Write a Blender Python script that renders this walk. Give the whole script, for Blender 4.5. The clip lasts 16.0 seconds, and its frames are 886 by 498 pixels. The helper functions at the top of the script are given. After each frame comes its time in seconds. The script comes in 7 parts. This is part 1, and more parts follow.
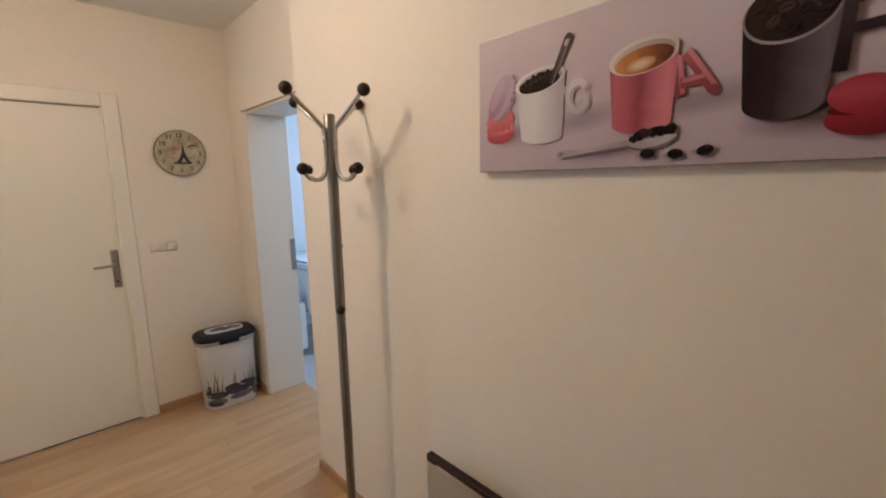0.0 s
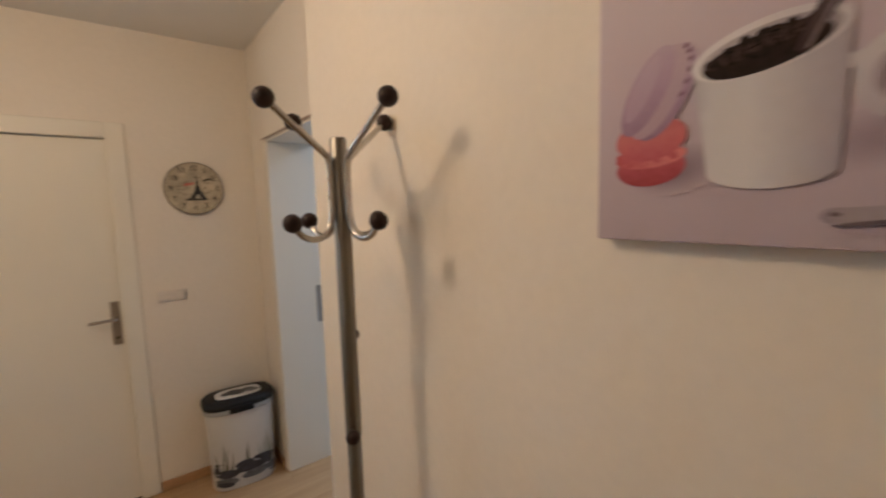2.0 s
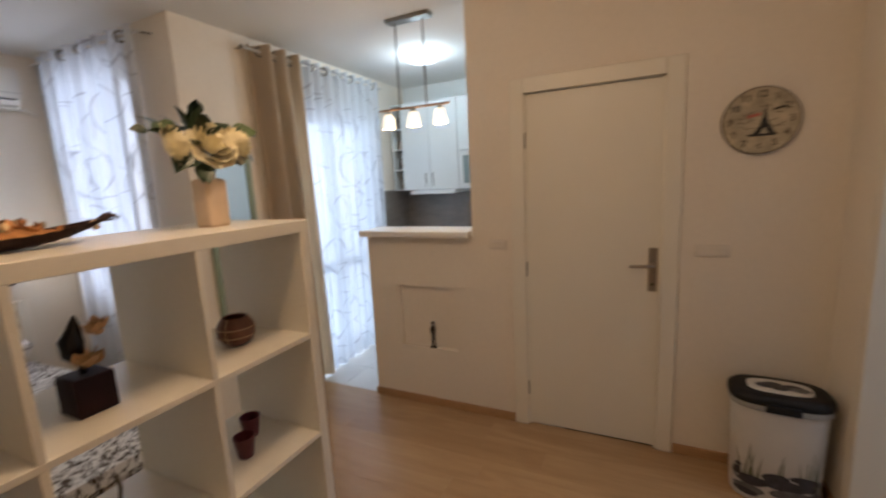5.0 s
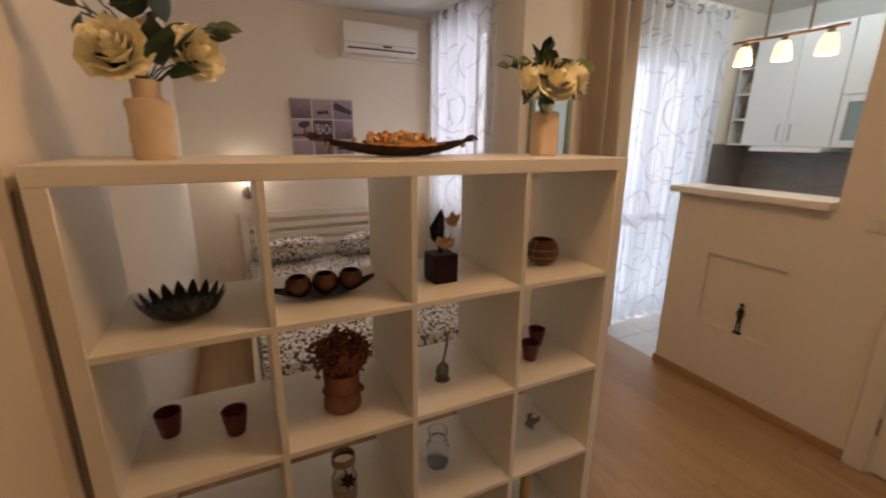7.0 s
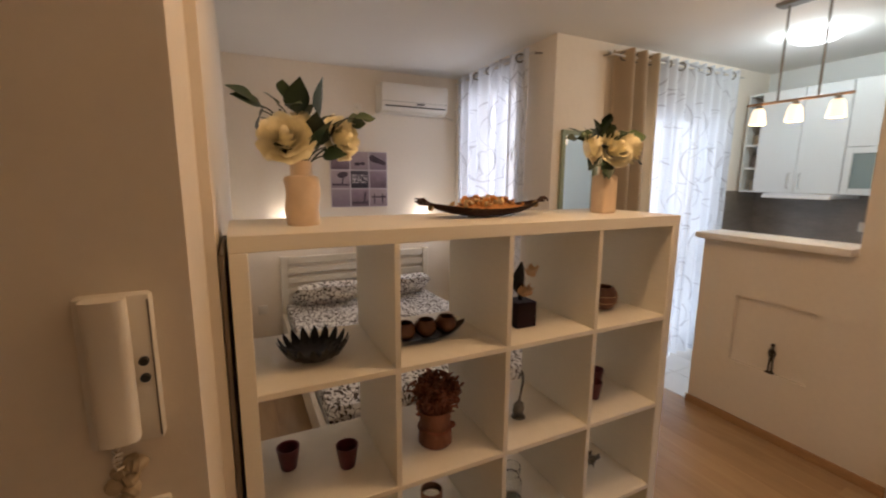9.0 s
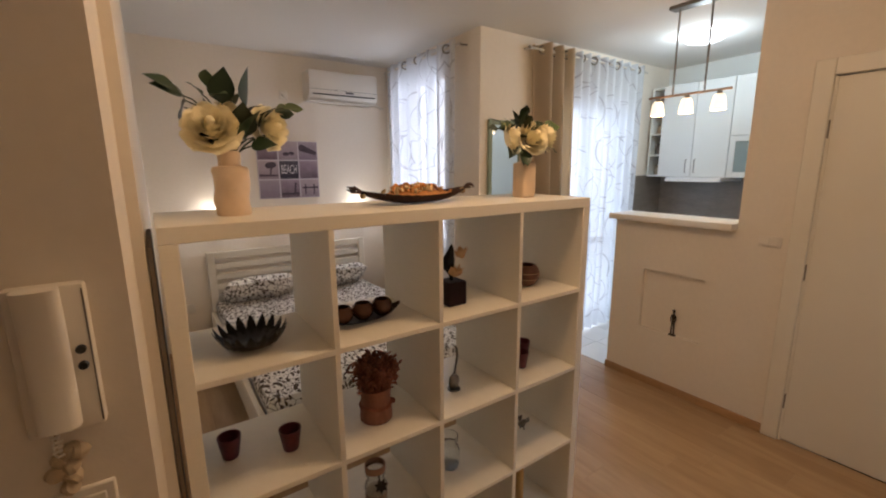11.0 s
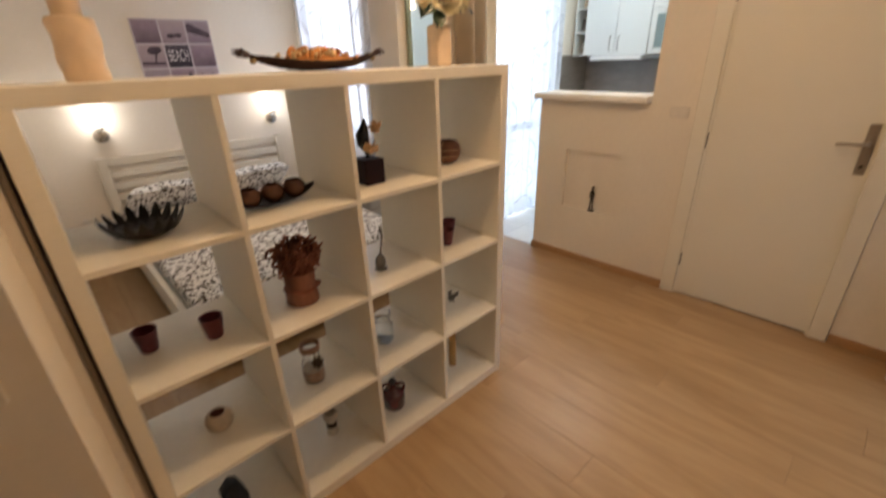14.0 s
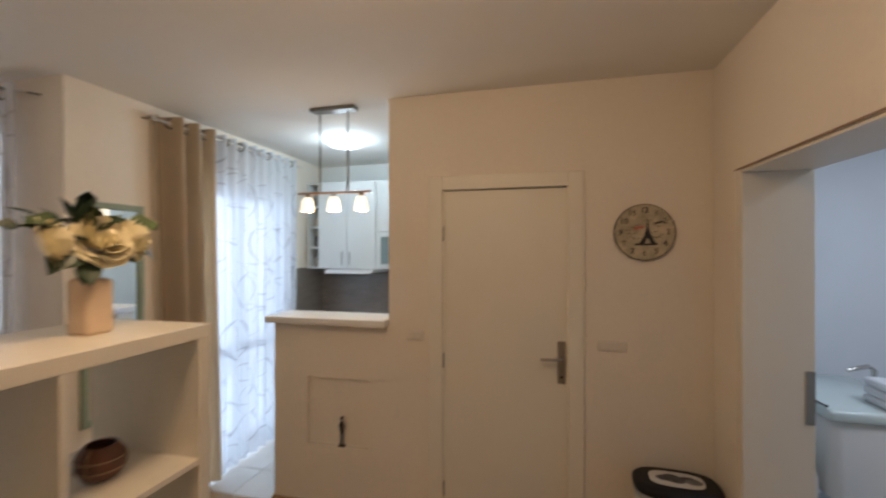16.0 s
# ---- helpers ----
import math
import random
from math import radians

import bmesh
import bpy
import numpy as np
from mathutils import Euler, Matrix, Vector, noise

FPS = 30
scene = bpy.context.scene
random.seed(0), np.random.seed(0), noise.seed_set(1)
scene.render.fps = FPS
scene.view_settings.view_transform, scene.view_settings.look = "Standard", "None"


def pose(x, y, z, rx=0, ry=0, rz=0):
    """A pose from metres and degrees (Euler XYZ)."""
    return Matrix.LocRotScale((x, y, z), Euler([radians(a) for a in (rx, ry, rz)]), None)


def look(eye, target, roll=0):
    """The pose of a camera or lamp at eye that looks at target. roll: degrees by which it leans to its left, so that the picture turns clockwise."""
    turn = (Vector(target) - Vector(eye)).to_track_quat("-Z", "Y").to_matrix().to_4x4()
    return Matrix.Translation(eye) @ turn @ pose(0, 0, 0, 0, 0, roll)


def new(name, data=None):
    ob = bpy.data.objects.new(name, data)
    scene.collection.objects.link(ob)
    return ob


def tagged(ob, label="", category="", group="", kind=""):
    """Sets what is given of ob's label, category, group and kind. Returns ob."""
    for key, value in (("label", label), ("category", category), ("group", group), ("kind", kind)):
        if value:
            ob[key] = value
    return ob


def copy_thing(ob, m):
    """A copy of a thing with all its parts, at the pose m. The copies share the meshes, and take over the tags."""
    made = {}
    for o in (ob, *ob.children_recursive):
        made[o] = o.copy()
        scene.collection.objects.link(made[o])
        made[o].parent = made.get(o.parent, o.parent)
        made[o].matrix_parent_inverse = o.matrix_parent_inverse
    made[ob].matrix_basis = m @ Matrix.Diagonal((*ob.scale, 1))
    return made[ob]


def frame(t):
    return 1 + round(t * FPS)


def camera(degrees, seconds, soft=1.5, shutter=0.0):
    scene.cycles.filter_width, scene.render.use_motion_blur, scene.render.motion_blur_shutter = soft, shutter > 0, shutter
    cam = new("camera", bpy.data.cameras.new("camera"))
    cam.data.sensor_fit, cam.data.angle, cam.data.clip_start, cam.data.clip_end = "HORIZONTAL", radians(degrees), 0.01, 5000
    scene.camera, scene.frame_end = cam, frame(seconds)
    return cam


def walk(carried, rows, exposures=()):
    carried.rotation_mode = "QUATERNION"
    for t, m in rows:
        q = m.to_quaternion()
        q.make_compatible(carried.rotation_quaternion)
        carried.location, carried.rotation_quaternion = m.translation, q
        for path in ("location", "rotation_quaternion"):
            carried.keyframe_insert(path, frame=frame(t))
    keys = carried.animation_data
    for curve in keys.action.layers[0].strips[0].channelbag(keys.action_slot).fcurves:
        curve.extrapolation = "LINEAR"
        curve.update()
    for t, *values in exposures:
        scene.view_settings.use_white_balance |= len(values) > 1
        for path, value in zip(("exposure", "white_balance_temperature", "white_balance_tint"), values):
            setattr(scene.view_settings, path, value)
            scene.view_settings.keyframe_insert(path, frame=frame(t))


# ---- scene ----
cam = camera(92.8, 16.0, soft=2.0, shutter=0.5)
PATH = [
    (0, (1.926, 0.714, 1.562), (0.499, 2.078, 1.242), -1.1),
    (0.5, (1.895, 0.821, 1.585), (0.435, 2.152, 1.272), 0.1),
    (1, (1.797, 0.904, 1.591), (0.42, 2.323, 1.29), 0.7),
    (1.5, (1.615, 0.991, 1.629), (0.259, 2.443, 1.394), -1.2),
    (2, (1.466, 1.076, 1.641), (-0.109, 2.292, 1.431), -1.7),
    (2.5, (1.354, 1.169, 1.654), (-0.483, 1.93, 1.446), -1.2),
    (2.6, (1.333, 1.185, 1.651), (-0.547, 1.838, 1.449), -1.0),
    (3, (1.271, 1.163, 1.636), (-0.689, 1.499, 1.422), -1.5),
    (3.2, (1.237, 1.137, 1.638), (-0.735, 1.385, 1.411), -2.2),
    (3.5, (1.216, 1.123, 1.624), (-0.767, 1.202, 1.377), -2.4),
    (4, (1.161, 1.078, 1.605), (-0.804, 0.847, 1.311), -2.2),
    (4.5, (1.1, 1.017, 1.583), (-0.824, 0.544, 1.307), -2.9),
    (5, (1.054, 0.977, 1.577), (-0.727, 0.125, 1.257), -2.9),
    (5.2, (1.041, 1.011, 1.606), (-0.646, 0.004, 1.229), -1.6),
    (7.3, (1.144, 0.965, 1.522), (0.406, -0.815, 0.988), -0.0),
    (7.5, (1.144, 0.961, 1.519), (0.473, -0.84, 0.964), -0.4),
    (8, (1.201, 0.954, 1.532), (0.644, -0.895, 1.012), 0.7),
    (8.5, (1.343, 0.961, 1.568), (0.692, -0.883, 1.149), 0.8),
    (9, (1.45, 0.995, 1.602), (0.589, -0.779, 1.27), 0.4),
    (11.5, (1.476, 1.093, 1.597), (0.336, -0.492, 1.163), -0.6),
    (12, (1.466, 1.121, 1.548), (0.354, -0.405, 0.888), -1.6),
    (12.5, (1.457, 1.137, 1.488), (0.373, -0.286, 0.593), -2.6),
    (13, (1.453, 1.132, 1.449), (0.391, -0.209, 0.413), -3.0),
    (13.3, (1.451, 1.139, 1.441), (0.383, -0.182, 0.386), -3.0),
    (13.5, (1.446, 1.116, 1.444), (0.361, -0.209, 0.411), -2.9),
    (14, (1.425, 1.111, 1.498), (0.181, -0.225, 0.679), -1.8),
    (14.5, (1.384, 1.084, 1.564), (-0.091, -0.175, 1.073), 0.4),
    (15, (1.286, 1.056, 1.643), (-0.381, -0.024, 1.409), 1.1),
    (15.5, (1.178, 1.0, 1.692), (-0.637, 0.166, 1.58), 1.3),
    (16, (1.041, 0.941, 1.689), (-0.904, 0.473, 1.69), -0.1),
]
EXPOSURES = [(0, 0.25, 5150, 9), (0.5, 0.02, 5380, 10), (1.5, -0.13, 5500, 10), (2.5, 0.02, 5420, 10), (3, 0.09, 5420, 10), (3.5, -0.04, 5400, 10), (4, -0.34, 5600, 11), (4.5, -0.46, 5750, 12), (5, -0.60, 6000, 15), (7.5, -0.73, 7200, 21), (9, -0.57, 6850, 19), (11.5, -0.51, 6480, 17), (12.5, -0.44, 6680, 17), (13.5, -0.06, 6600, 16), (14.5, -0.01, 6250, 12), (15, -0.28, 6150, 13), (16, -0.59, 6080, 14)]
walk(cam, [(t, look(eye, target, roll)) for t, eye, target, roll in PATH], EXPOSURES)

# ---- world, lights, exposure ----
world = bpy.data.worlds.new("sky")
scene.world = world
world.use_nodes = True
_wn = world.node_tree
_sky = _wn.nodes.new("ShaderNodeTexSky")
_sky.sky_type, _sky.sun_disc = "NISHITA", False
_sky.sun_elevation, _sky.sun_rotation = radians(42), radians(-120)
_wn.links.new(_sky.outputs[0], _wn.nodes["Background"].inputs[0])
_wn.nodes["Background"].inputs[1].default_value = 0.12


def lamp(name, kind, energy, colour, m, **settings):
    data = bpy.data.lights.new(name, kind)
    data.energy, data.color = energy, colour
    if kind == "AREA":
        data.shape, data.size, data.size_y = "RECTANGLE", settings["size"], settings["size_y"]
    elif kind == "SUN":
        data.angle = settings["angle"]
    else:
        data.shadow_soft_size = settings["size"]
    ob = new(name, data)
    ob.matrix_world = m
    return ob


SUN = lamp("sun", "SUN", 1.0, (1.0, 0.95, 0.88), look((-6, -4, 7), (0, 0, 0)), angle=radians(12))
WIN_K = lamp("balcony_daylight", "AREA", 28, (0.70, 0.85, 1.0), look((-2.02, -1.72, 1.09), (-2.02, 0.5, 1.09)), size=1.05, size_y=2.1)
WIN_B = lamp("window_daylight", "AREA", 21, (0.80, 0.88, 1.0), look((-0.86, -2.325, 1.65), (1.5, -2.325, 1.65)), size=0.72, size_y=1.45)
DOME = lamp("dome_light", "POINT", 19, (0.74, 0.94, 1.0), pose(-2.23, -0.69, 2.555), size=0.06)
PEND = [lamp("pendant_bulb", "POINT", 2.5, (1.0, 0.72, 0.42), pose(-1.49, y, 1.97), size=0.03) for y in (-0.60, -0.407, -0.212)]
SCON = [lamp("sconce_bulb", "POINT", 2.1, (1.0, 0.95, 0.86), pose(x, -2.915, 1.19), size=0.035) for x in (1.054, -0.244)]
BATH = lamp("bathroom_light", "AREA", 23, (0.85, 0.92, 1.0), look((-0.9, 3.1, 2.55), (-0.9, 3.1, 0)), size=0.9, size_y=0.6)
HALL = lamp("hall_light", "POINT", 32, (1.0, 0.67, 0.37), pose(0.38, 0.38, 2.49), size=0.16)

# ---- materials ----


def mat(name, colour, rough=0.6, metal=0.0, grain=0.0, grain_scale=60.0, vary=0.0, vary_scale=3.0, bump=0.0, bump_scale=200.0, stretch=(1, 1, 1), coat=0.0, transmission=0.0, emit=None, emit_strength=0.0, alpha=1.0, sheen=0.0, per_object=0.0, spec=0.5):
    m = bpy.data.materials.new(name)
    m.use_nodes = True
    nt = m.node_tree
    b = nt.nodes["Principled BSDF"]
    b.inputs["Base Color"].default_value = (*colour, 1)
    b.inputs["Roughness"].default_value, b.inputs["Metallic"].default_value = rough, metal
    b.inputs["Coat Weight"].default_value, b.inputs["Transmission Weight"].default_value = coat, transmission
    b.inputs["Alpha"].default_value, b.inputs["Sheen Weight"].default_value = alpha, sheen
    b.inputs["Specular IOR Level"].default_value = spec
    if emit:
        b.inputs["Emission Color"].default_value, b.inputs["Emission Strength"].default_value = (*emit, 1), emit_strength
    tc = nt.nodes.new("ShaderNodeTexCoord")
    mp = nt.nodes.new("ShaderNodeMapping")
    mp.inputs["Scale"].default_value = stretch
    nt.links.new(tc.outputs["Object"], mp.inputs[0])
    value = None
    for amount, scale in ((grain, grain_scale), (vary, vary_scale)):
        if amount:
            n = nt.nodes.new("ShaderNodeTexNoise")
            n.inputs["Scale"].default_value, n.inputs["Detail"].default_value = scale, 4
            nt.links.new(mp.outputs[0], n.inputs["Vector"])
            r = nt.nodes.new("ShaderNodeMapRange")
            r.inputs["From Min"].default_value, r.inputs["From Max"].default_value = 0.3, 0.7
            r.inputs["To Min"].default_value, r.inputs["To Max"].default_value = 1 - amount, 1 + amount
            nt.links.new(n.outputs["Fac"], r.inputs[0])
            value = times(nt, value, r.outputs[0])
    if per_object:
        oi = nt.nodes.new("ShaderNodeObjectInfo")
        r = nt.nodes.new("ShaderNodeMapRange")
        r.inputs["To Min"].default_value, r.inputs["To Max"].default_value = 1 - per_object, 1 + per_object
        nt.links.new(oi.outputs["Random"], r.inputs[0])
        value = times(nt, value, r.outputs[0])
    if value:
        mix = nt.nodes.new("ShaderNodeVectorMath")
        mix.operation = "SCALE"
        mix.inputs[0].default_value = colour
        nt.links.new(value, mix.inputs["Scale"])
        nt.links.new(mix.outputs[0], b.inputs["Base Color"])
    if bump:
        n = nt.nodes.new("ShaderNodeTexNoise")
        n.inputs["Scale"].default_value, n.inputs["Detail"].default_value = bump_scale, 3
        nt.links.new(mp.outputs[0], n.inputs["Vector"])
        bn = nt.nodes.new("ShaderNodeBump")
        bn.inputs["Strength"].default_value, bn.inputs["Distance"].default_value = bump, 0.002
        nt.links.new(n.outputs["Fac"], bn.inputs["Height"])
        nt.links.new(bn.outputs[0], b.inputs["Normal"])
    return m


def times(nt, a, b):
    if a is None:
        return b
    n = nt.nodes.new("ShaderNodeMath")
    n.operation = "MULTIPLY"
    nt.links.new(a, n.inputs[0])
    nt.links.new(b, n.inputs[1])
    return n.outputs[0]


def math_node(nt, op, a, b=None, c=None):
    n = nt.nodes.new("ShaderNodeMath")
    n.operation = op
    for i, v in enumerate((a, b, c)):
        if v is None:
            continue
        if isinstance(v, (int, float)):
            n.inputs[i].default_value = v
        else:
            nt.links.new(v, n.inputs[i])
    return n.outputs[0]


M_WALL = mat("cream_wall_paint", (0.80, 0.735, 0.635), 0.85, vary=0.025, vary_scale=1.2, grain=0.015, grain_scale=40, bump=0.12, bump_scale=160)
M_KITWALL = mat("cool_white_kitchen_paint", (0.76, 0.79, 0.78), 0.8, vary=0.02, vary_scale=1.2, bump=0.1, bump_scale=160)
M_CEIL = mat("white_ceiling_paint", (0.80, 0.78, 0.74), 0.9, vary=0.02, vary_scale=1.0, bump=0.08, bump_scale=140)
M_DOOR = mat("white_door_lacquer", (0.79, 0.75, 0.65), 0.42, vary=0.015, vary_scale=2.0, bump=0.03, bump_scale=90)
M_SHELF = mat("white_foil_board", (0.84, 0.80, 0.70), 0.34, grain=0.02, grain_scale=30, stretch=(1, 1, 8), bump=0.02, bump_scale=120)
M_WHITE = mat("white_gloss_paint", (0.82, 0.82, 0.80), 0.3, vary=0.015)
M_PLASTIC = mat("ivory_plastic", (0.78, 0.74, 0.66), 0.4, vary=0.02, vary_scale=8)
M_BLACK = mat("black_plastic", (0.015, 0.014, 0.014), 0.35, vary=0.2, vary_scale=20)
M_CHROME = mat("chrome", (0.50, 0.48, 0.45), 0.2, 1.0, vary=0.05, vary_scale=6)
M_STEEL = mat("brushed_steel", (0.24, 0.222, 0.195), 0.36, 1.0, grain=0.08, grain_scale=120, stretch=(1, 1, 0.05))
M_NICKEL = mat("satin_nickel", (0.40, 0.36, 0.31), 0.4, 1.0, grain=0.05, grain_scale=90)
M_DARKWOOD = mat("dark_wood_knob", (0.022, 0.009, 0.007), 0.5, grain=0.3, grain_scale=25, stretch=(1, 1, 4), spec=0.3)
M_TILE = mat("white_floor_tile", (0.72, 0.72, 0.70), 0.22, vary=0.04, vary_scale=4, per_object=0.04)
M_BACKSPLASH = mat("taupe_wall_tile", (0.23, 0.20, 0.175), 0.35, vary=0.12, vary_scale=6, grain=0.06, grain_scale=30, stretch=(1, 1, 3))
M_BASEBOARD = mat("oak_skirting", (0.42, 0.25, 0.12), 0.45, grain=0.14, grain_scale=18, stretch=(1, 1, 12), vary=0.1, vary_scale=2)
M_BEIGE = mat("beige_curtain_cloth", (0.70, 0.58, 0.43), 0.9, grain=0.05, grain_scale=400, vary=0.05, vary_scale=3, bump=0.2, bump_scale=600, sheen=0.3)
M_GLASS = mat("window_glass", (1, 1, 1), 0.02, transmission=1.0)
M_BATHWALL = mat("pale_bathroom_tile", (0.75, 0.79, 0.83), 0.3, vary=0.02)

# ---- mesh helpers ----


def box(x0, x1, y0, y1, z0, z1, bevel=0.0, bm=None, seg=1):
    bm = bm or bmesh.new()
    part_bm = bmesh.new()
    m = Matrix.LocRotScale(((x0 + x1) / 2, (y0 + y1) / 2, (z0 + z1) / 2), None, (abs(x1 - x0), abs(y1 - y0), abs(z1 - z0)))
    bmesh.ops.create_cube(part_bm, size=1, matrix=m)
    if bevel:
        bmesh.ops.bevel(part_bm, geom=part_bm.edges[:], offset=bevel, segments=seg, profile=0.5, affect="EDGES")
    merge(bm, part_bm)
    return bm


def merge(bm, other, m=None):
    tmp = bpy.data.meshes.new("tmp")
    if m is not None:
        bmesh.ops.transform(other, matrix=m, verts=other.verts)
    other.to_mesh(tmp)
    bm.from_mesh(tmp)
    bpy.data.meshes.remove(tmp)
    other.free()
    return bm


def lathe(profile, seg=24, bm=None, sx=1.0, sy=1.0):
    """Turns (radius, height) pairs about z; a radius of 0 closes the end."""
    bm = bm or bmesh.new()
    rings = []
    for r, z in profile:
        if r <= 1e-6:
            rings.append([bm.verts.new((0, 0, z))])
        else:
            rings.append([bm.verts.new((sx * r * math.cos(2 * math.pi * i / seg), sy * r * math.sin(2 * math.pi * i / seg), z)) for i in range(seg)])
    for a, b in zip(rings, rings[1:]):
        for i in range(seg):
            j = (i + 1) % seg
            if len(a) == 1 and len(b) == 1:
                continue
            if len(a) == 1:
                bm.faces.new((a[0], b[j], b[i]))
            elif len(b) == 1:
                bm.faces.new((a[i], a[j], b[0]))
            else:
                bm.faces.new((a[i], a[j], b[j], b[i]))
    bmesh.ops.recalc_face_normals(bm, faces=bm.faces[:])
    return bm


def tube(points, radius, seg=10, bm=None, caps=True):
    """A round rod along points; radius may be a list."""
    bm = bm or bmesh.new()
    pts = [Vector(p) for p in points]
    radii = radius if isinstance(radius, (list, tuple)) else [radius] * len(pts)
    rings, up = [], None
    for i, p in enumerate(pts):
        d = (pts[min(i + 1, len(pts) - 1)] - pts[max(i - 1, 0)]).normalized()
        if up is None:
            up = d.orthogonal().normalized()
        up = (up - d * up.dot(d)).normalized()
        side = d.cross(up)
        rings.append([bm.verts.new(p + radii[i] * (math.cos(2 * math.pi * k / seg) * up + math.sin(2 * math.pi * k / seg) * side)) for k in range(seg)])
    for a, b in zip(rings, rings[1:]):
        for k in range(seg):
            bm.faces.new((a[k], a[(k + 1) % seg], b[(k + 1) % seg], b[k]))
    if caps:
        bm.faces.new(rings[0][::-1])
        bm.faces.new(rings[-1])
    bmesh.ops.recalc_face_normals(bm, faces=bm.faces[:])
    return bm


def ball(x, y, z, r, seg=16, bm=None, sz=1.0):
    bm = bm or bmesh.new()
    b = bmesh.new()
    bmesh.ops.create_uvsphere(b, u_segments=seg, v_segments=max(6, seg // 2), radius=r)
    return merge(bm, b, Matrix.LocRotScale((x, y, z), None, (1, 1, sz)))


def arc(a, b, bend, n=8):
    """Points from a to b through the control point bend."""
    a, b, c = Vector(a), Vector(b), Vector(bend)
    return [(1 - t) ** 2 * a + 2 * t * (1 - t) * c + t * t * b for t in [i / n for i in range(n + 1)]]


def mesh_of(name, bm, material, smooth=None):
    me = bpy.data.meshes.new(name)
    bm.to_mesh(me)
    bm.free()
    for m in material if isinstance(material, (list, tuple)) else [material]:
        me.materials.append(m)
    if smooth:
        me.shade_smooth()
        me.set_sharp_from_angle(angle=radians(smooth))
    return me


def part(name, bm, material, parent, label="", smooth=40):
    ob = new(name, mesh_of(name, bm, material, smooth))
    ob.parent = parent
    if label:
        ob["label"] = label
    return ob


def thing(name, m, label, category, group="", kind=""):
    ob = new(name)
    ob.empty_display_size = 0.05
    ob.matrix_world = m
    return tagged(ob, label, category, group, kind)


def solid(name, bm, material, m, label, category, group="", kind="", smooth=40):
    ob = new(name, mesh_of(name, bm, material, smooth))
    ob.matrix_world = m
    return tagged(ob, label, category, group, kind)


def structure(name, bm, material, label="", category="", smooth=None):
    return tagged(new(name, mesh_of(name, bm, material, smooth)), label, category, kind="structure")


# ---- structure ----
XD = -1.43      # face of the door wall
YO = 1.80       # face of the wall with the passage
YR = 1.68       # face of the wall behind the coat rack
XJ = -0.09      # its outer corner
CEIL = 2.625
XB, YB = 1.52, -3.0   # bedroom side wall and bed wall
XW, YC = -0.63, -1.49  # bedroom window wall and balcony wall
XK = -3.25      # kitchen back wall
YI = 0.30       # wall with the intercom
XE = 3.6        # entrance end

# door wall with its door opening (0.27..1.15 wide casing, leaf 0.345..1.07), niche half wall apart
bm = box(XD - 0.14, XD, 0.0, 0.335, 0, CEIL)
box(XD - 0.14, XD, 0.335, 1.08, 2.05, CEIL, bm=bm)
box(XD - 0.14, XD, 1.08, YO, 0, CEIL, bm=bm)
structure("wall_west", bm, M_WALL, "cream painted wall beside the white door", "wall")
bm = box(XD - 0.14, XD, -0.81, -0.565, 0, 1.213)
box(XD - 0.14, XD, -0.135, -0.0, 0, 1.213, bm=bm)
box(XD - 0.14, XD, -0.565, -0.135, 0, 0.425, bm=bm)
box(XD - 0.14, XD, -0.565, -0.135, 0.864, 1.213, bm=bm)
box(XD - 0.14, XD - 0.027, -0.565, -0.135, 0.425, 0.864, bm=bm)
structure("wall_half_height", bm, M_WALL, "cream half-height wall with a square niche", "wall")
# passage wall
bm = box(XD - 0.14, -1.13, YO, YO + 0.28, 0, CEIL)
box(-1.13, -0.09, YO, YO + 0.28, 2.045, CEIL, bm=bm)
structure("wall_north", bm, M_WALL, "cream wall over the open passage", "wall")
bm = box(XJ, XE + 0.14, YR, YO + 0.28, 0, CEIL)
structure("wall_north_hall", bm, M_WALL, "cream hall wall behind the coat rack", "wall")
# hall wall with the intercom, going on as the bedroom's side wall
bm = box(XB, XE + 0.14, YI - 0.14, YI, 0, CEIL)
box(XB, XB + 0.14, YB - 0.14, YI - 0.14, 0, CEIL, bm=bm)
box(XB - 0.022, XB, YB, -0.012, 0, CEIL, bm=bm)
structure("wall_south_hall", bm, M_WALL, "cream wall corner with the intercom", "wall")
structure("wall_east", box(XE, XE + 0.14, YI, YR, 0, CEIL), M_WALL, "plain cream wall at the hall's end", "wall")
structure("wall_bed", box(XW - 0.2, XB, YB - 0.14, YB, 0, CEIL), M_WALL, "cream wall behind the bed", "wall")
# bedroom window wall, opening y -2.70..-1.95, z 0.9..2.4
bm = box(XW - 0.2, XW, YB, -2.70, 0, CEIL)
box(XW - 0.2, XW, -1.95, YC, 0, CEIL, bm=bm)
box(XW - 0.2, XW, -2.70, -1.95, 0, 0.9, bm=bm)
box(XW - 0.2, XW, -2.70, -1.95, 2.4, CEIL, bm=bm)
structure("wall_window", bm, M_WALL, "cream wall round the bedroom window", "wall")
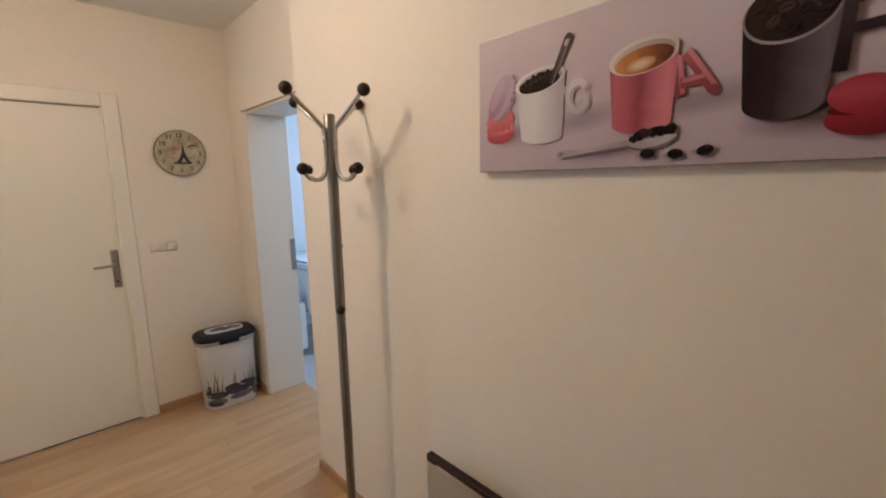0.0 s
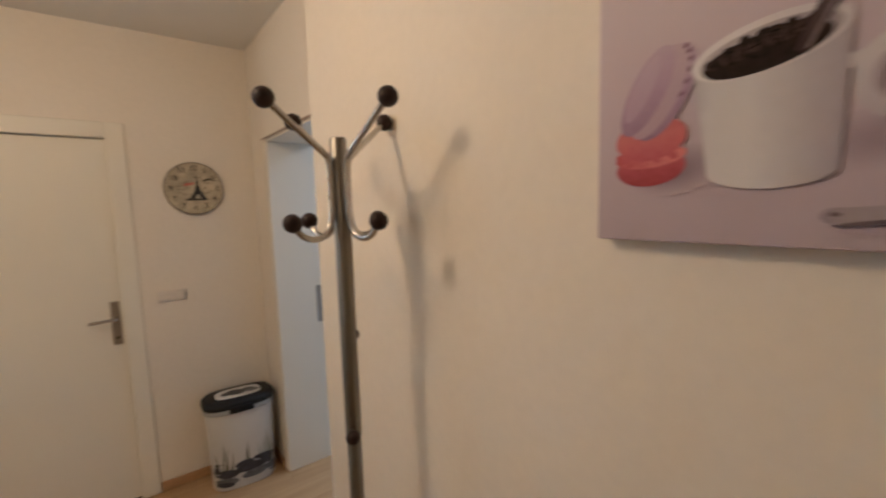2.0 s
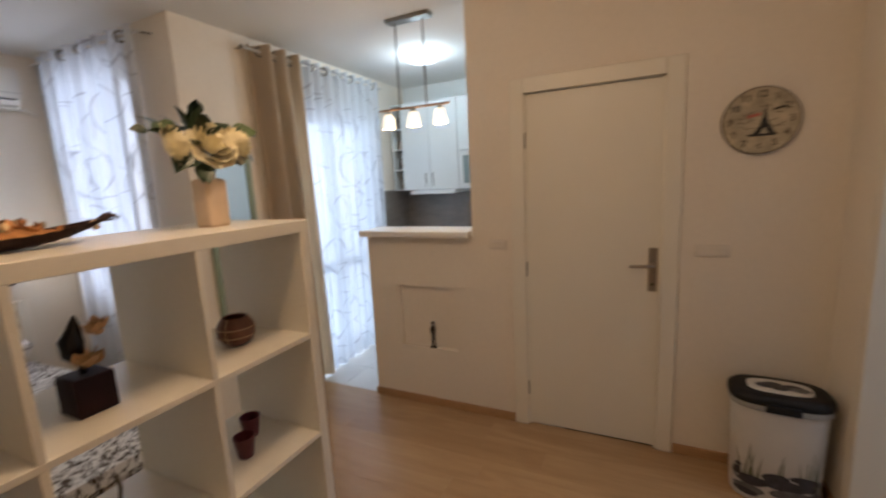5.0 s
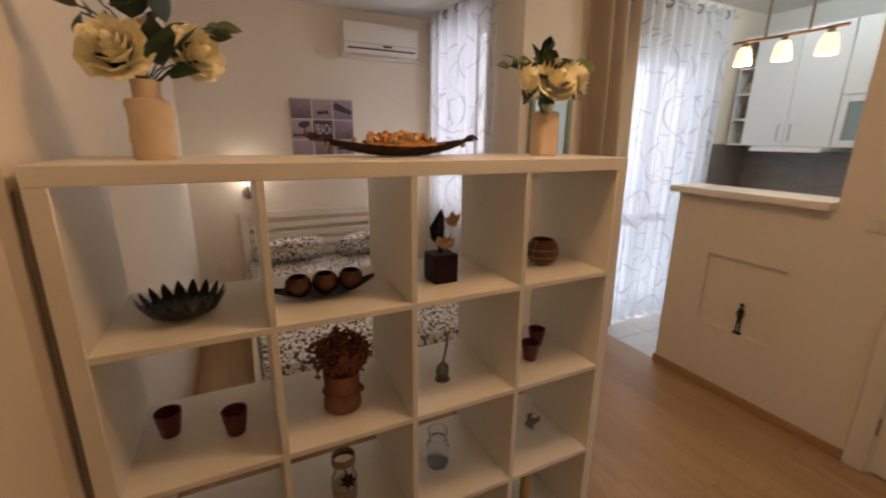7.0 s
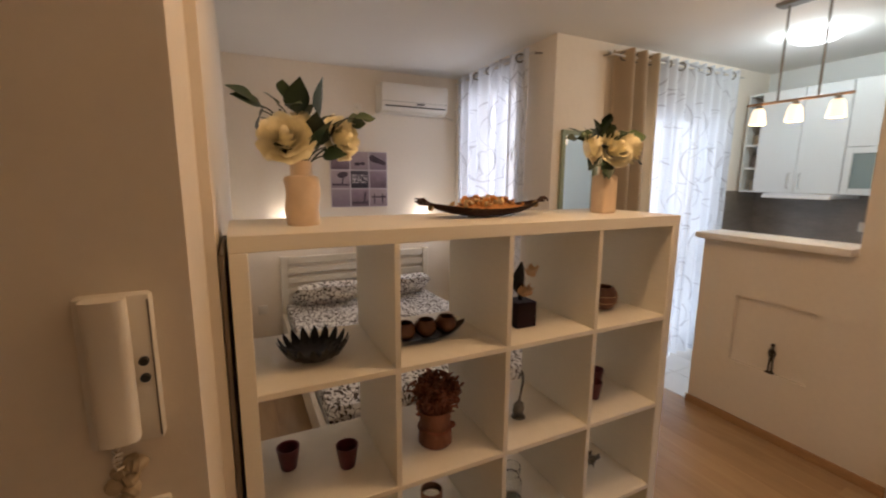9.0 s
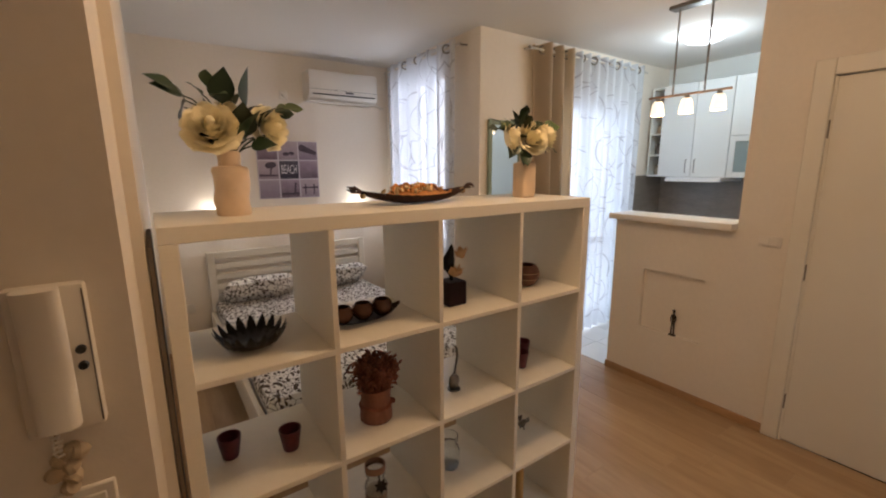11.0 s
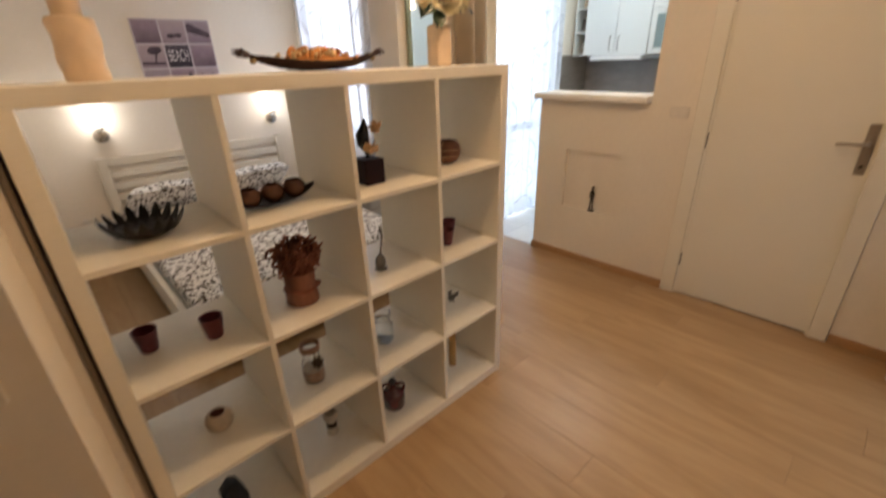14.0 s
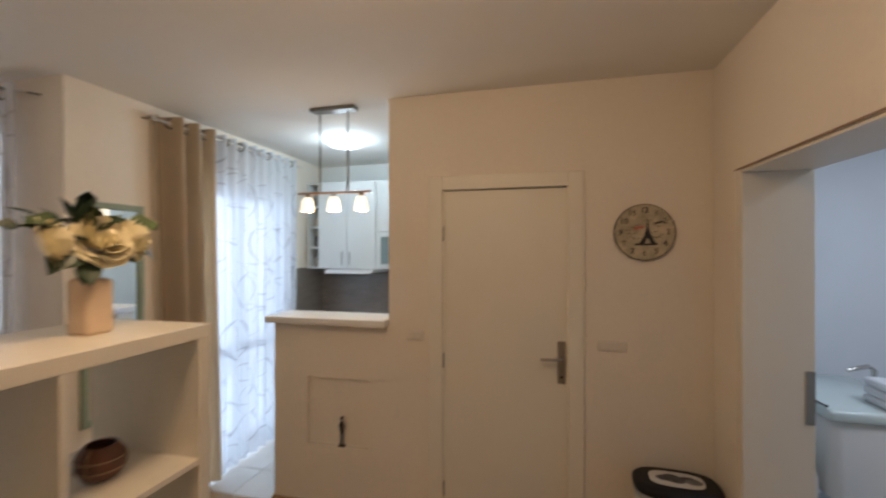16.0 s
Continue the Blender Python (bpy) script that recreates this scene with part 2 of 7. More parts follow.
# balcony wall, opening x -2.55..-1.5, z 0.02..2.17
bm = box(-1.5, XW - 0.2, YC - 0.2, YC, 0, CEIL)
box(XK - 0.14, -2.55, YC - 0.2, YC, 0, CEIL, bm=bm)
box(-2.55, -1.5, YC - 0.2, YC, 2.17, CEIL, bm=bm)
structure("wall_balcony", bm, M_WALL, "cream wall round the balcony door", "wall")
bm = box(XK - 0.14, XK, YC, 0.55, 0, CEIL)
box(XK - 0.14, XD - 0.14, 0.55, 0.67, 0, CEIL, bm=bm)
structure("wall_kitchen", bm, M_KITWALL, "pale kitchen wall behind the cupboards", "wall")
# room beyond the passage
bm = box(-2.4, 1.2, 3.9, 4.0, 0, CEIL)
box(-2.5, -2.4, YO + 0.28, 4.0, 0, CEIL, bm=bm)
box(-2.5, XD - 0.14, YO + 0.18, YO + 0.28, 0, CEIL, bm=bm)
box(1.2, 1.3, YO + 0.28, 4.0, 0, CEIL, bm=bm)
structure("wall_bathroom", bm, M_BATHWALL, "pale blue-white walls of the bathroom", "wall")

# the ceiling sinks a little towards the bed wall
bm = bmesh.new()
ends = [[bm.verts.new((x, y, z)) for y, z in ((YB - 0.14, CEIL - 0.042), (0.0, CEIL), (4.0, CEIL), (4.0, CEIL + 0.12), (YB - 0.14, CEIL + 0.12))] for x in (XK - 0.14, XE + 0.14)]
bm.faces.new(ends[0])
bm.faces.new(ends[1][::-1])
for i in range(5):
    j = (i + 1) % 5
    bm.faces.new((ends[0][j], ends[0][i], ends[1][i], ends[1][j]))
bmesh.ops.recalc_face_normals(bm, faces=bm.faces[:])
structure("ceiling", bm, M_CEIL, "white painted ceiling", "ceiling")

# ---- trim, doors, windows ----


def door_1():
    d = thing("door_1", pose(XD, 0.708, 0), "closed plain white door in a white casing", "door", kind="structure")
    part("leaf", box(-0.052, -0.012, -0.361, 0.361, 0.008, 2.038, 0.003), M_DOOR, d)
    for s in (-1, 1):
        y0, y1 = (0.363, 0.447) if s > 0 else (-0.447, -0.363)
        bm = box(-0.10, 0.016, y0, y1, 0, 2.125, 0.004)
        box(-0.10, -0.004, y0 - 0.012 if s > 0 else y1, y0 if s > 0 else y1 + 0.012, 0, 2.04, bm=bm)
        part("casing", bm, M_DOOR, d)
    bm = box(-0.10, 0.017, -0.363, 0.363, 2.043, 2.126, 0.004)
    part("head_casing", bm, M_DOOR, d)
    plate = part("handle_plate", box(-0.012, -0.003, 0.305, 0.345, 0.925, 1.165, 0.003), M_NICKEL, d, "brushed steel lock plate")
    lever = tube([(-0.005, 0.325, 1.075), (0.045, 0.325, 1.075), (0.052, 0.315, 1.075), (0.052, 0.21, 1.07)], [0.011, 0.009, 0.0085, 0.008], 10)
    part("handle", lever, M_NICKEL, plate, "steel lever")
    part("keyhole", tube([(-0.004, 0.325, 0.965), (0.001, 0.325, 0.965)], 0.008, 12), M_BLACK, plate)
    for z in (0.25, 1.02, 1.78):
        part("hinge", tube([(-0.006, -0.362, z - 0.045), (-0.006, -0.362, z + 0.045)], 0.007, 8), M_STEEL, d)
    return d


door_1()

# lining of the open passage
lining = thing("passage_lining", pose(0, 0, 0), "white lining of the open passage with a thin wooden edge", "door frame", kind="structure")
part("jamb", box(-1.13, -1.118, YO + 0.004, YO + 0.285, 0, 2.033, 0.002), M_DOOR, lining)
part("head", box(-1.13, XJ - 0.02, YO + 0.004, YO + 0.285, 2.033, 2.044, 0.002), M_DOOR, lining)
part("head_edge", box(-1.165, XJ - 0.002, YO - 0.008, YO - 0.001, 2.047, 2.052), mat("thin_oak_strip", (0.30, 0.18, 0.11), 0.5, grain=0.2, grain_scale=30), lining, "thin brown strip")
part("side_edge", box(-1.158, -1.15, YO - 0.005, YO - 0.001, 0.0, 2.045), M_DOOR, lining)
part("strike_plate", box(-1.118, -1.114, 2.045, 2.083, 0.92, 1.155, 0.001), M_NICKEL, lining, "steel strike plate")

# oak skirting
for x0, x1, y0, y1 in ((XD, XD + 0.012, -0.81, 0.258), (XD, XD + 0.012, 1.158, YO), (XD + 0.012, -1.165, YO - 0.012, YO), (XJ - 0.012, XJ, YR - 0.012, YO), (XJ, XE, YR - 0.012, YR),
                       (XD - 0.14, XD + 0.012, -0.822, -0.81), (XB - 0.012, XB, -0.012, YI), (XB - 0.034, XB - 0.022, YB + 0.012, -0.40), (XB - 0.012, XE, YI, YI + 0.012), (XW, XB - 0.022, YB, YB + 0.012), (XW, XW + 0.012, YB + 0.012, YC)):
    structure("baseboard", box(x0, x1, y0, y1, 0.0, 0.058, 0.003), M_BASEBOARD, "oak skirting along the wall", "baseboard", 40)

# counter on the half wall
solid("bar_counter", box(XD - 0.22, XD + 0.075, -0.832, -0.004, 1.214, 1.256, 0.006, seg=2), mat("white_counter_board", (0.84, 0.82, 0.78), 0.28, vary=0.02), pose(0, 0, 0), "white bar board on the half-height wall", "counter")


def window(name, w, z0, z1, m, label, mid=0.5, bar=None):
    """A framed window, w wide along local x, glass in the plane y = 0."""
    win = thing(name, m, label, "window", kind="structure")
    f, d = 0.055, 0.03
    outer = thing_part("window_frame", win)
    for a in (box(-w / 2, -w / 2 + f, -d, d, z0, z1, 0.004), box(w / 2 - f, w / 2, -d, d, z0, z1, 0.004), box(-w / 2 + f, w / 2 - f, -d, d, z1 - f, z1, 0.004), box(-w / 2 + f, w / 2 - f, -d, d, z0, z0 + f, 0.004)):
        part("frame_bar", a, M_WHITE, outer)
    x = -w / 2 + w * mid
    part("mullion", box(x - 0.05, x + 0.05, -d, d, z0 + f, z1 - f, 0.004), M_WHITE, win)
    for a, b in ((-w / 2 + f, x - 0.05), (x + 0.05, w / 2 - f)):
        if bar:
            part("transom", box(a, b, -d, d, bar - 0.04, bar + 0.04, 0.004), M_WHITE, win)
        for c, e in (((z0 + f, bar - 0.04), (bar + 0.04, z1 - f)) if bar else ((z0 + f, z1 - f),)):
            pane = part("pane", box(a, b, -0.004, 0.004, c, e), M_GLASS, win)
            pane.visible_shadow = False
    return win


def thing_part(name, parent):
    ob = new(name)
    ob.empty_display_size = 0.02
    ob.parent = parent
    return ob


window("window_1", 1.05, 0.02, 2.17, pose(-2.025, YC - 0.10, 0), "white balcony door with glass panes", 0.5, 0.85)
window("window_2", 0.75, 0.9, 2.4, pose(XW - 0.10, -2.325, 0, 0, 0, 90), "white bedroom window with two sashes", 0.5)

# ---- floors ----
M_PLANK = bpy.data.materials.new("light_oak_laminate")
M_PLANK.use_nodes = True
nt = M_PLANK.node_tree
tc, oi = nt.nodes.new("ShaderNodeTexCoord"), nt.nodes.new("ShaderNodeObjectInfo")
mp = nt.nodes.new("ShaderNodeMapping")
mp.inputs["Scale"].default_value = (6.5, 0.8, 1)
off = nt.nodes.new("ShaderNodeCombineXYZ")
nt.links.new(math_node(nt, "MULTIPLY", oi.outputs["Random"], 37.0), off.inputs[0])
nt.links.new(math_node(nt, "MULTIPLY", oi.outputs["Random"], 91.0), off.inputs[1])
nt.links.new(off.outputs[0], mp.inputs["Location"])
nt.links.new(tc.outputs["Object"], mp.inputs[0])
n1, n2 = nt.nodes.new("ShaderNodeTexNoise"), nt.nodes.new("ShaderNodeTexNoise")
n1.inputs["Scale"].default_value, n1.inputs["Detail"].default_value, n1.inputs["Distortion"].default_value = 1.7, 6, 0.9
n2.inputs["Scale"].default_value, n2.inputs["Detail"].default_value = 9.0, 3
for n in (n1, n2):
    nt.links.new(mp.outputs[0], n.inputs["Vector"])
ramp = nt.nodes.new("ShaderNodeValToRGB")
ramp.color_ramp.elements[0].position, ramp.color_ramp.elements[0].color = 0.22, (0.335, 0.205, 0.096, 1)
ramp.color_ramp.elements[1].position, ramp.color_ramp.elements[1].color = 0.78, (0.515, 0.352, 0.190, 1)
g = math_node(nt, "ADD", math_node(nt, "MULTIPLY", n1.outputs["Fac"], 0.75), math_node(nt, "MULTIPLY", n2.outputs["Fac"], 0.25))
g = math_node(nt, "ADD", g, math_node(nt, "MULTIPLY", math_node(nt, "SUBTRACT", oi.outputs["Random"], 0.5), 0.16))
nt.links.new(g, ramp.inputs[0])
b = nt.nodes["Principled BSDF"]
nt.links.new(ramp.outputs[0], b.inputs["Base Color"])
nt.links.new(math_node(nt, "ADD", math_node(nt, "MULTIPLY", n2.outputs["Fac"], 0.15), 0.30), b.inputs["Roughness"])
bump = nt.nodes.new("ShaderNodeBump")
bump.inputs["Strength"].default_value, bump.inputs["Distance"].default_value = 0.08, 0.001
nt.links.new(n2.outputs["Fac"], bump.inputs["Height"])
nt.links.new(bump.outputs[0], b.inputs["Normal"])
M_JOINT = mat("dark_floor_joint", (0.28, 0.172, 0.09), 0.8, grain=0.1)
M_GROUT = mat("grey_tile_grout", (0.45, 0.45, 0.44), 0.9, grain=0.1)

floor = structure("floor", box(-1.45, XE, YB, YO + 0.28, -0.06, -0.004), M_JOINT, "light oak laminate plank floor", "floor")
floor_kitchen = structure("floor_kitchen", box(XK, -1.45, YC - 0.2, 0.55, -0.06, -0.004), M_GROUT, "white tiled kitchen floor", "floor")
structure("floor_bathroom", box(-2.4, 1.2, YO + 0.28, 3.9, -0.06, -0.001), mat("grey_bath_tile", (0.42, 0.43, 0.44), 0.35, vary=0.08, grain=0.05), "grey bathroom floor", "floor")


def lay_planks():
    rng = random.Random(4)
    w, length, gap = 0.19, 1.29, 0.0004
    ends = {-4: 0.64, 0: 0.617, 2: 0.471, -1: 1.335, -2: 0.05, 1: 1.05}
    meshes = {}
    for k in range(-9, 19):
        x0, x1 = max(0.16 + w * k, -1.45), min(0.16 + w * (k + 1), XE)
        if x1 - x0 < 0.02:
            continue
        y = ends.get(k, rng.uniform(0, length)) - 5 * length
        while y < YO + 0.28:
            a, c = max(y, YB), min(y + length, YO + 0.28 if x0 < XJ - 0.1 else YR)
            if x0 >= XB - 0.02:
                a = max(a, YI)
            elif x1 > XB:
                a = max(a, YI) if x0 > XB - 0.1 else a
            if c - a > 0.03:
                key = (round(x1 - x0, 4), round(c - a, 4))
                if key not in meshes:
                    hw, hl = key[0] / 2 - gap, key[1] / 2 - gap
                    meshes[key] = mesh_of("plank", box(-hw, hw, -hl, hl, -0.004, 0.0, 0.0005), M_PLANK)
                ob = new("plank", meshes[key])
                ob.location, ob.parent = ((x0 + x1) / 2, (a + c) / 2, 0), floor
            y += length


def lay_tiles():
    me = mesh_of("tile", box(-0.164, 0.164, -0.164, 0.164, -0.004, 0.0, 0.001), M_TILE)
    for i in range(5):
        for j in range(6):
            x, y = -1.45 - 0.167 - 0.333 * i, YC + 0.16 + 0.333 * j
            if y < 0.5 and x - 0.16 > XK:
                ob = new("tile", me)
                ob.location, ob.parent = (x, y, 0), floor_kitchen


lay_planks()
lay_tiles()

# kitchen tiling
structure("backsplash", box(XK, XK + 0.008, YC + 0.008, 0.55, 0.9, 1.50), M_BACKSPLASH, "taupe tiled strip under the cupboards", "wall tiles")
structure("backsplash_side", box(XK, -2.70, YC, YC + 0.008, 0.9, 1.50), M_BACKSPLASH, "taupe tiled strip beside the balcony door", "wall tiles")

# wall switches
def switch(name, y, z, w, keys, label):
    s = thing(name, pose(XD, y, z), label, "switch")
    part("plate", box(0, 0.011, -w / 2, w / 2, -0.031, 0.031, 0.003), M_SWITCH, s)
    for i in range(keys):
        kw = (w - 0.02) / keys
        part("rocker", box(0.011, 0.016, -w / 2 + 0.01 + i * kw + 0.001, -w / 2 + 0.01 + (i + 1) * kw - 0.001, -0.021, 0.021, 0.002), M_SWITCH, s)


M_SWITCH = mat("greyed_ivory_switch", (0.74, 0.685, 0.60), 0.4, vary=0.03, vary_scale=8)
switch("light_switch", 0.172, 1.168, 0.108, 2, "ivory light switch on the cream wall")
switch("switch_strip", 1.30, 1.158, 0.15, 3, "ivory triple switch strip beside the door")

# ---- hall things ----


def shelf_unit():
    s = thing("shelf_unit", pose(0, 0, 0), "white open cube shelf standing as a room divider", "shelf")
    part("side_panel", box(0.012, 0.05, -0.39, 0, 0, 1.438, 0.0015), M_SHELF, s)
    part("side_panel", box(1.438, 1.476, -0.39, 0, 0, 1.438, 0.0015), M_SHELF, s)
    part("top_panel", box(0.012, 1.476, -0.39, 0, 1.438, 1.476, 0.0015), M_SHELF, s)
    part("bottom_panel", box(0.05, 1.438, -0.39, 0, 0.0, 0.046, 0.0015), M_SHELF, s)
    for z in (0.385, 0.736, 1.087):
        part("shelf_board", box(0.05, 1.438, -0.388, -0.001, z, z + 0.016, 0.001), M_SHELF, s)
    for x in (0.385, 0.736, 1.087):
        for z0, z1 in ((0.046, 0.385), (0.401, 0.736), (0.752, 1.087), (1.103, 1.438)):
            part("divider", box(x, x + 0.016, -0.388, -0.001, z0, z1, 0.001), M_SHELF, s)
    return s


shelf_unit()
# made-up strip: shades the gap and imitates its pale line between dark ones
solid("added_gap_strip", box(1.4855, 1.4965, -0.385, -0.024, 0, 1.432, 0.002), mat("grey_brown_gap_tone", (0.33, 0.28, 0.23), 0.7, grain=0.2, grain_scale=40, stretch=(1, 1, 0.1)), pose(0, 0, 0), "added grey-brown strip imitating the pale edge line in the shaded gap beside the shelf", "board")


def coat_rack():
    r = thing("coat_rack", pose(0.540, 1.496, 0), "steel coat rack with dark wooden ball hooks", "coat rack")
    part("base", lathe([(0, 0), (0.17, 0), (0.175, 0.012), (0.16, 0.03), (0.05, 0.045), (0.024, 0.06), (0, 0.06)], 32), M_STEEL, r)
    part("pole", lathe([(0, 0.05), (0.0175, 0.05), (0.0175, 1.07), (0.0165, 1.072), (0.0165, 1.08), (0.0195, 1.082), (0.0195, 1.795), (0.017, 1.80), (0, 1.80)], 24), M_STEEL, r)
    for ang in (11, 112, 194, 284):
        a = radians(ang)
        c, s = math.cos(a), math.sin(a)

        def at(d, z):
            return (c * d, s * d, z)

        pts = [at(0.172, 1.857), at(0.035, 1.757), *arc(at(0.035, 1.757), at(0.0265, 1.715), at(0.0265, 1.748), 4)[1:], at(0.0265, 1.63),
               *arc(at(0.0265, 1.63), at(0.076, 1.572), at(0.032, 1.572), 6)[1:], *arc(at(0.076, 1.572), at(0.126, 1.606), at(0.112, 1.572), 6)[1:]]
        arm = part("arm", tube(pts, 0.0072, 10), M_CHROME, r, "bent chrome arm")
        part("upper_ball", ball(*at(0.176, 1.860), 0.0215, 20), M_DARKWOOD, arm, "dark wooden ball")
        part("lower_ball", ball(*at(0.130, 1.610), 0.0205, 20), M_DARKWOOD, arm, "dark wooden ball")
        for z in (1.665, 1.705):
            part("screw", ball(*at(0.0335, z), 0.0045, 8), M_CHROME, arm)
    for ang, z, size in ((136, 1.325, 0.0145), (332, 1.095, 0.0175)):
        a = radians(ang)
        pin = part("peg", tube([(0.015 * math.cos(a), 0.015 * math.sin(a), z), (0.03 * math.cos(a), 0.03 * math.sin(a), z)], 0.005, 8), M_CHROME, r)
        part("peg_ball", ball(0.037 * math.cos(a), 0.037 * math.sin(a), z, size, 16), M_DARKWOOD, pin, "dark wooden ball")


coat_rack()


# flat artwork: shapes in (u, v) on a board whose face is the local plane y = 0, looking to -y
def flat(points, depth, bm=None):
    bm = bm or bmesh.new()
    vs = [bm.verts.new((u, -depth, v)) for u, v in points]
    back = [bm.verts.new((u, -depth + 0.0004, v)) for u, v in points]
    bm.faces.new(vs)
    for i in range(len(vs)):
        j = (i + 1) % len(vs)
        bm.faces.new((vs[j], vs[i], back[i], back[j]))
    bmesh.ops.recalc_face_normals(bm, faces=bm.faces[:])
    return bm


def oval(u, v, a, b, turn=0.0, n=28, frm=0.0, to=360.0):
    t = radians(turn)
    out = []
    for i in range(n + (0 if to - frm >= 360 else 1)):
        w = radians(frm + (to - frm) * i / n)
        x, y = a * math.cos(w), b * math.sin(w)
        out.append((u + x * math.cos(t) - y * math.sin(t), v + x * math.sin(t) + y * math.cos(t)))
    return out


def stroke(a, b, w0, w1=None):
    w1 = w0 if w1 is None else w1
    d = Vector((b[0] - a[0], b[1] - a[1])).normalized()
    n = Vector((-d.y, d.x))
    return [(a[0] + n.x * w0, a[1] + n.y * w0), (b[0] + n.x * w1, b[1] + n.y * w1), (b[0] - n.x * w1, b[1] - n.y * w1), (a[0] - n.x * w0, a[1] - n.y * w0)]


def print_mat(name, left, right, axis=0, span=(0.0, 1.0), grain=0.05, grain_scale=60):
    """Printed ink that runs from one tone to another across the picture."""
    m = bpy.data.materials.new(name)
    m.use_nodes = True
    nt = m.node_tree
    b = nt.nodes["Principled BSDF"]
    b.inputs["Roughness"].default_value, b.inputs["Specular IOR Level"].default_value = 0.8, 0.12
    tc = nt.nodes.new("ShaderNodeTexCoord")
    sp = nt.nodes.new("ShaderNodeSeparateXYZ")
    nt.links.new(tc.outputs["Object"], sp.inputs[0])
    n = nt.nodes.new("ShaderNodeTexNoise")
    n.inputs["Scale"].default_value, n.inputs["Detail"].default_value = grain_scale, 3
    nt.links.new(tc.outputs["Object"], n.inputs["Vector"])
    r = nt.nodes.new("ShaderNodeMapRange")
    r.inputs["From Min"].default_value, r.inputs["From Max"].default_value = span
    nt.links.new(sp.outputs[axis], r.inputs[0])
    f = math_node(nt, "ADD", r.outputs[0], math_node(nt, "MULTIPLY", math_node(nt, "SUBTRACT", n.outputs["Fac"], 0.5), grain * 6))
    ramp = nt.nodes.new("ShaderNodeValToRGB")
    ramp.color_ramp.elements[0].color, ramp.color_ramp.elements[1].color = (*left, 1), (*right, 1)
    nt.links.new(f, ramp.inputs[0])
    nt.links.new(ramp.outputs[0], b.inputs["Base Color"])
    return m


def tone_mat(name, stops, axis=0, span=(0.0, 1.0), grain=0.03, grain_scale=60):
    """Printed ink whose tone follows (place, colour) stops across the picture."""
    m = print_mat(name, stops[0][1], stops[-1][1], axis, span, grain, grain_scale)
    ramp = next(n for n in m.node_tree.nodes if n.type == "VALTORGB").color_ramp
    for place, colour in stops[1:-1]:
        ramp.elements.new(place).color = (*colour, 1)
    return m


def band(u, v, a, c, inner, frm, to, turn=0.0, n=24):
    """An open ring, like the letter C."""
    return oval(u, v, a, c, turn, n, frm, to) + oval(u, v, a * inner, c * inner, turn, n, frm, to)[::-1]


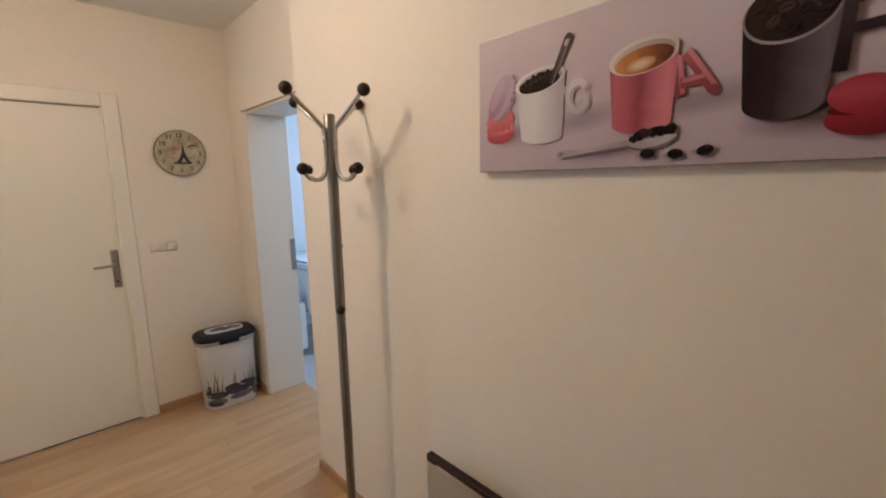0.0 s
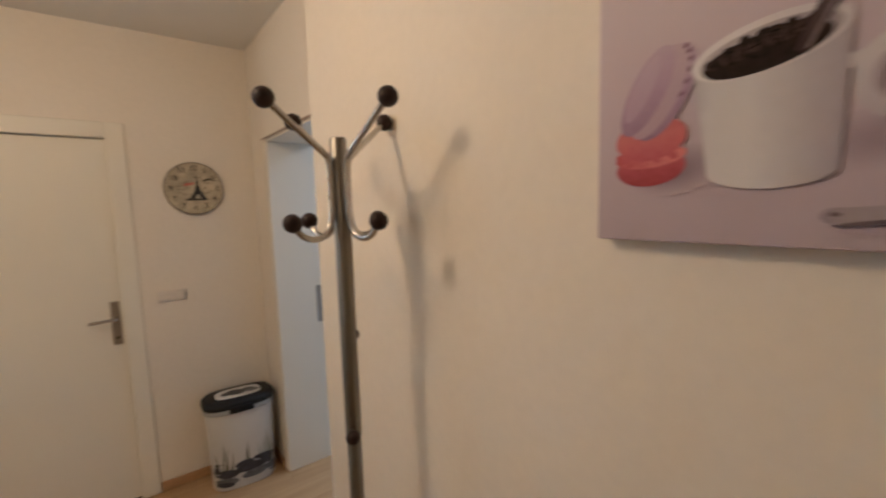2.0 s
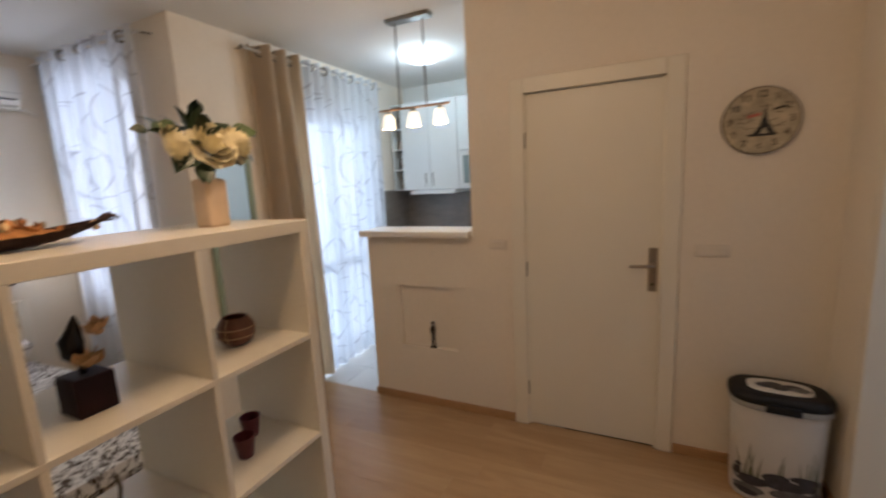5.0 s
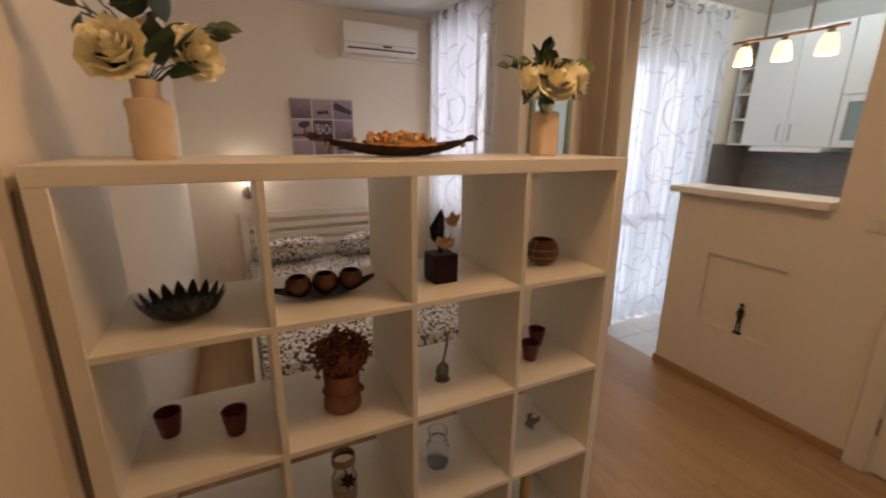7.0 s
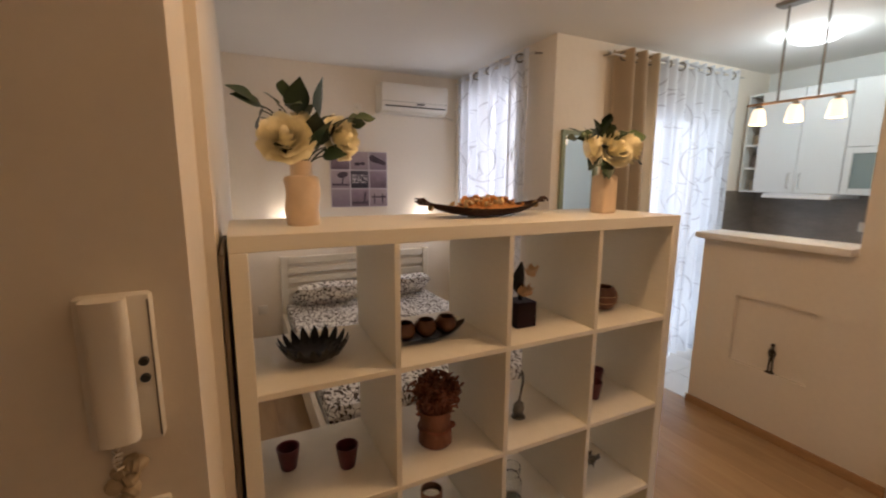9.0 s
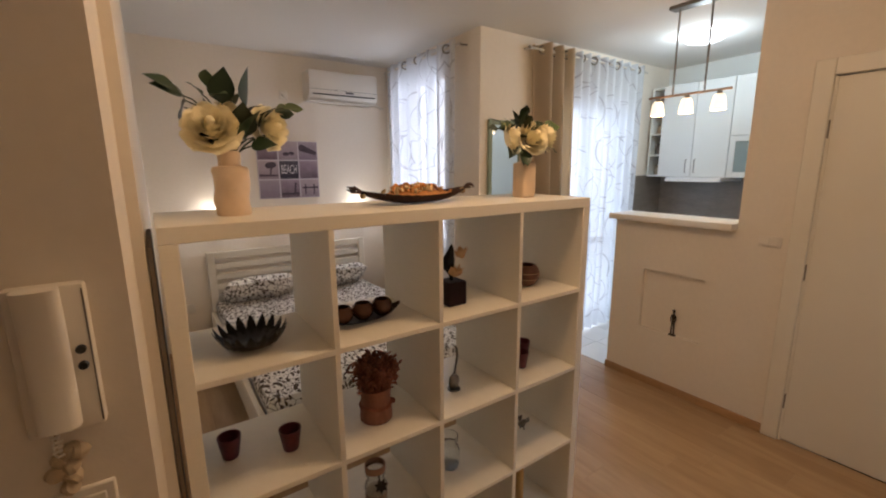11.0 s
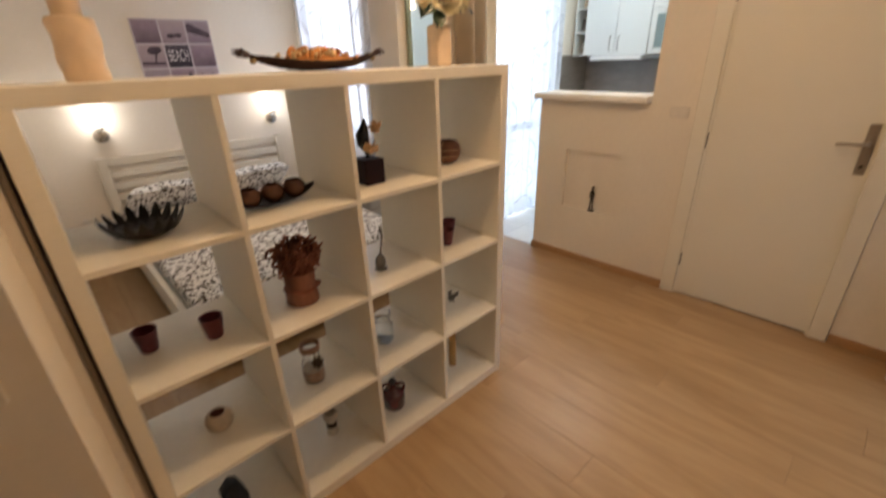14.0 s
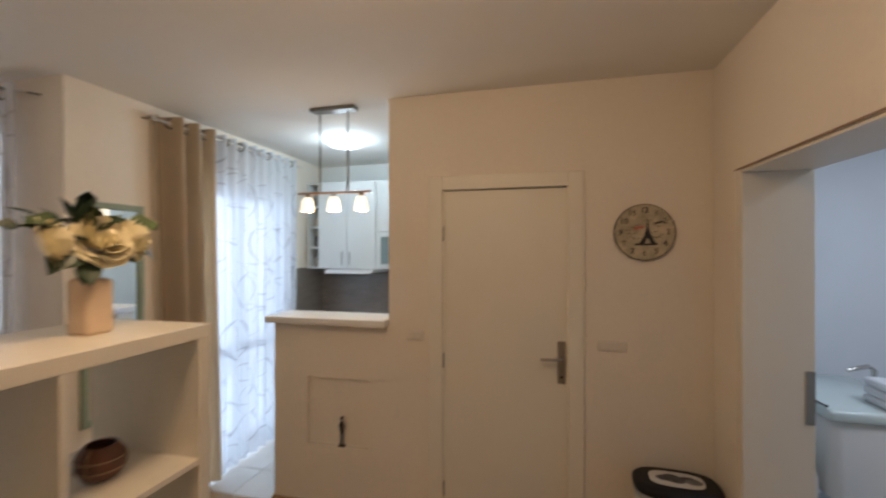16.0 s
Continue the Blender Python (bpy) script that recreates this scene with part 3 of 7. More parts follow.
def coffee_canvas():
    p = thing("wall_picture", pose(1.106, YR - 0.030, 1.583), "long canvas print of coffee cups and macarons", "picture")
    backdrop = tone_mat("mauve_canvas_print", [(0.0, (0.47, 0.39, 0.43)), (0.35, (0.52, 0.43, 0.48)), (0.62, (0.58, 0.48, 0.52)), (1.0, (0.63, 0.54, 0.56))], 2, (0.0, 0.34), 0.02, 6)
    part("canvas", box(0, 1.0, 0, 0.028, 0, 0.352, 0.002), backdrop, p)
    ink = [0]

    def ink_on(name, pts, material):
        ink[0] += 1
        part(name, flat(pts, 0.0005 + 0.000035 * ink[0]), material, p, smooth=None)

    def soft(name, u, v, a, c, turn, start, end, steps=6):
        """A printed tone that fades outwards in thin steps."""
        for i in range(steps):
            k = (i + 1) / steps
            tone = [s + (e - s) * k for s, e in zip(start, end)]
            ink_on(name, oval(u, v, a * (1.12 - 0.8 * k), c * (1.12 - 0.8 * k), turn), print_mat("printed_tone", tone, tone, 0, (0, 1), 0.02, 40))

    rng = random.Random(4)
    bean = print_mat("printed_coffee_beans", (0.008, 0.006, 0.006), (0.040, 0.026, 0.022), 2, (0.0, 0.35), 0.14, 160)
    bean_light = print_mat("printed_roasted_bean", (0.030, 0.019, 0.016), (0.085, 0.055, 0.047), 2, (0.0, 0.35), 0.14, 160)
    bean_dark = print_mat("printed_bean_crease", (0.004, 0.003, 0.003), (0.008, 0.006, 0.006), 2, (0.0, 0.35))

    def printed_bean(u, v, size, turn, light):
        ink_on("printed_bean", oval(u, v, size, size * 0.66, turn, 14), bean_light if light else bean)
        ink_on("printed_bean_crease", oval(u, v, size * 0.85, size * 0.10, turn + 6, 8), bean_dark)

    # soft shades on the table, thrown to the left of dark things and to the right of pale ones
    table, deep = (0.51, 0.42, 0.47), (0.29, 0.225, 0.26)
    soft("printed_shade", 0.315, 0.112, 0.105, 0.030, 8, table, (0.36, 0.285, 0.33), 10)
    soft("printed_shade", 0.560, 0.122, 0.120, 0.034, 5, (0.53, 0.44, 0.48), (0.33, 0.26, 0.30), 12)
    soft("printed_shade", 0.112, 0.092, 0.060, 0.030, 12, table, deep, 8)
    soft("printed_shade", 0.745, 0.080, 0.125, 0.040, 8, table, (0.13, 0.095, 0.105), 16)
    soft("printed_shade", 0.385, 0.030, 0.120, 0.010, 5, (0.49, 0.40, 0.45), (0.30, 0.235, 0.27), 6)

    # coral macaron: lower shell, ragged cream, upper shell
    coral = tone_mat("printed_coral_macaron", [(0.0, (0.30, 0.050, 0.062)), (0.4, (0.48, 0.115, 0.13)), (0.75, (0.56, 0.18, 0.18)), (1.0, (0.50, 0.145, 0.15))], 2, (0.070, 0.165), 0.06, 120)
    cream = print_mat("printed_coral_cream", (0.40, 0.055, 0.07), (0.68, 0.24, 0.23), 0, (0, 0.12), 0.16, 260)
    ink_on("printed_macaron", oval(0.077, 0.098, 0.046, 0.024, 4), coral)
    ink_on("printed_macaron_cream", oval(0.077, 0.112, 0.047, 0.014, 4), cream)
    for i in range(9):
        ink_on("printed_macaron_frill", oval(0.036 + 0.0102 * i, 0.109 + 0.006 * abs(i / 4 - 1) + 0.002 * math.sin(5 * i), 0.0062, 0.0046, 20 * i, 10), coral if i % 2 else cream)
    ink_on("printed_macaron", oval(0.077, 0.136, 0.047, 0.028, 4), coral)
    # lilac macaron leaning on it
    lilac = tone_mat("printed_lilac_macaron", [(0.0, (0.30, 0.19, 0.27)), (0.5, (0.43, 0.30, 0.40)), (1.0, (0.52, 0.40, 0.48))], 2, (0.13, 0.25), 0.05, 90)
    pale = print_mat("printed_lilac_cream", (0.46, 0.33, 0.40), (0.54, 0.42, 0.47), 2, (0.13, 0.25), 0.12, 240)
    ink_on("printed_macaron", oval(0.094, 0.191, 0.062, 0.030, 62), lilac)
    ink_on("printed_macaron_cream", oval(0.086, 0.193, 0.061, 0.028, 62), pale)
    for i in range(12):
        w = radians(-82 + 15 * i)
        x, y = 0.060 * math.cos(w), -0.027 * abs(math.sin(w)) - 0.002
        t = radians(62)
        ink_on("printed_macaron_frill", oval(0.087 + x * math.cos(t) - y * math.sin(t), 0.193 + x * math.sin(t) + y * math.cos(t), 0.0034, 0.0022, 60, 8), print_mat("printed_frill_gap", (0.16, 0.08, 0.12), (0.24, 0.13, 0.18), 0, (0, 0.2), 0.1))
    ink_on("printed_macaron", oval(0.072, 0.197, 0.060, 0.024, 62), lilac)
    ink_on("printed_macaron_shine", oval(0.066, 0.201, 0.044, 0.013, 62), print_mat("printed_lilac_shine", (0.44, 0.31, 0.41), (0.54, 0.42, 0.50), 2, (0.15, 0.25), 0.04))

    # white cup with beans, a spoon and a C for its handle
    white = tone_mat("printed_white_cup", [(0.0, (0.50, 0.46, 0.47)), (0.14, (0.66, 0.63, 0.63)), (0.42, (0.68, 0.65, 0.65)), (0.75, (0.53, 0.49, 0.51)), (1.0, (0.41, 0.36, 0.40))], 0, (0.128, 0.272), 0.02)
    chalk = tone_mat("printed_white_handle", [(0.0, (0.48, 0.42, 0.45)), (0.6, (0.59, 0.54, 0.55)), (1.0, (0.65, 0.61, 0.61))], 2, (0.125, 0.21), 0.03)
    shade = print_mat("printed_handle_shade", (0.40, 0.335, 0.37), (0.47, 0.40, 0.43), 2, (0.12, 0.21))
    ink_on("printed_handle_edge", band(0.309, 0.163, 0.031, 0.040, 0.52, 28, 345), shade)
    ink_on("printed_handle", band(0.303, 0.166, 0.031, 0.040, 0.58, 35, 340), chalk)
    ink_on("printed_handle", stroke((0.304, 0.158), (0.333, 0.163), 0.006), chalk)
    ink_on("printed_handle", stroke((0.262, 0.183), (0.285, 0.186), 0.007), chalk)
    ink_on("printed_cup", [(0.128, 0.215), (0.147, 0.088), *oval(0.207, 0.085, 0.060, 0.020, 0, 14, 180, 360), (0.270, 0.228), (0.255, 0.235)], white)
    rim = tone_mat("printed_cup_rim", [(0.0, (0.80, 0.77, 0.75)), (0.5, (0.70, 0.66, 0.66)), (1.0, (0.62, 0.57, 0.58))], 0, (0.12, 0.28), 0.02)
    ink_on("printed_rim", oval(0.199, 0.219, 0.0725, 0.029, 8), rim)
    ink_on("printed_cup_inside", oval(0.200, 0.217, 0.064, 0.0235, 8), print_mat("printed_cup_inside", (0.50, 0.45, 0.46), (0.36, 0.31, 0.33), 0, (0.13, 0.27)))
    ink_on("bean_filling", oval(0.198, 0.212, 0.059, 0.020, 8), bean)
    for i in range(20):
        printed_bean(0.150 + 0.0047 * i, 0.211 + 0.010 * math.sin(i * 2.1) * math.sin(math.pi * i / 19) + 0.0010 * i, 0.0095, 41 * i, i % 3 == 0)
    steel = tone_mat("printed_dark_spoon", [(0.0, (0.05, 0.032, 0.032)), (0.6, (0.115, 0.080, 0.082)), (1.0, (0.075, 0.052, 0.054))], 2, (0.2, 0.32), 0.04)
    ink_on("printed_spoon", stroke((0.232, 0.203), (0.274, 0.292), 0.0062, 0.0105), steel)
    ink_on("printed_spoon", oval(0.2755, 0.2955, 0.0145, 0.0105, 65), steel)
    ink_on("printed_spoon_edge", stroke((0.237, 0.205), (0.281, 0.296), 0.0016, 0.0020), print_mat("printed_spoon_light", (0.22, 0.17, 0.17), (0.28, 0.22, 0.22), 2, (0.2, 0.3)))
    ink_on("printed_spoon_hole", oval(0.2725, 0.2890, 0.0085, 0.0046, 65), print_mat("printed_hole", (0.46, 0.39, 0.42), (0.50, 0.42, 0.45), 2, (0.2, 0.3)))

    # pink cup with coffee and an A for its handle
    pink = tone_mat("printed_pink_cup", [(0.0, (0.34, 0.085, 0.105)), (0.10, (0.47, 0.135, 0.165)), (0.30, (0.40, 0.105, 0.13)), (0.48, (0.27, 0.062, 0.078)), (0.64, (0.44, 0.130, 0.155)), (0.88, (0.60, 0.215, 0.245)), (1.0, (0.50, 0.165, 0.19))], 0, (0.379, 0.516), 0.03, 30)
    rose_dark = tone_mat("printed_dark_rose", [(0.0, (0.20, 0.045, 0.055)), (0.6, (0.31, 0.085, 0.10)), (1.0, (0.40, 0.125, 0.14))], 2, (0.125, 0.215), 0.05)
    rose_light = tone_mat("printed_light_rose", [(0.0, (0.42, 0.13, 0.15)), (1.0, (0.62, 0.24, 0.26))], 2, (0.125, 0.215), 0.04)
    for a, c in (((0.514, 0.206), (0.524, 0.132)), ((0.530, 0.212), (0.580, 0.138)), ((0.522, 0.156), (0.560, 0.160))):
        ink_on("printed_handle", stroke(a, c, 0.0105), rose_dark)
        ink_on("printed_handle_light", stroke((a[0] + 0.003, a[1] + 0.004), (c[0] + 0.003, c[1] + 0.004), 0.0040), rose_light)
    ink_on("printed_handle_end", oval(0.580, 0.137, 0.0105, 0.0090, -40), rose_dark)
    ink_on("printed_cup", [(0.379, 0.215), (0.389, 0.094), *oval(0.449, 0.090, 0.060, 0.021, 0, 14, 180, 360), (0.516, 0.225), (0.50, 0.235)], pink)
    ink_on("printed_rim", oval(0.447, 0.223, 0.0700, 0.0345, 7), tone_mat("printed_pink_rim", [(0.0, (0.74, 0.66, 0.62)), (0.5, (0.70, 0.61, 0.58)), (1.0, (0.58, 0.48, 0.46))], 0, (0.37, 0.52), 0.02))
    ink_on("printed_cup_inside", oval(0.448, 0.221, 0.0620, 0.0285, 7), print_mat("printed_pink_cup_inside", (0.62, 0.53, 0.48), (0.38, 0.29, 0.26), 0, (0.39, 0.51)))
    ink_on("printed_coffee", oval(0.449, 0.215, 0.0590, 0.0245, 7), tone_mat("printed_coffee_crema", [(0.0, (0.56, 0.27, 0.09)), (0.35, (0.46, 0.185, 0.055)), (0.65, (0.27, 0.095, 0.035)), (1.0, (0.085, 0.030, 0.016))], 0, (0.39, 0.508), 0.06, 60))
    soft("printed_foam", 0.443, 0.207, 0.030, 0.0125, 9, (0.45, 0.185, 0.055), (0.74, 0.57, 0.37), 12)

    # spoon lying before the cups, heaped with beans
    spoon = tone_mat("printed_spoon", [(0.0, (0.30, 0.25, 0.27)), (0.3, (0.47, 0.41, 0.43)), (0.6, (0.33, 0.28, 0.30)), (1.0, (0.50, 0.45, 0.46))], 0, (0.25, 0.53), 0.04)
    spoon_under = print_mat("printed_spoon_under", (0.15, 0.115, 0.125), (0.20, 0.155, 0.17), 0, (0.25, 0.52))
    ink_on("printed_spoon_under", stroke((0.268, 0.030), (0.440, 0.046), 0.0062, 0.0050), spoon_under)
    ink_on("printed_spoon", stroke((0.266, 0.035), (0.350, 0.043), 0.0078, 0.0052), spoon)
    ink_on("printed_spoon", stroke((0.350, 0.043), (0.440, 0.053), 0.0052, 0.0058), spoon)
    ink_on("printed_spoon", oval(0.268, 0.035, 0.0130, 0.0086, 5), spoon)
    ink_on("printed_spoon_hole", oval(0.2665, 0.0365, 0.0042, 0.0024, 5), spoon_under)
    ink_on("printed_spoon_under", oval(0.476, 0.050, 0.046, 0.0155, 9), spoon_under)
    ink_on("printed_spoon", oval(0.475, 0.055, 0.047, 0.0150, 9), spoon)
    for i in range(22):
        t = (i * 0.618) % 1.0
        printed_bean(0.438 + 0.078 * t, 0.058 + 0.014 * t + 0.013 * math.sin(math.pi * t) * ((i * 0.37) % 1.0), 0.0108, 47 * i, i % 5 == 0)
    for u, v, t in ((0.468, 0.026, 0), (0.522, 0.023, -5), (0.574, 0.027, 15)):
        soft("printed_shade", u - 0.008, v - 0.003, 0.019, 0.008, 0, (0.45, 0.365, 0.41), (0.20, 0.15, 0.17), 4)
        printed_bean(u, v, 0.0150, t, False)
        ink_on("printed_bean_glint", oval(u + 0.004, v + 0.004, 0.006, 0.0016, t + 8, 8), bean_light)

    # dark cup heaped with beans, an F for its handle, and the red macaron
    handle = tone_mat("printed_dark_handle", [(0.0, (0.016, 0.010, 0.012)), (0.7, (0.045, 0.034, 0.039)), (1.0, (0.10, 0.080, 0.09))], 2, (0.13, 0.27), 0.04)
    for a, c, w in (((0.752, 0.240), (0.748, 0.135), 0.012), ((0.752, 0.238), (0.880, 0.262), 0.009), ((0.760, 0.196), (0.880, 0.206), 0.008)):
        ink_on("printed_handle", stroke(a, c, w), handle)
    dark = tone_mat("printed_dark_cup", [(0.0, (0.030, 0.020, 0.023)), (0.12, (0.020, 0.011, 0.012)), (0.40, (0.032, 0.021, 0.024)), (0.70, (0.105, 0.080, 0.092)), (0.90, (0.160, 0.130, 0.148)), (1.0, (0.105, 0.082, 0.095))], 0, (0.617, 0.748), 0.03, 30)
    ink_on("printed_cup", [(0.617, 0.238), (0.626, 0.100), *oval(0.682, 0.098, 0.056, 0.028, 0, 14, 180, 360), (0.748, 0.245), (0.72, 0.26)], dark)
    ink_on("printed_rim", oval(0.682, 0.243, 0.0660, 0.0500, 6), tone_mat("printed_grey_rim", [(0.0, (0.22, 0.17, 0.18)), (0.4, (0.40, 0.34, 0.34)), (1.0, (0.26, 0.21, 0.22))], 0, (0.6, 0.75), 0.02))
    ink_on("bean_filling", oval(0.682, 0.2455, 0.0625, 0.0475, 6), bean)
    ink_on("bean_filling", oval(0.688, 0.268, 0.056, 0.056, 12), bean)
    for i in range(60):
        a, d = rng.uniform(0, 6.28), math.sqrt(rng.random())
        printed_bean(0.686 + 0.053 * d * math.cos(a), 0.268 + 0.055 * d * math.sin(a), 0.0115, rng.uniform(0, 180), i % 4 == 0)
    red = tone_mat("printed_red_macaron", [(0.0, (0.17, 0.012, 0.022)), (0.40, (0.30, 0.030, 0.045)), (0.75, (0.44, 0.065, 0.090)), (1.0, (0.36, 0.045, 0.065))], 2, (0.034, 0.126), 0.04)
    ink_on("printed_macaron", oval(0.785, 0.058, 0.046, 0.023, -4), red)
    ink_on("printed_macaron_cream", oval(0.786, 0.072, 0.0445, 0.011, -4), print_mat("printed_red_cream", (0.10, 0.008, 0.014), (0.20, 0.02, 0.03), 0, (0.74, 0.83), 0.12, 200))
    for i in range(8):
        ink_on("printed_macaron_frill", oval(0.748 + 0.0108 * i, 0.066 - 0.003 * math.sin(math.pi * i / 7), 0.0068, 0.0036, 0, 10), red)
    ink_on("printed_macaron", oval(0.786, 0.096, 0.0455, 0.030, -4), red)


coffee_canvas()


def wall_clock():
    c = thing("wall_clock", pose(XD, 1.462, 1.778, 0, 0, 90), "round cream wall clock with an iron tower print", "clock")
    # local: looks to -y after the turn, u to the right
    body = lathe([(0, 0), (0.150, 0), (0.152, 0.004), (0.152, 0.018), (0.147, 0.022), (0.143, 0.019), (0, 0.019)], 40)
    bmesh.ops.transform(body, matrix=Matrix.Rotation(radians(90), 4, "X"), verts=body.verts)
    M_FACE = mat("aged_cream_clock_face", (0.47, 0.405, 0.285), 0.6, vary=0.26, vary_scale=16, grain=0.12, grain_scale=80)
    M_INK = mat("black_clock_ink", (0.02, 0.02, 0.022), 0.6, vary=0.2, vary_scale=30)
    M_GREYINK = mat("grey_clock_ink", (0.045, 0.037, 0.028), 0.6, vary=0.3, vary_scale=40)
    M_FADED = mat("faded_clock_ink", (0.115, 0.092, 0.064), 0.6, vary=0.3, vary_scale=40)
    part("face", body, M_FACE, c)
    ring = bmesh.new()
    n = 48
    for r0, r1, y0, y1 in ((0.1485, 0.1525, -0.0225, -0.0225),):
        a = [ring.verts.new((r0 * math.cos(2 * math.pi * i / n), y0, r0 * math.sin(2 * math.pi * i / n))) for i in range(n)]
        b_ = [ring.verts.new((r1 * math.cos(2 * math.pi * i / n), y1, r1 * math.sin(2 * math.pi * i / n))) for i in range(n)]
        o = [ring.verts.new((r1 * math.cos(2 * math.pi * i / n), 0, r1 * math.sin(2 * math.pi * i / n))) for i in range(n)]
        for i in range(n):
            j = (i + 1) % n
            ring.faces.new((a[i], a[j], b_[j], b_[i]))
            ring.faces.new((b_[i], b_[j], o[j], o[i]))
    part("rim", ring, M_FADED, c, "dark thin rim")
    for h in range(12):
        w = radians(90 - 30 * h)
        u, v = 0.118 * math.cos(w), 0.118 * math.sin(w)
        cu = bpy.data.curves.new("numeral", "FONT")
        cu.body, cu.size, cu.align_x, cu.align_y = str(h or 12), 0.042, "CENTER", "CENTER"
        cu.extrude, cu.offset = 0.0003, 0.0010
        tmp = new("tmp_numeral", cu)
        bpy.context.view_layer.update()
        me = bpy.data.meshes.new_from_object(tmp.evaluated_get(bpy.context.evaluated_depsgraph_get()))
        bpy.data.objects.remove(tmp)
        me.materials.clear()
        me.materials.append(M_GREYINK if h in (0, 6, 7, 9, 10, 11) else M_FADED)
        me.transform(Matrix.Translation((u, -0.0200, v)) @ Matrix.Rotation(radians(90), 4, "X"))
        new("numeral", me).parent = c
    for s in (-1, 1):
        part("tower_print", flat([(0.016, 0.078), (0.016 + s * 0.007, 0.02), (0.016 + s * 0.018, -0.02), (0.016 + s * 0.044, -0.062), (0.016 + s * 0.018, -0.062), (0.016 + s * 0.004, -0.035), (0.016, -0.03)], 0.0204 + 0.0002 * (s > 0)), M_INK, c, smooth=None)
    part("tower_base_print", flat([(-0.052, -0.060), (0.068, -0.060), (0.060, -0.070), (-0.044, -0.070)], 0.0210), M_INK, c, smooth=None)
    part("tower_stage_print", flat([(0.002, -0.022), (0.030, -0.022), (0.030, -0.028), (0.002, -0.028)], 0.0212), M_INK, c, smooth=None)
    part("red_script_print", flat([(-0.055, 0.012), (-0.004, 0.022), (0.0, 0.036), (-0.05, 0.028)], 0.0206), mat("red_clock_ink", (0.50, 0.16, 0.12), 0.6, vary=0.3, vary_scale=60), c, smooth=None)
    rng = random.Random(12)
    for i in range(26):
        a, d = rng.uniform(0, 6.28), rng.uniform(0.040, 0.086)
        u, v, t = d * math.cos(a), d * math.sin(a), rng.uniform(-0.5, 0.5)
        if abs(u - 0.016) < 0.03 and v < 0.03:
            continue
        r = rng.uniform(0.008, 0.020)
        part("faint_script", flat(stroke((u - r * math.cos(t), v - r * math.sin(t)), (u + r * math.cos(t), v + r * math.sin(t)), rng.uniform(0.0008, 0.0022)), 0.0198 + 0.00002 * i), M_FADED, c, smooth=None)
    part("grey_script_print", flat([(0.045, 0.040), (0.095, 0.052), (0.090, 0.062), (0.045, 0.050)], 0.0206), M_GREYINK, c, smooth=None)


wall_clock()


def oval_ring(a, b, z, n, power=3.2):
    out = []
    for i in range(n):
        w = 2 * math.pi * i / n
        c, s = math.cos(w), math.sin(w)
        out.append((a * math.copysign(abs(c) ** (2 / power), c), b * math.copysign(abs(s) ** (2 / power), s), z))
    return out


def loft(rings, bm=None, close=True):
    bm = bm or bmesh.new()
    made = [[bm.verts.new(p) for p in r] for r in rings]
    for a, b_ in zip(made, made[1:]):
        for i in range(len(a)):
            j = (i + 1) % len(a)
            bm.faces.new((a[i], a[j], b_[j], b_[i]))
    if close:
        bm.faces.new(made[0][::-1])
        bm.faces.new(made[-1])
    bmesh.ops.recalc_face_normals(bm, faces=bm.faces[:])
    return bm


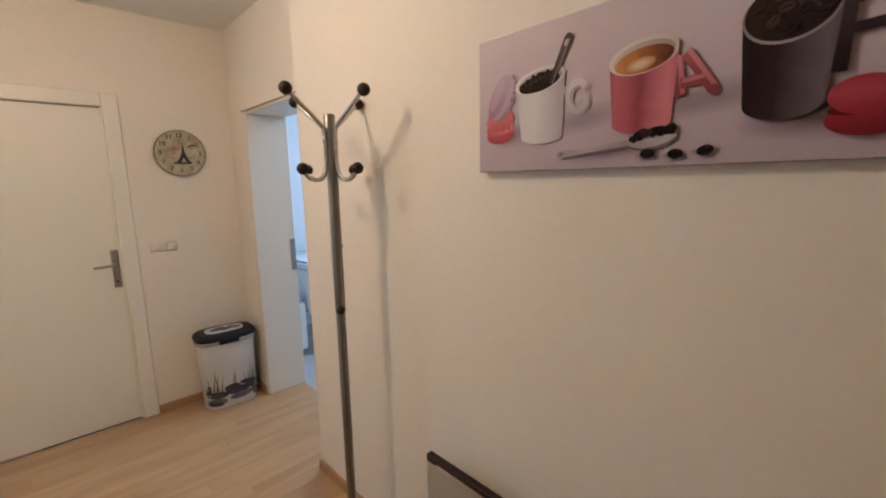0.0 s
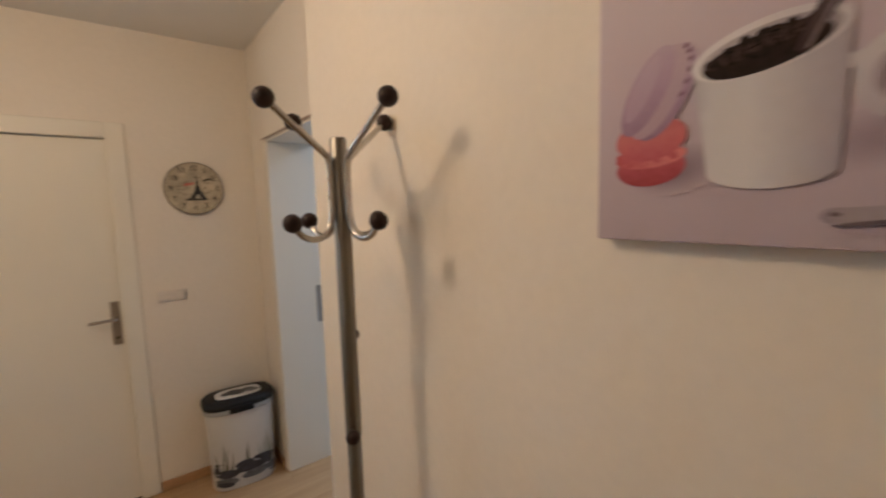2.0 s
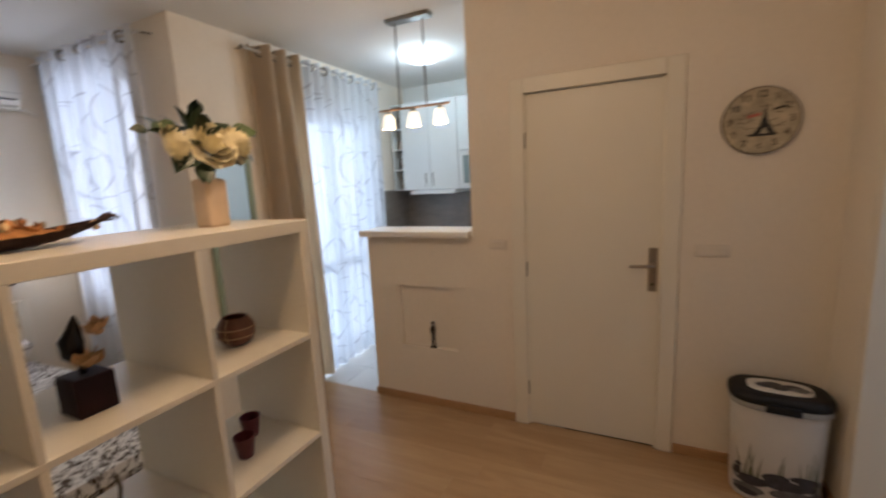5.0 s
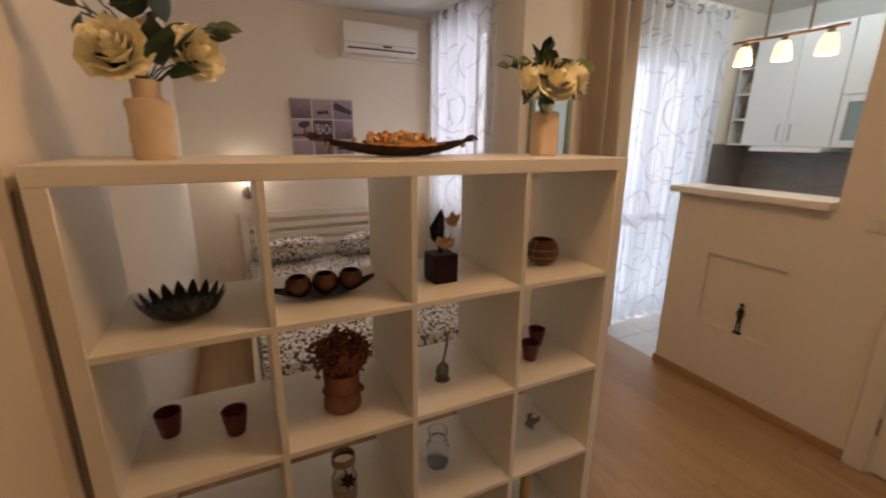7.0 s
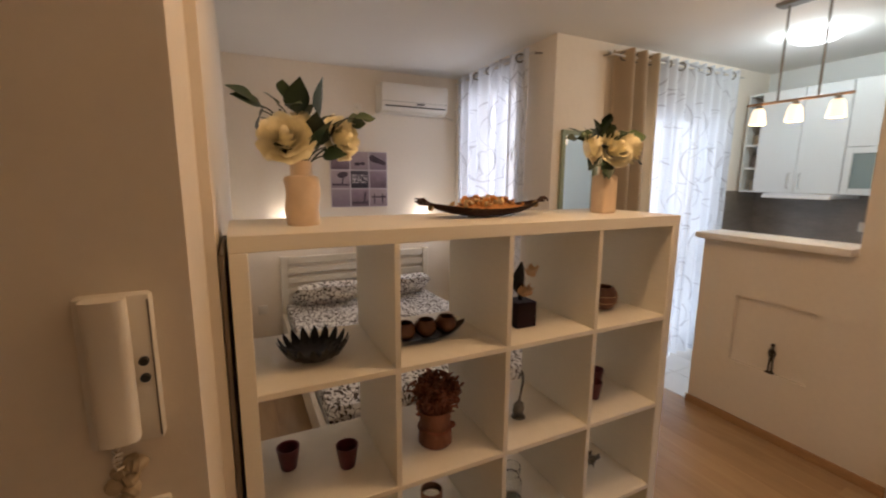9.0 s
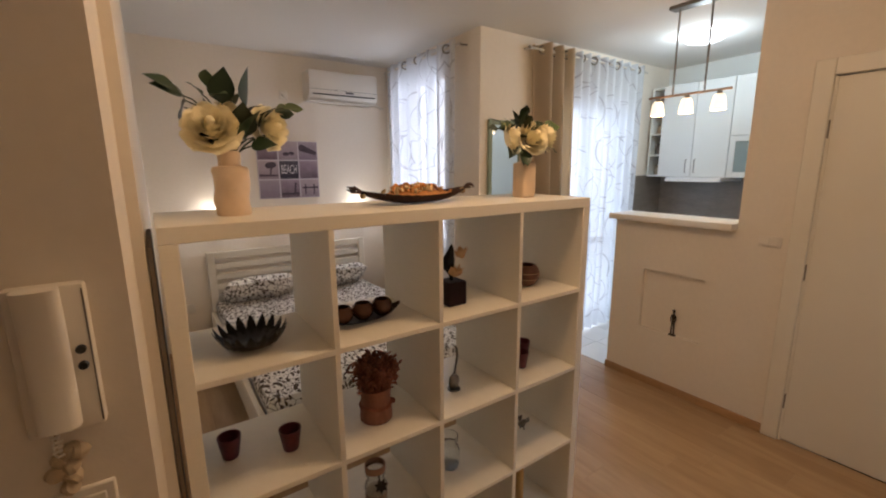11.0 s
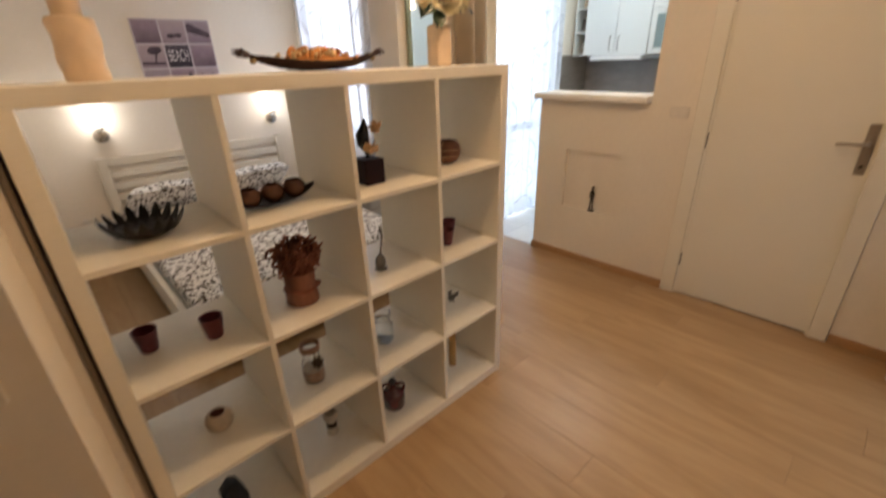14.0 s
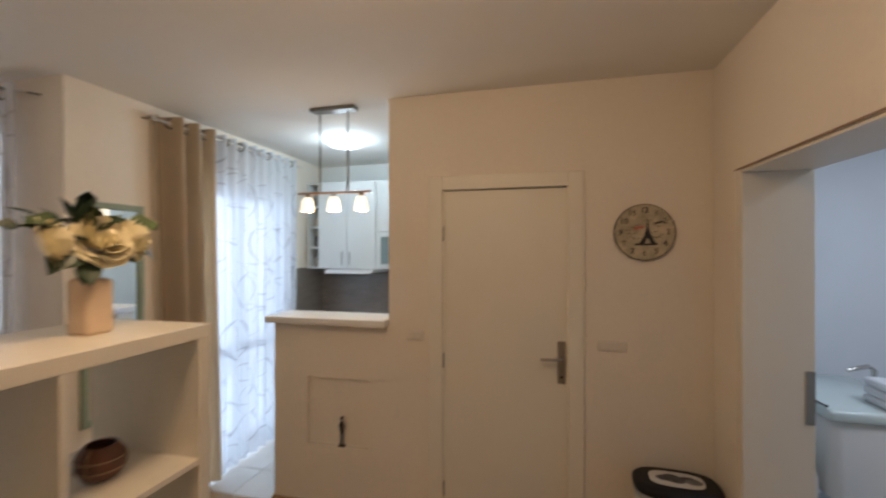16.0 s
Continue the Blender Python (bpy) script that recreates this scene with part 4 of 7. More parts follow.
def laundry_bin():
    c = thing("laundry_bin", pose(-1.263, 1.574, 0, 0, 0, -4) @ Matrix.Diagonal((1.06, 1.08, 1, 1)), "white oval bin with stone print and black lid", "bin")
    M_BIN = mat("white_bin_plastic", (0.64, 0.63, 0.60), 0.4, vary=0.05, vary_scale=6)
    M_LID = mat("matt_black_lid", (0.010, 0.010, 0.011), 0.55, vary=0.2, vary_scale=20, spec=0.25)
    part("body", loft([oval_ring(0.098, 0.152, 0.0, 48), oval_ring(0.102, 0.158, 0.01, 48), oval_ring(0.112, 0.172, 0.484, 48), oval_ring(0.118, 0.178, 0.488, 48), oval_ring(0.118, 0.178, 0.500, 48)]), M_BIN, c)
    part("lid", loft([oval_ring(0.120, 0.181, 0.498, 48), oval_ring(0.124, 0.185, 0.507, 48), oval_ring(0.122, 0.183, 0.525, 48), oval_ring(0.108, 0.168, 0.540, 48), oval_ring(0.095, 0.15, 0.543, 48)]), M_LID, c, "black plastic lid")
    part("rim_band", loft([oval_ring(0.117, 0.177, 0.470, 48), oval_ring(0.1205, 0.1805, 0.474, 48), oval_ring(0.1205, 0.1805, 0.494, 48), oval_ring(0.119, 0.179, 0.498, 48)]), mat("grey_bin_rim", (0.36, 0.36, 0.34), 0.45, vary=0.08), c, "grey plastic rim")
    part("lid_tab", box(0.118, 0.132, -0.06, 0.06, 0.474, 0.513, 0.005, seg=2), M_LID, c)
    part("lid_label", loft([oval_ring(0.068, 0.115, 0.542, 40), oval_ring(0.068, 0.115, 0.546, 40)]), M_BIN, c, "white picture panel")
    M_STONE = mat("printed_dark_stone", (0.045, 0.045, 0.055), 0.45, vary=0.5, vary_scale=25)
    M_STONE2 = mat("printed_grey_stone", (0.14, 0.14, 0.15), 0.45, vary=0.4, vary_scale=25)
    M_REED = mat("printed_green_reed", (0.085, 0.10, 0.048), 0.5, vary=0.4, vary_scale=30)

    def skin(y, z, lift):
        t = z / 0.46
        a, b_ = 0.102 + 0.010 * t, 0.158 + 0.014 * t
        k = min(abs(y) / b_, 0.985)
        return (a * (1 - k ** 3.2) ** (1 / 3.2) + lift, y, z)

    def decal(pts, lift):
        bm = bmesh.new()
        cy, cz = sum(p[0] for p in pts) / len(pts), sum(p[1] for p in pts) / len(pts)
        centre = bm.verts.new(skin(cy, cz, lift))
        mid = [bm.verts.new(skin((y + cy) / 2, (z + cz) / 2, lift)) for y, z in pts]
        rim_ = [bm.verts.new(skin(y, z, lift)) for y, z in pts]
        for i in range(len(pts)):
            j = (i + 1) % len(pts)
            bm.faces.new((centre, mid[i], mid[j]))
            bm.faces.new((mid[i], rim_[i], rim_[j], mid[j]))
        return bm

    rng = random.Random(2)
    reeds = [(-0.115, 0.30), (-0.10, 0.26), (-0.085, 0.29), (-0.128, 0.25), (-0.07, 0.235), (0.0, 0.25), (0.012, 0.27), (0.02, 0.23), (0.095, 0.27), (0.11, 0.31), (0.125, 0.28), (0.082, 0.245), (0.135, 0.24)]
    for y, z in reeds:
        part("printed_reed", decal([(y - 0.004, 0.12), (y + 0.005, 0.12), (y + rng.uniform(-0.022, 0.022), z + 0.01)], 0.0012), M_REED, c)
    for i, (y, z, a, b_, mt) in enumerate(((0.03, 0.115, 0.085, 0.028, M_STONE), (0.115, 0.13, 0.05, 0.03, M_STONE), (-0.09, 0.105, 0.06, 0.026, M_STONE), (-0.005, 0.145, 0.05, 0.022, M_STONE), (0.085, 0.160, 0.045, 0.016, M_STONE),
                                           (0.05, 0.072, 0.075, 0.024, M_STONE2), (-0.095, 0.060, 0.055, 0.022, M_STONE2), (0.135, 0.080, 0.03, 0.022, M_STONE2), (-0.105, 0.042, 0.045, 0.016, M_STONE), (0.14, 0.05, 0.02, 0.014, M_STONE2), (-0.140, 0.145, 0.013, 0.011, M_STONE), (-0.137, 0.170, 0.011, 0.010, M_STONE), (-0.141, 0.125, 0.016, 0.011, M_STONE))):
        part("printed_stone", decal(oval(y, z, a, b_, 6 * math.sin(i * 3), 20), 0.0018 + 0.0004 * i), mt, c)
    for i, (y, x) in enumerate(((-0.05, 0.0), (0.0, 0.012), (0.05, -0.008), (0.07, 0.01), (-0.02, -0.015))):
        bm = bmesh.new()
        bmesh.ops.create_circle(bm, cap_ends=True, segments=16, radius=1, matrix=Matrix.LocRotScale((x, y, 0.5464 + 0.0003 * i), None, (0.026, 0.036, 1)))
        part("printed_stone", bm, M_STONE2 if i == 3 else M_STONE, c, smooth=None)


laundry_bin()


def low_screen():
    c = thing("cloth_panel", pose(0.905, 1.602, 0), "cream cloth panel hung from a dark rail", "screen")
    part("rail", box(0.0, 0.75, -0.013, 0.013, 0.600, 0.622, 0.003), M_DARKWOOD, c, "dark wooden rail")
    for x in (0.012, 0.738):
        part("leg", box(x - 0.01, x + 0.01, -0.012, 0.012, 0, 0.600, 0.002), M_DARKWOOD, c)
    bm = bmesh.new()
    cols = []
    for i in range(41):
        u = i / 40
        cols.append([bm.verts.new((0.006 + 0.738 * u + 0.004 * math.sin(9 * (1 - v)) * (u < 0.02), -0.016 - 0.004 * math.sin(22 * u) * (1.1 - v), 0.05 + 0.55 * v)) for v in [k / 10 for k in range(11)]])
    for a, b_ in zip(cols, cols[1:]):
        for k in range(10):
            bm.faces.new((a[k], b_[k], b_[k + 1], a[k + 1]))
    bmesh.ops.solidify(bm, geom=bm.faces[:], thickness=0.002)
    part("cloth", bm, mat("cream_canvas_cloth", (0.66, 0.61, 0.51), 0.9, grain=0.05, grain_scale=300, bump=0.2, bump_scale=500), c)


low_screen()


def intercom():
    c = thing("intercom", pose(1.609, YI, 1.338), "ivory wall intercom with its handset", "intercom")
    part("base_plate", box(-0.043, 0.043, 0, 0.024, -0.108, 0.108, 0.006, seg=2), M_PLASTIC, c)
    part("seam", box(-0.0405, -0.0385, 0.0238, 0.0246, -0.10, 0.10), M_STEEL, c)
    part("coiled_lead", tube([(0.016 + 0.006 * math.cos(1.9 * i), 0.020 + 0.006 * math.sin(1.9 * i), -0.086 - 0.0022 * i) for i in range(26)], 0.0018, 6), M_PLASTIC, c)
    rings = []
    for i in range(13):
        t = i / 12
        z = 0.108 - 0.196 * t
        d = 0.020 * (abs(2 * t - 1) ** 2.2)
        rings.append([(0.005 + p[0] * 1.0, 0.046 + 0.003 + p[1] * (1 - 0.25 * (1 - abs(2 * t - 1))) - 0.014 + d * 0.3, z) for p in [(q[0] * 0.024 / 0.1, q[1] * 0.017 / 0.1) for q in oval_ring(0.1, 0.1, 0, 20, 3)]])
    part("handset", loft(rings), M_PLASTIC, c)
    for z in (0.014, -0.010):
        part("button", lathe([(0, 0), (0.0062, 0), (0.0062, 0.005), (0.005, 0.007), (0, 0.007)], 14), M_BLACK, c, "black push button").matrix_local = pose(-0.029, 0.0255, z, -90, 0, 0)


intercom()


def shell_charm():
    rng = random.Random(8)
    c = thing("shell_charm", pose(1.628, YI, 1.175), "small bunch of beige shells hung under the intercom", "ornament")
    m = mat("beige_shell", (0.55, 0.45, 0.31), 0.45, vary=0.2, vary_scale=30)
    part("cord", tube([(0, 0.012, 0.02), (-0.002, 0.014, 0.055)], 0.0015, 6), m, c)
    for i in range(9):
        x, z = rng.uniform(-0.025, 0.025), rng.uniform(-0.035, 0.022)
        bm = lathe([(0, 0), (0.011, 0.003), (0.013, 0.010), (0.008, 0.020), (0, 0.026)], 10)
        part("shell", bm, m, c).matrix_local = pose(x, 0.013, z, rng.uniform(40, 120), rng.uniform(0, 360), rng.uniform(-40, 40))


shell_charm()
s = thing("hall_switch", pose(1.611, YI, 1.088), "ivory double switch under the intercom", "switch")
part("plate", box(-0.041, 0.041, 0, 0.009, -0.041, 0.041, 0.003), M_PLASTIC, s)
for k in (-1, 1):
    part("rocker", box(-0.029 if k < 0 else 0.001, -0.001 if k < 0 else 0.029, 0.009, 0.013, -0.028, 0.028, 0.002), M_PLASTIC, s)

# little figure in the niche
M_FIG = mat("dark_bronze", (0.06, 0.045, 0.03), 0.35, 0.7, vary=0.3, vary_scale=30)
bm = box(-0.012, 0.012, -0.023, 0.023, 0.0, 0.010, 0.002)
for k in (-1, 1):
    tube([(0, 0.010 * k, 0.008), (0, 0.009 * k, 0.050), (0, 0.005 * k, 0.098)], [0.0045, 0.0042, 0.0058], 10, bm)
    tube([(0, 0.012 * k, 0.150), (0, 0.018 * k, 0.128), (0.004, 0.013 * k, 0.102), (0.008, 0.005 * k, 0.108)], [0.0045, 0.0038, 0.0032, 0.0028], 8, bm)
tube([(0, 0, 0.090), (0, 0, 0.112), (0, 0, 0.140), (0, 0, 0.156), (0, 0, 0.168)], [0.0095, 0.0088, 0.0125, 0.0090, 0.0042], 12, bm)
ball(0, 0, 0.180, 0.0105, 14, bm, 1.15)
solid("niche_figurine", bm, M_FIG, pose(XD - 0.009, -0.325, 0.425), "slim dark bronze figurine standing in the niche", "figurine")

# ---- things on the shelf unit ----
TOP, ROW_A, ROW_B, ROW_C, ROW_D = 1.476, 1.103, 0.752, 0.401, 0.046
M_LEAF = mat("dark_green_leaf", (0.028, 0.056, 0.024), 0.45, vary=0.35, vary_scale=12, per_object=0.35, coat=0.1)
M_LEAF2 = mat("light_green_leaf", (0.075, 0.115, 0.045), 0.5, vary=0.3, vary_scale=14, per_object=0.3)
M_ROSE = mat("ivory_rose_petal", (0.93, 0.86, 0.62), 0.7, vary=0.05, vary_scale=20)
M_STEM = mat("dark_green_stem", (0.03, 0.045, 0.018), 0.6, vary=0.2)
M_VASE = mat("ivory_ceramic_vase", (0.68, 0.53, 0.38), 0.5, vary=0.08, vary_scale=18, bump=0.3, bump_scale=40)
M_COPPER = mat("brown_copper_glaze", (0.12, 0.054, 0.034), 0.25, 0.5, vary=0.4, vary_scale=18)
M_DARKBROWN = mat("dark_brown_lacquer", (0.03, 0.016, 0.010), 0.3, vary=0.4, vary_scale=20)
M_MAROON = mat("maroon_ribbed_glass", (0.115, 0.018, 0.026), 0.35, vary=0.25, vary_scale=30, bump=0.4, bump_scale=90)
M_CLEAR = mat("clear_glass", (0.95, 0.97, 0.96), 0.03, transmission=1.0)
M_DRIED = mat("dried_red_brown_flower", (0.23, 0.078, 0.045), 0.85, vary=0.4, vary_scale=30, per_object=0.3)


def leaf_mesh(length, width, curl=0.2):
    bm = bmesh.new()
    rows = []
    n = 7
    for i in range(n + 1):
        t = i / n
        w = width * math.sin(math.pi * t ** 0.8) * (1 - 0.25 * t)
        z = -curl * length * t * t
        rows.append([bm.verts.new((-w / 2, t * length, z + w * 0.12)), bm.verts.new((0, t * length, z)), bm.verts.new((w / 2, t * length, z + w * 0.12))])
    for a, b_ in zip(rows, rows[1:]):
        for k in range(2):
            bm.faces.new((a[k], a[k + 1], b_[k + 1], b_[k]))
    bmesh.ops.remove_doubles(bm, verts=bm.verts[:], dist=0.0002)
    return bm


def rose(parent, centre, r, tilt, seed):
    rng = random.Random(seed)
    fl = thing_part("rose", parent)
    fl.matrix_local = pose(*centre, *tilt)
    layers = ((0.17, 0.70, 4, 0.9), (0.32, 0.69, 5, 0.8), (0.48, 0.63, 5, 0.6), (0.66, 0.52, 6, 0.4), (0.84, 0.34, 7, 0.2), (0.97, 0.08, 8, 0.0))
    for rad, height, count, cup in layers:
        for i in range(count):
            bm = bmesh.new()
            a0 = 2 * math.pi * i / count + rng.uniform(-0.25, 0.25)
            half = math.pi / count * 1.75
            h = height + rng.uniform(-0.06, 0.06)
            rows = []
            for v in range(6):
                t = v / 5
                row = []
                for u in range(7):
                    s = u / 6 * 2 - 1
                    ang = a0 + half * s * (0.45 + 0.55 * math.sin(math.pi * (0.15 + 0.7 * t)))
                    out = rad * (0.30 + 0.70 * math.sin(1.5708 * t)) + (0.13 * t ** 4) * (1 - cup) + 0.025 * math.sin(5 * s + i + seed) * t * t
                    z = -0.42 + (h + 0.42) * t - 0.20 * t * s * s + 0.05 * math.sin(4 * s + seed + i) * t - 0.10 * t ** 4 * (1 - cup)
                    row.append(bm.verts.new((r * out * math.cos(ang), r * out * math.sin(ang), r * z)))
                rows.append(row)
            for a, b_ in zip(rows, rows[1:]):
                for k in range(6):
                    bm.faces.new((a[k], a[k + 1], b_[k + 1], b_[k]))
            part("petal", bm, M_ROSE, fl, smooth=80)
    part("bud", lathe([(0, -0.3 * r), (0.3 * r, -0.25 * r), (0.22 * r, 0.3 * r), (0.12 * r, 0.62 * r), (0, 0.7 * r)], 12), M_ROSE, fl)
    return fl


def vase_of_roses(m, label, roses, leaves, seed, round_vase, filler, rose_lift=0.0, leaf_lift=0.0):
    rng = random.Random(seed)
    c = thing("rose_vase", m, label, "flower vase", "vases of roses on the shelf")
    if round_vase:
        bm = bmesh.new()
        prof = [(0.0, 0.0), (0.040, 0.0), (0.0425, 0.006), *[(0.0425 + 0.0018 * k / 14, 0.006 + 0.008 * k) for k in range(1, 14)], (0.0445, 0.118), (0.042, 0.127), (0.028, 0.130), (0.0275, 0.136), (0.028, 0.166), (0.026, 0.168), (0.0235, 0.166), (0.0235, 0.13), (0.036, 0.118), (0.036, 0.01), (0, 0.01)]
        lathe(prof, 32, bm)
        for v in bm.verts:
            d = math.hypot(v.co.x, v.co.y)
            if d > 0.03 and 0.004 < v.co.z < 0.122:
                k = 1 + 0.045 * math.sin(3 * math.atan2(v.co.y, v.co.x) + 55 * v.co.z) + 0.03 * math.sin(5 * math.atan2(v.co.y, v.co.x) - 90 * v.co.z)
                v.co.x, v.co.y = v.co.x * k, v.co.y * k
        top = 0.166
    else:
        bm = loft([oval_ring(0.033, 0.033, z, 32, 6 if z < 0.112 else 3) for z in (0, 0.003)] + [oval_ring(0.036, 0.036, z, 32, 6) for z in (0.006, 0.132)] + [oval_ring(0.032, 0.032, 0.139, 32, 5), oval_ring(0.020, 0.020, 0.143, 32, 2.4), oval_ring(0.019, 0.019, 0.174, 32, 2), oval_ring(0.0165, 0.0165, 0.174, 32, 2), oval_ring(0.0165, 0.0165, 0.12, 32, 2)])
        top = 0.174
    part("vase", bm, M_VASE, c)
    for i, (x, y, z, r, tx, ty) in enumerate(roses):
        z += rose_lift
        part("stem", tube(arc((rng.uniform(-0.012, 0.012), rng.uniform(-0.012, 0.012), top - 0.05), (x, y, z - 0.3 * r), (x * 0.25, y * 0.25, z - 0.03), 6), 0.0028, 7), M_STEM, c)
        rose(c, (x, y, z), r, (tx, ty, 31 * i), seed + i)
    for i, (x, y, z, length, ax, ay, az, light) in enumerate(leaves):
        z += leaf_lift
        ob = part("leaf", leaf_mesh(length * 1.10, length * 0.92, rng.uniform(0.05, 0.35)), M_LEAF2 if light else M_LEAF, c, smooth=80)
        bank = 55 * math.sin(radians(az)) if abs(ax) < 56 else 0
        ob.matrix_local = pose(x, y, z, ax, ay + bank, az)
        if i % 2 == 0:
            part("stem", tube(arc((rng.uniform(-0.01, 0.01), rng.uniform(-0.01, 0.01), top - 0.04), (x, y, z), (x * 0.3, y * 0.3, z - 0.01), 6), 0.0018, 6), M_STEM, c)
    # more dark foliage filling the bunch behind and between the blooms
    for i in range(filler):
        a = rng.uniform(0, 2 * math.pi)
        d = rng.uniform(0.02, 0.105)
        x, y, z = d * math.cos(a), 0.5 * d * math.sin(a) - 0.012, top + rng.uniform(0.045, 0.125)
        ob = part("leaf", leaf_mesh(rng.uniform(0.045, 0.07), rng.uniform(0.030, 0.044), rng.uniform(0.05, 0.35)), M_LEAF, c, smooth=80)
        ob.matrix_local = pose(x, y, z, rng.uniform(0, 75), rng.uniform(-30, 30), math.degrees(a) - 90 + rng.uniform(-40, 40))
        if i % 3 == 0:
            part("stem", tube(arc((0.0, 0.0, top - 0.04), (x, y, z), (x * 0.3, y * 0.3, z - 0.01), 6), 0.0016, 6), M_STEM, c)
    return c


# local axes as the world's: +x is towards the hall's entrance side, +y towards the hall
vase_of_roses(pose(1.294, -0.185, TOP), "ivory bottle vase with cream artificial roses and leaves",
              [(0.038, 0.040, 0.222, 0.066, -58, 18), (-0.108, 0.0, 0.232, 0.058, -80, -25), (-0.015, -0.03, 0.275, 0.034, -40, 0)],
              [(0.09, 0.0, 0.30, 0.070, 20, 10, -75, 0), (0.105, 0.01, 0.312, 0.062, 35, 20, -100, 0), (0.085, 0.02, 0.285, 0.062, -50, 10, -110, 0), (0.035, 0.0, 0.325, 0.050, 50, 0, -20, 1), (0.05, 0.01, 0.305, 0.045, 40, 20, -60, 1), (0.025, 0.01, 0.300, 0.050, 20, -10, 30, 1),
               (0.005, 0.01, 0.285, 0.082, 78, 0, 10, 0), (-0.055, 0.0, 0.285, 0.090, 84, 10, 60, 0), (-0.04, 0.02, 0.195, 0.095, 60, 20, 40, 0), (-0.03, 0.03, 0.20, 0.085, 75, -10, -20, 0), (-0.065, 0.0, 0.205, 0.090, 70, 20, 80, 0), (-0.02, 0.02, 0.21, 0.06, 50, 0, 150, 0), (-0.05, 0.03, 0.18, 0.06, 20, 0, 70, 0),
               (-0.125, 0.0, 0.275, 0.055, 15, 20, 110, 1), (-0.145, 0.01, 0.285, 0.050, 10, -20, 80, 1), (-0.165, 0.0, 0.285, 0.035, 5, 0, 95, 1), (0.02, 0.02, 0.185, 0.06, 35, 0, -80, 0), (0.0, -0.02, 0.21, 0.07, 60, 0, 180, 0)], 3, True, 9)
vase_of_roses(pose(0.205, -0.185, TOP), "square ivory vase with cream artificial roses and leaves",
              [(-0.005, 0.035, 0.205, 0.068, -60, 10), (-0.092, 0.022, 0.214, 0.060, -66, -26), (0.098, 0.018, 0.200, 0.055, -70, 36)],
              [(0.06, 0.0, 0.25, 0.080, 15, 0, -85, 1), (0.095, 0.01, 0.255, 0.065, 10, 30, -70, 1), (0.15, 0.0, 0.25, 0.04, 0, 0, -95, 0), (0.13, 0.0, 0.255, 0.04, 30, 0, -60, 0), (0.07, 0.02, 0.2, 0.07, -50, 0, -30, 0), (0.05, 0.03, 0.16, 0.05, -70, 0, 10, 0), (0.02, 0.0, 0.24, 0.085, 82, 0, 20, 0), (0.0, 0.0, 0.25, 0.075, 75, 10, -50, 0), (-0.02, 0.0, 0.25, 0.06, 50, 0, 70, 0),
               (-0.10, 0.0, 0.262, 0.075, 15, 0, 80, 1), (-0.15, 0.0, 0.265, 0.05, 10, 0, 100, 0), (-0.12, 0.03, 0.19, 0.07, -25, 0, 95, 0), (0.03, 0.0, 0.27, 0.075, 80, 0, 60, 0), (0.01, 0.0, 0.30, 0.05, 60, 0, -30, 0), (0.045, 0.02, 0.185, 0.06, -35, 0, -40, 0), (0.03, 0.03, 0.165, 0.06, -60, 0, -20, 0), (-0.06, 0.02, 0.185, 0.06, -25, 0, 75, 0), (0.055, 0.0, 0.20, 0.05, 10, 0, -60, 0), (0.0, -0.03, 0.22, 0.06, 50, 0, 180, 0)], 9, False, 26, 0.032, 0.018)


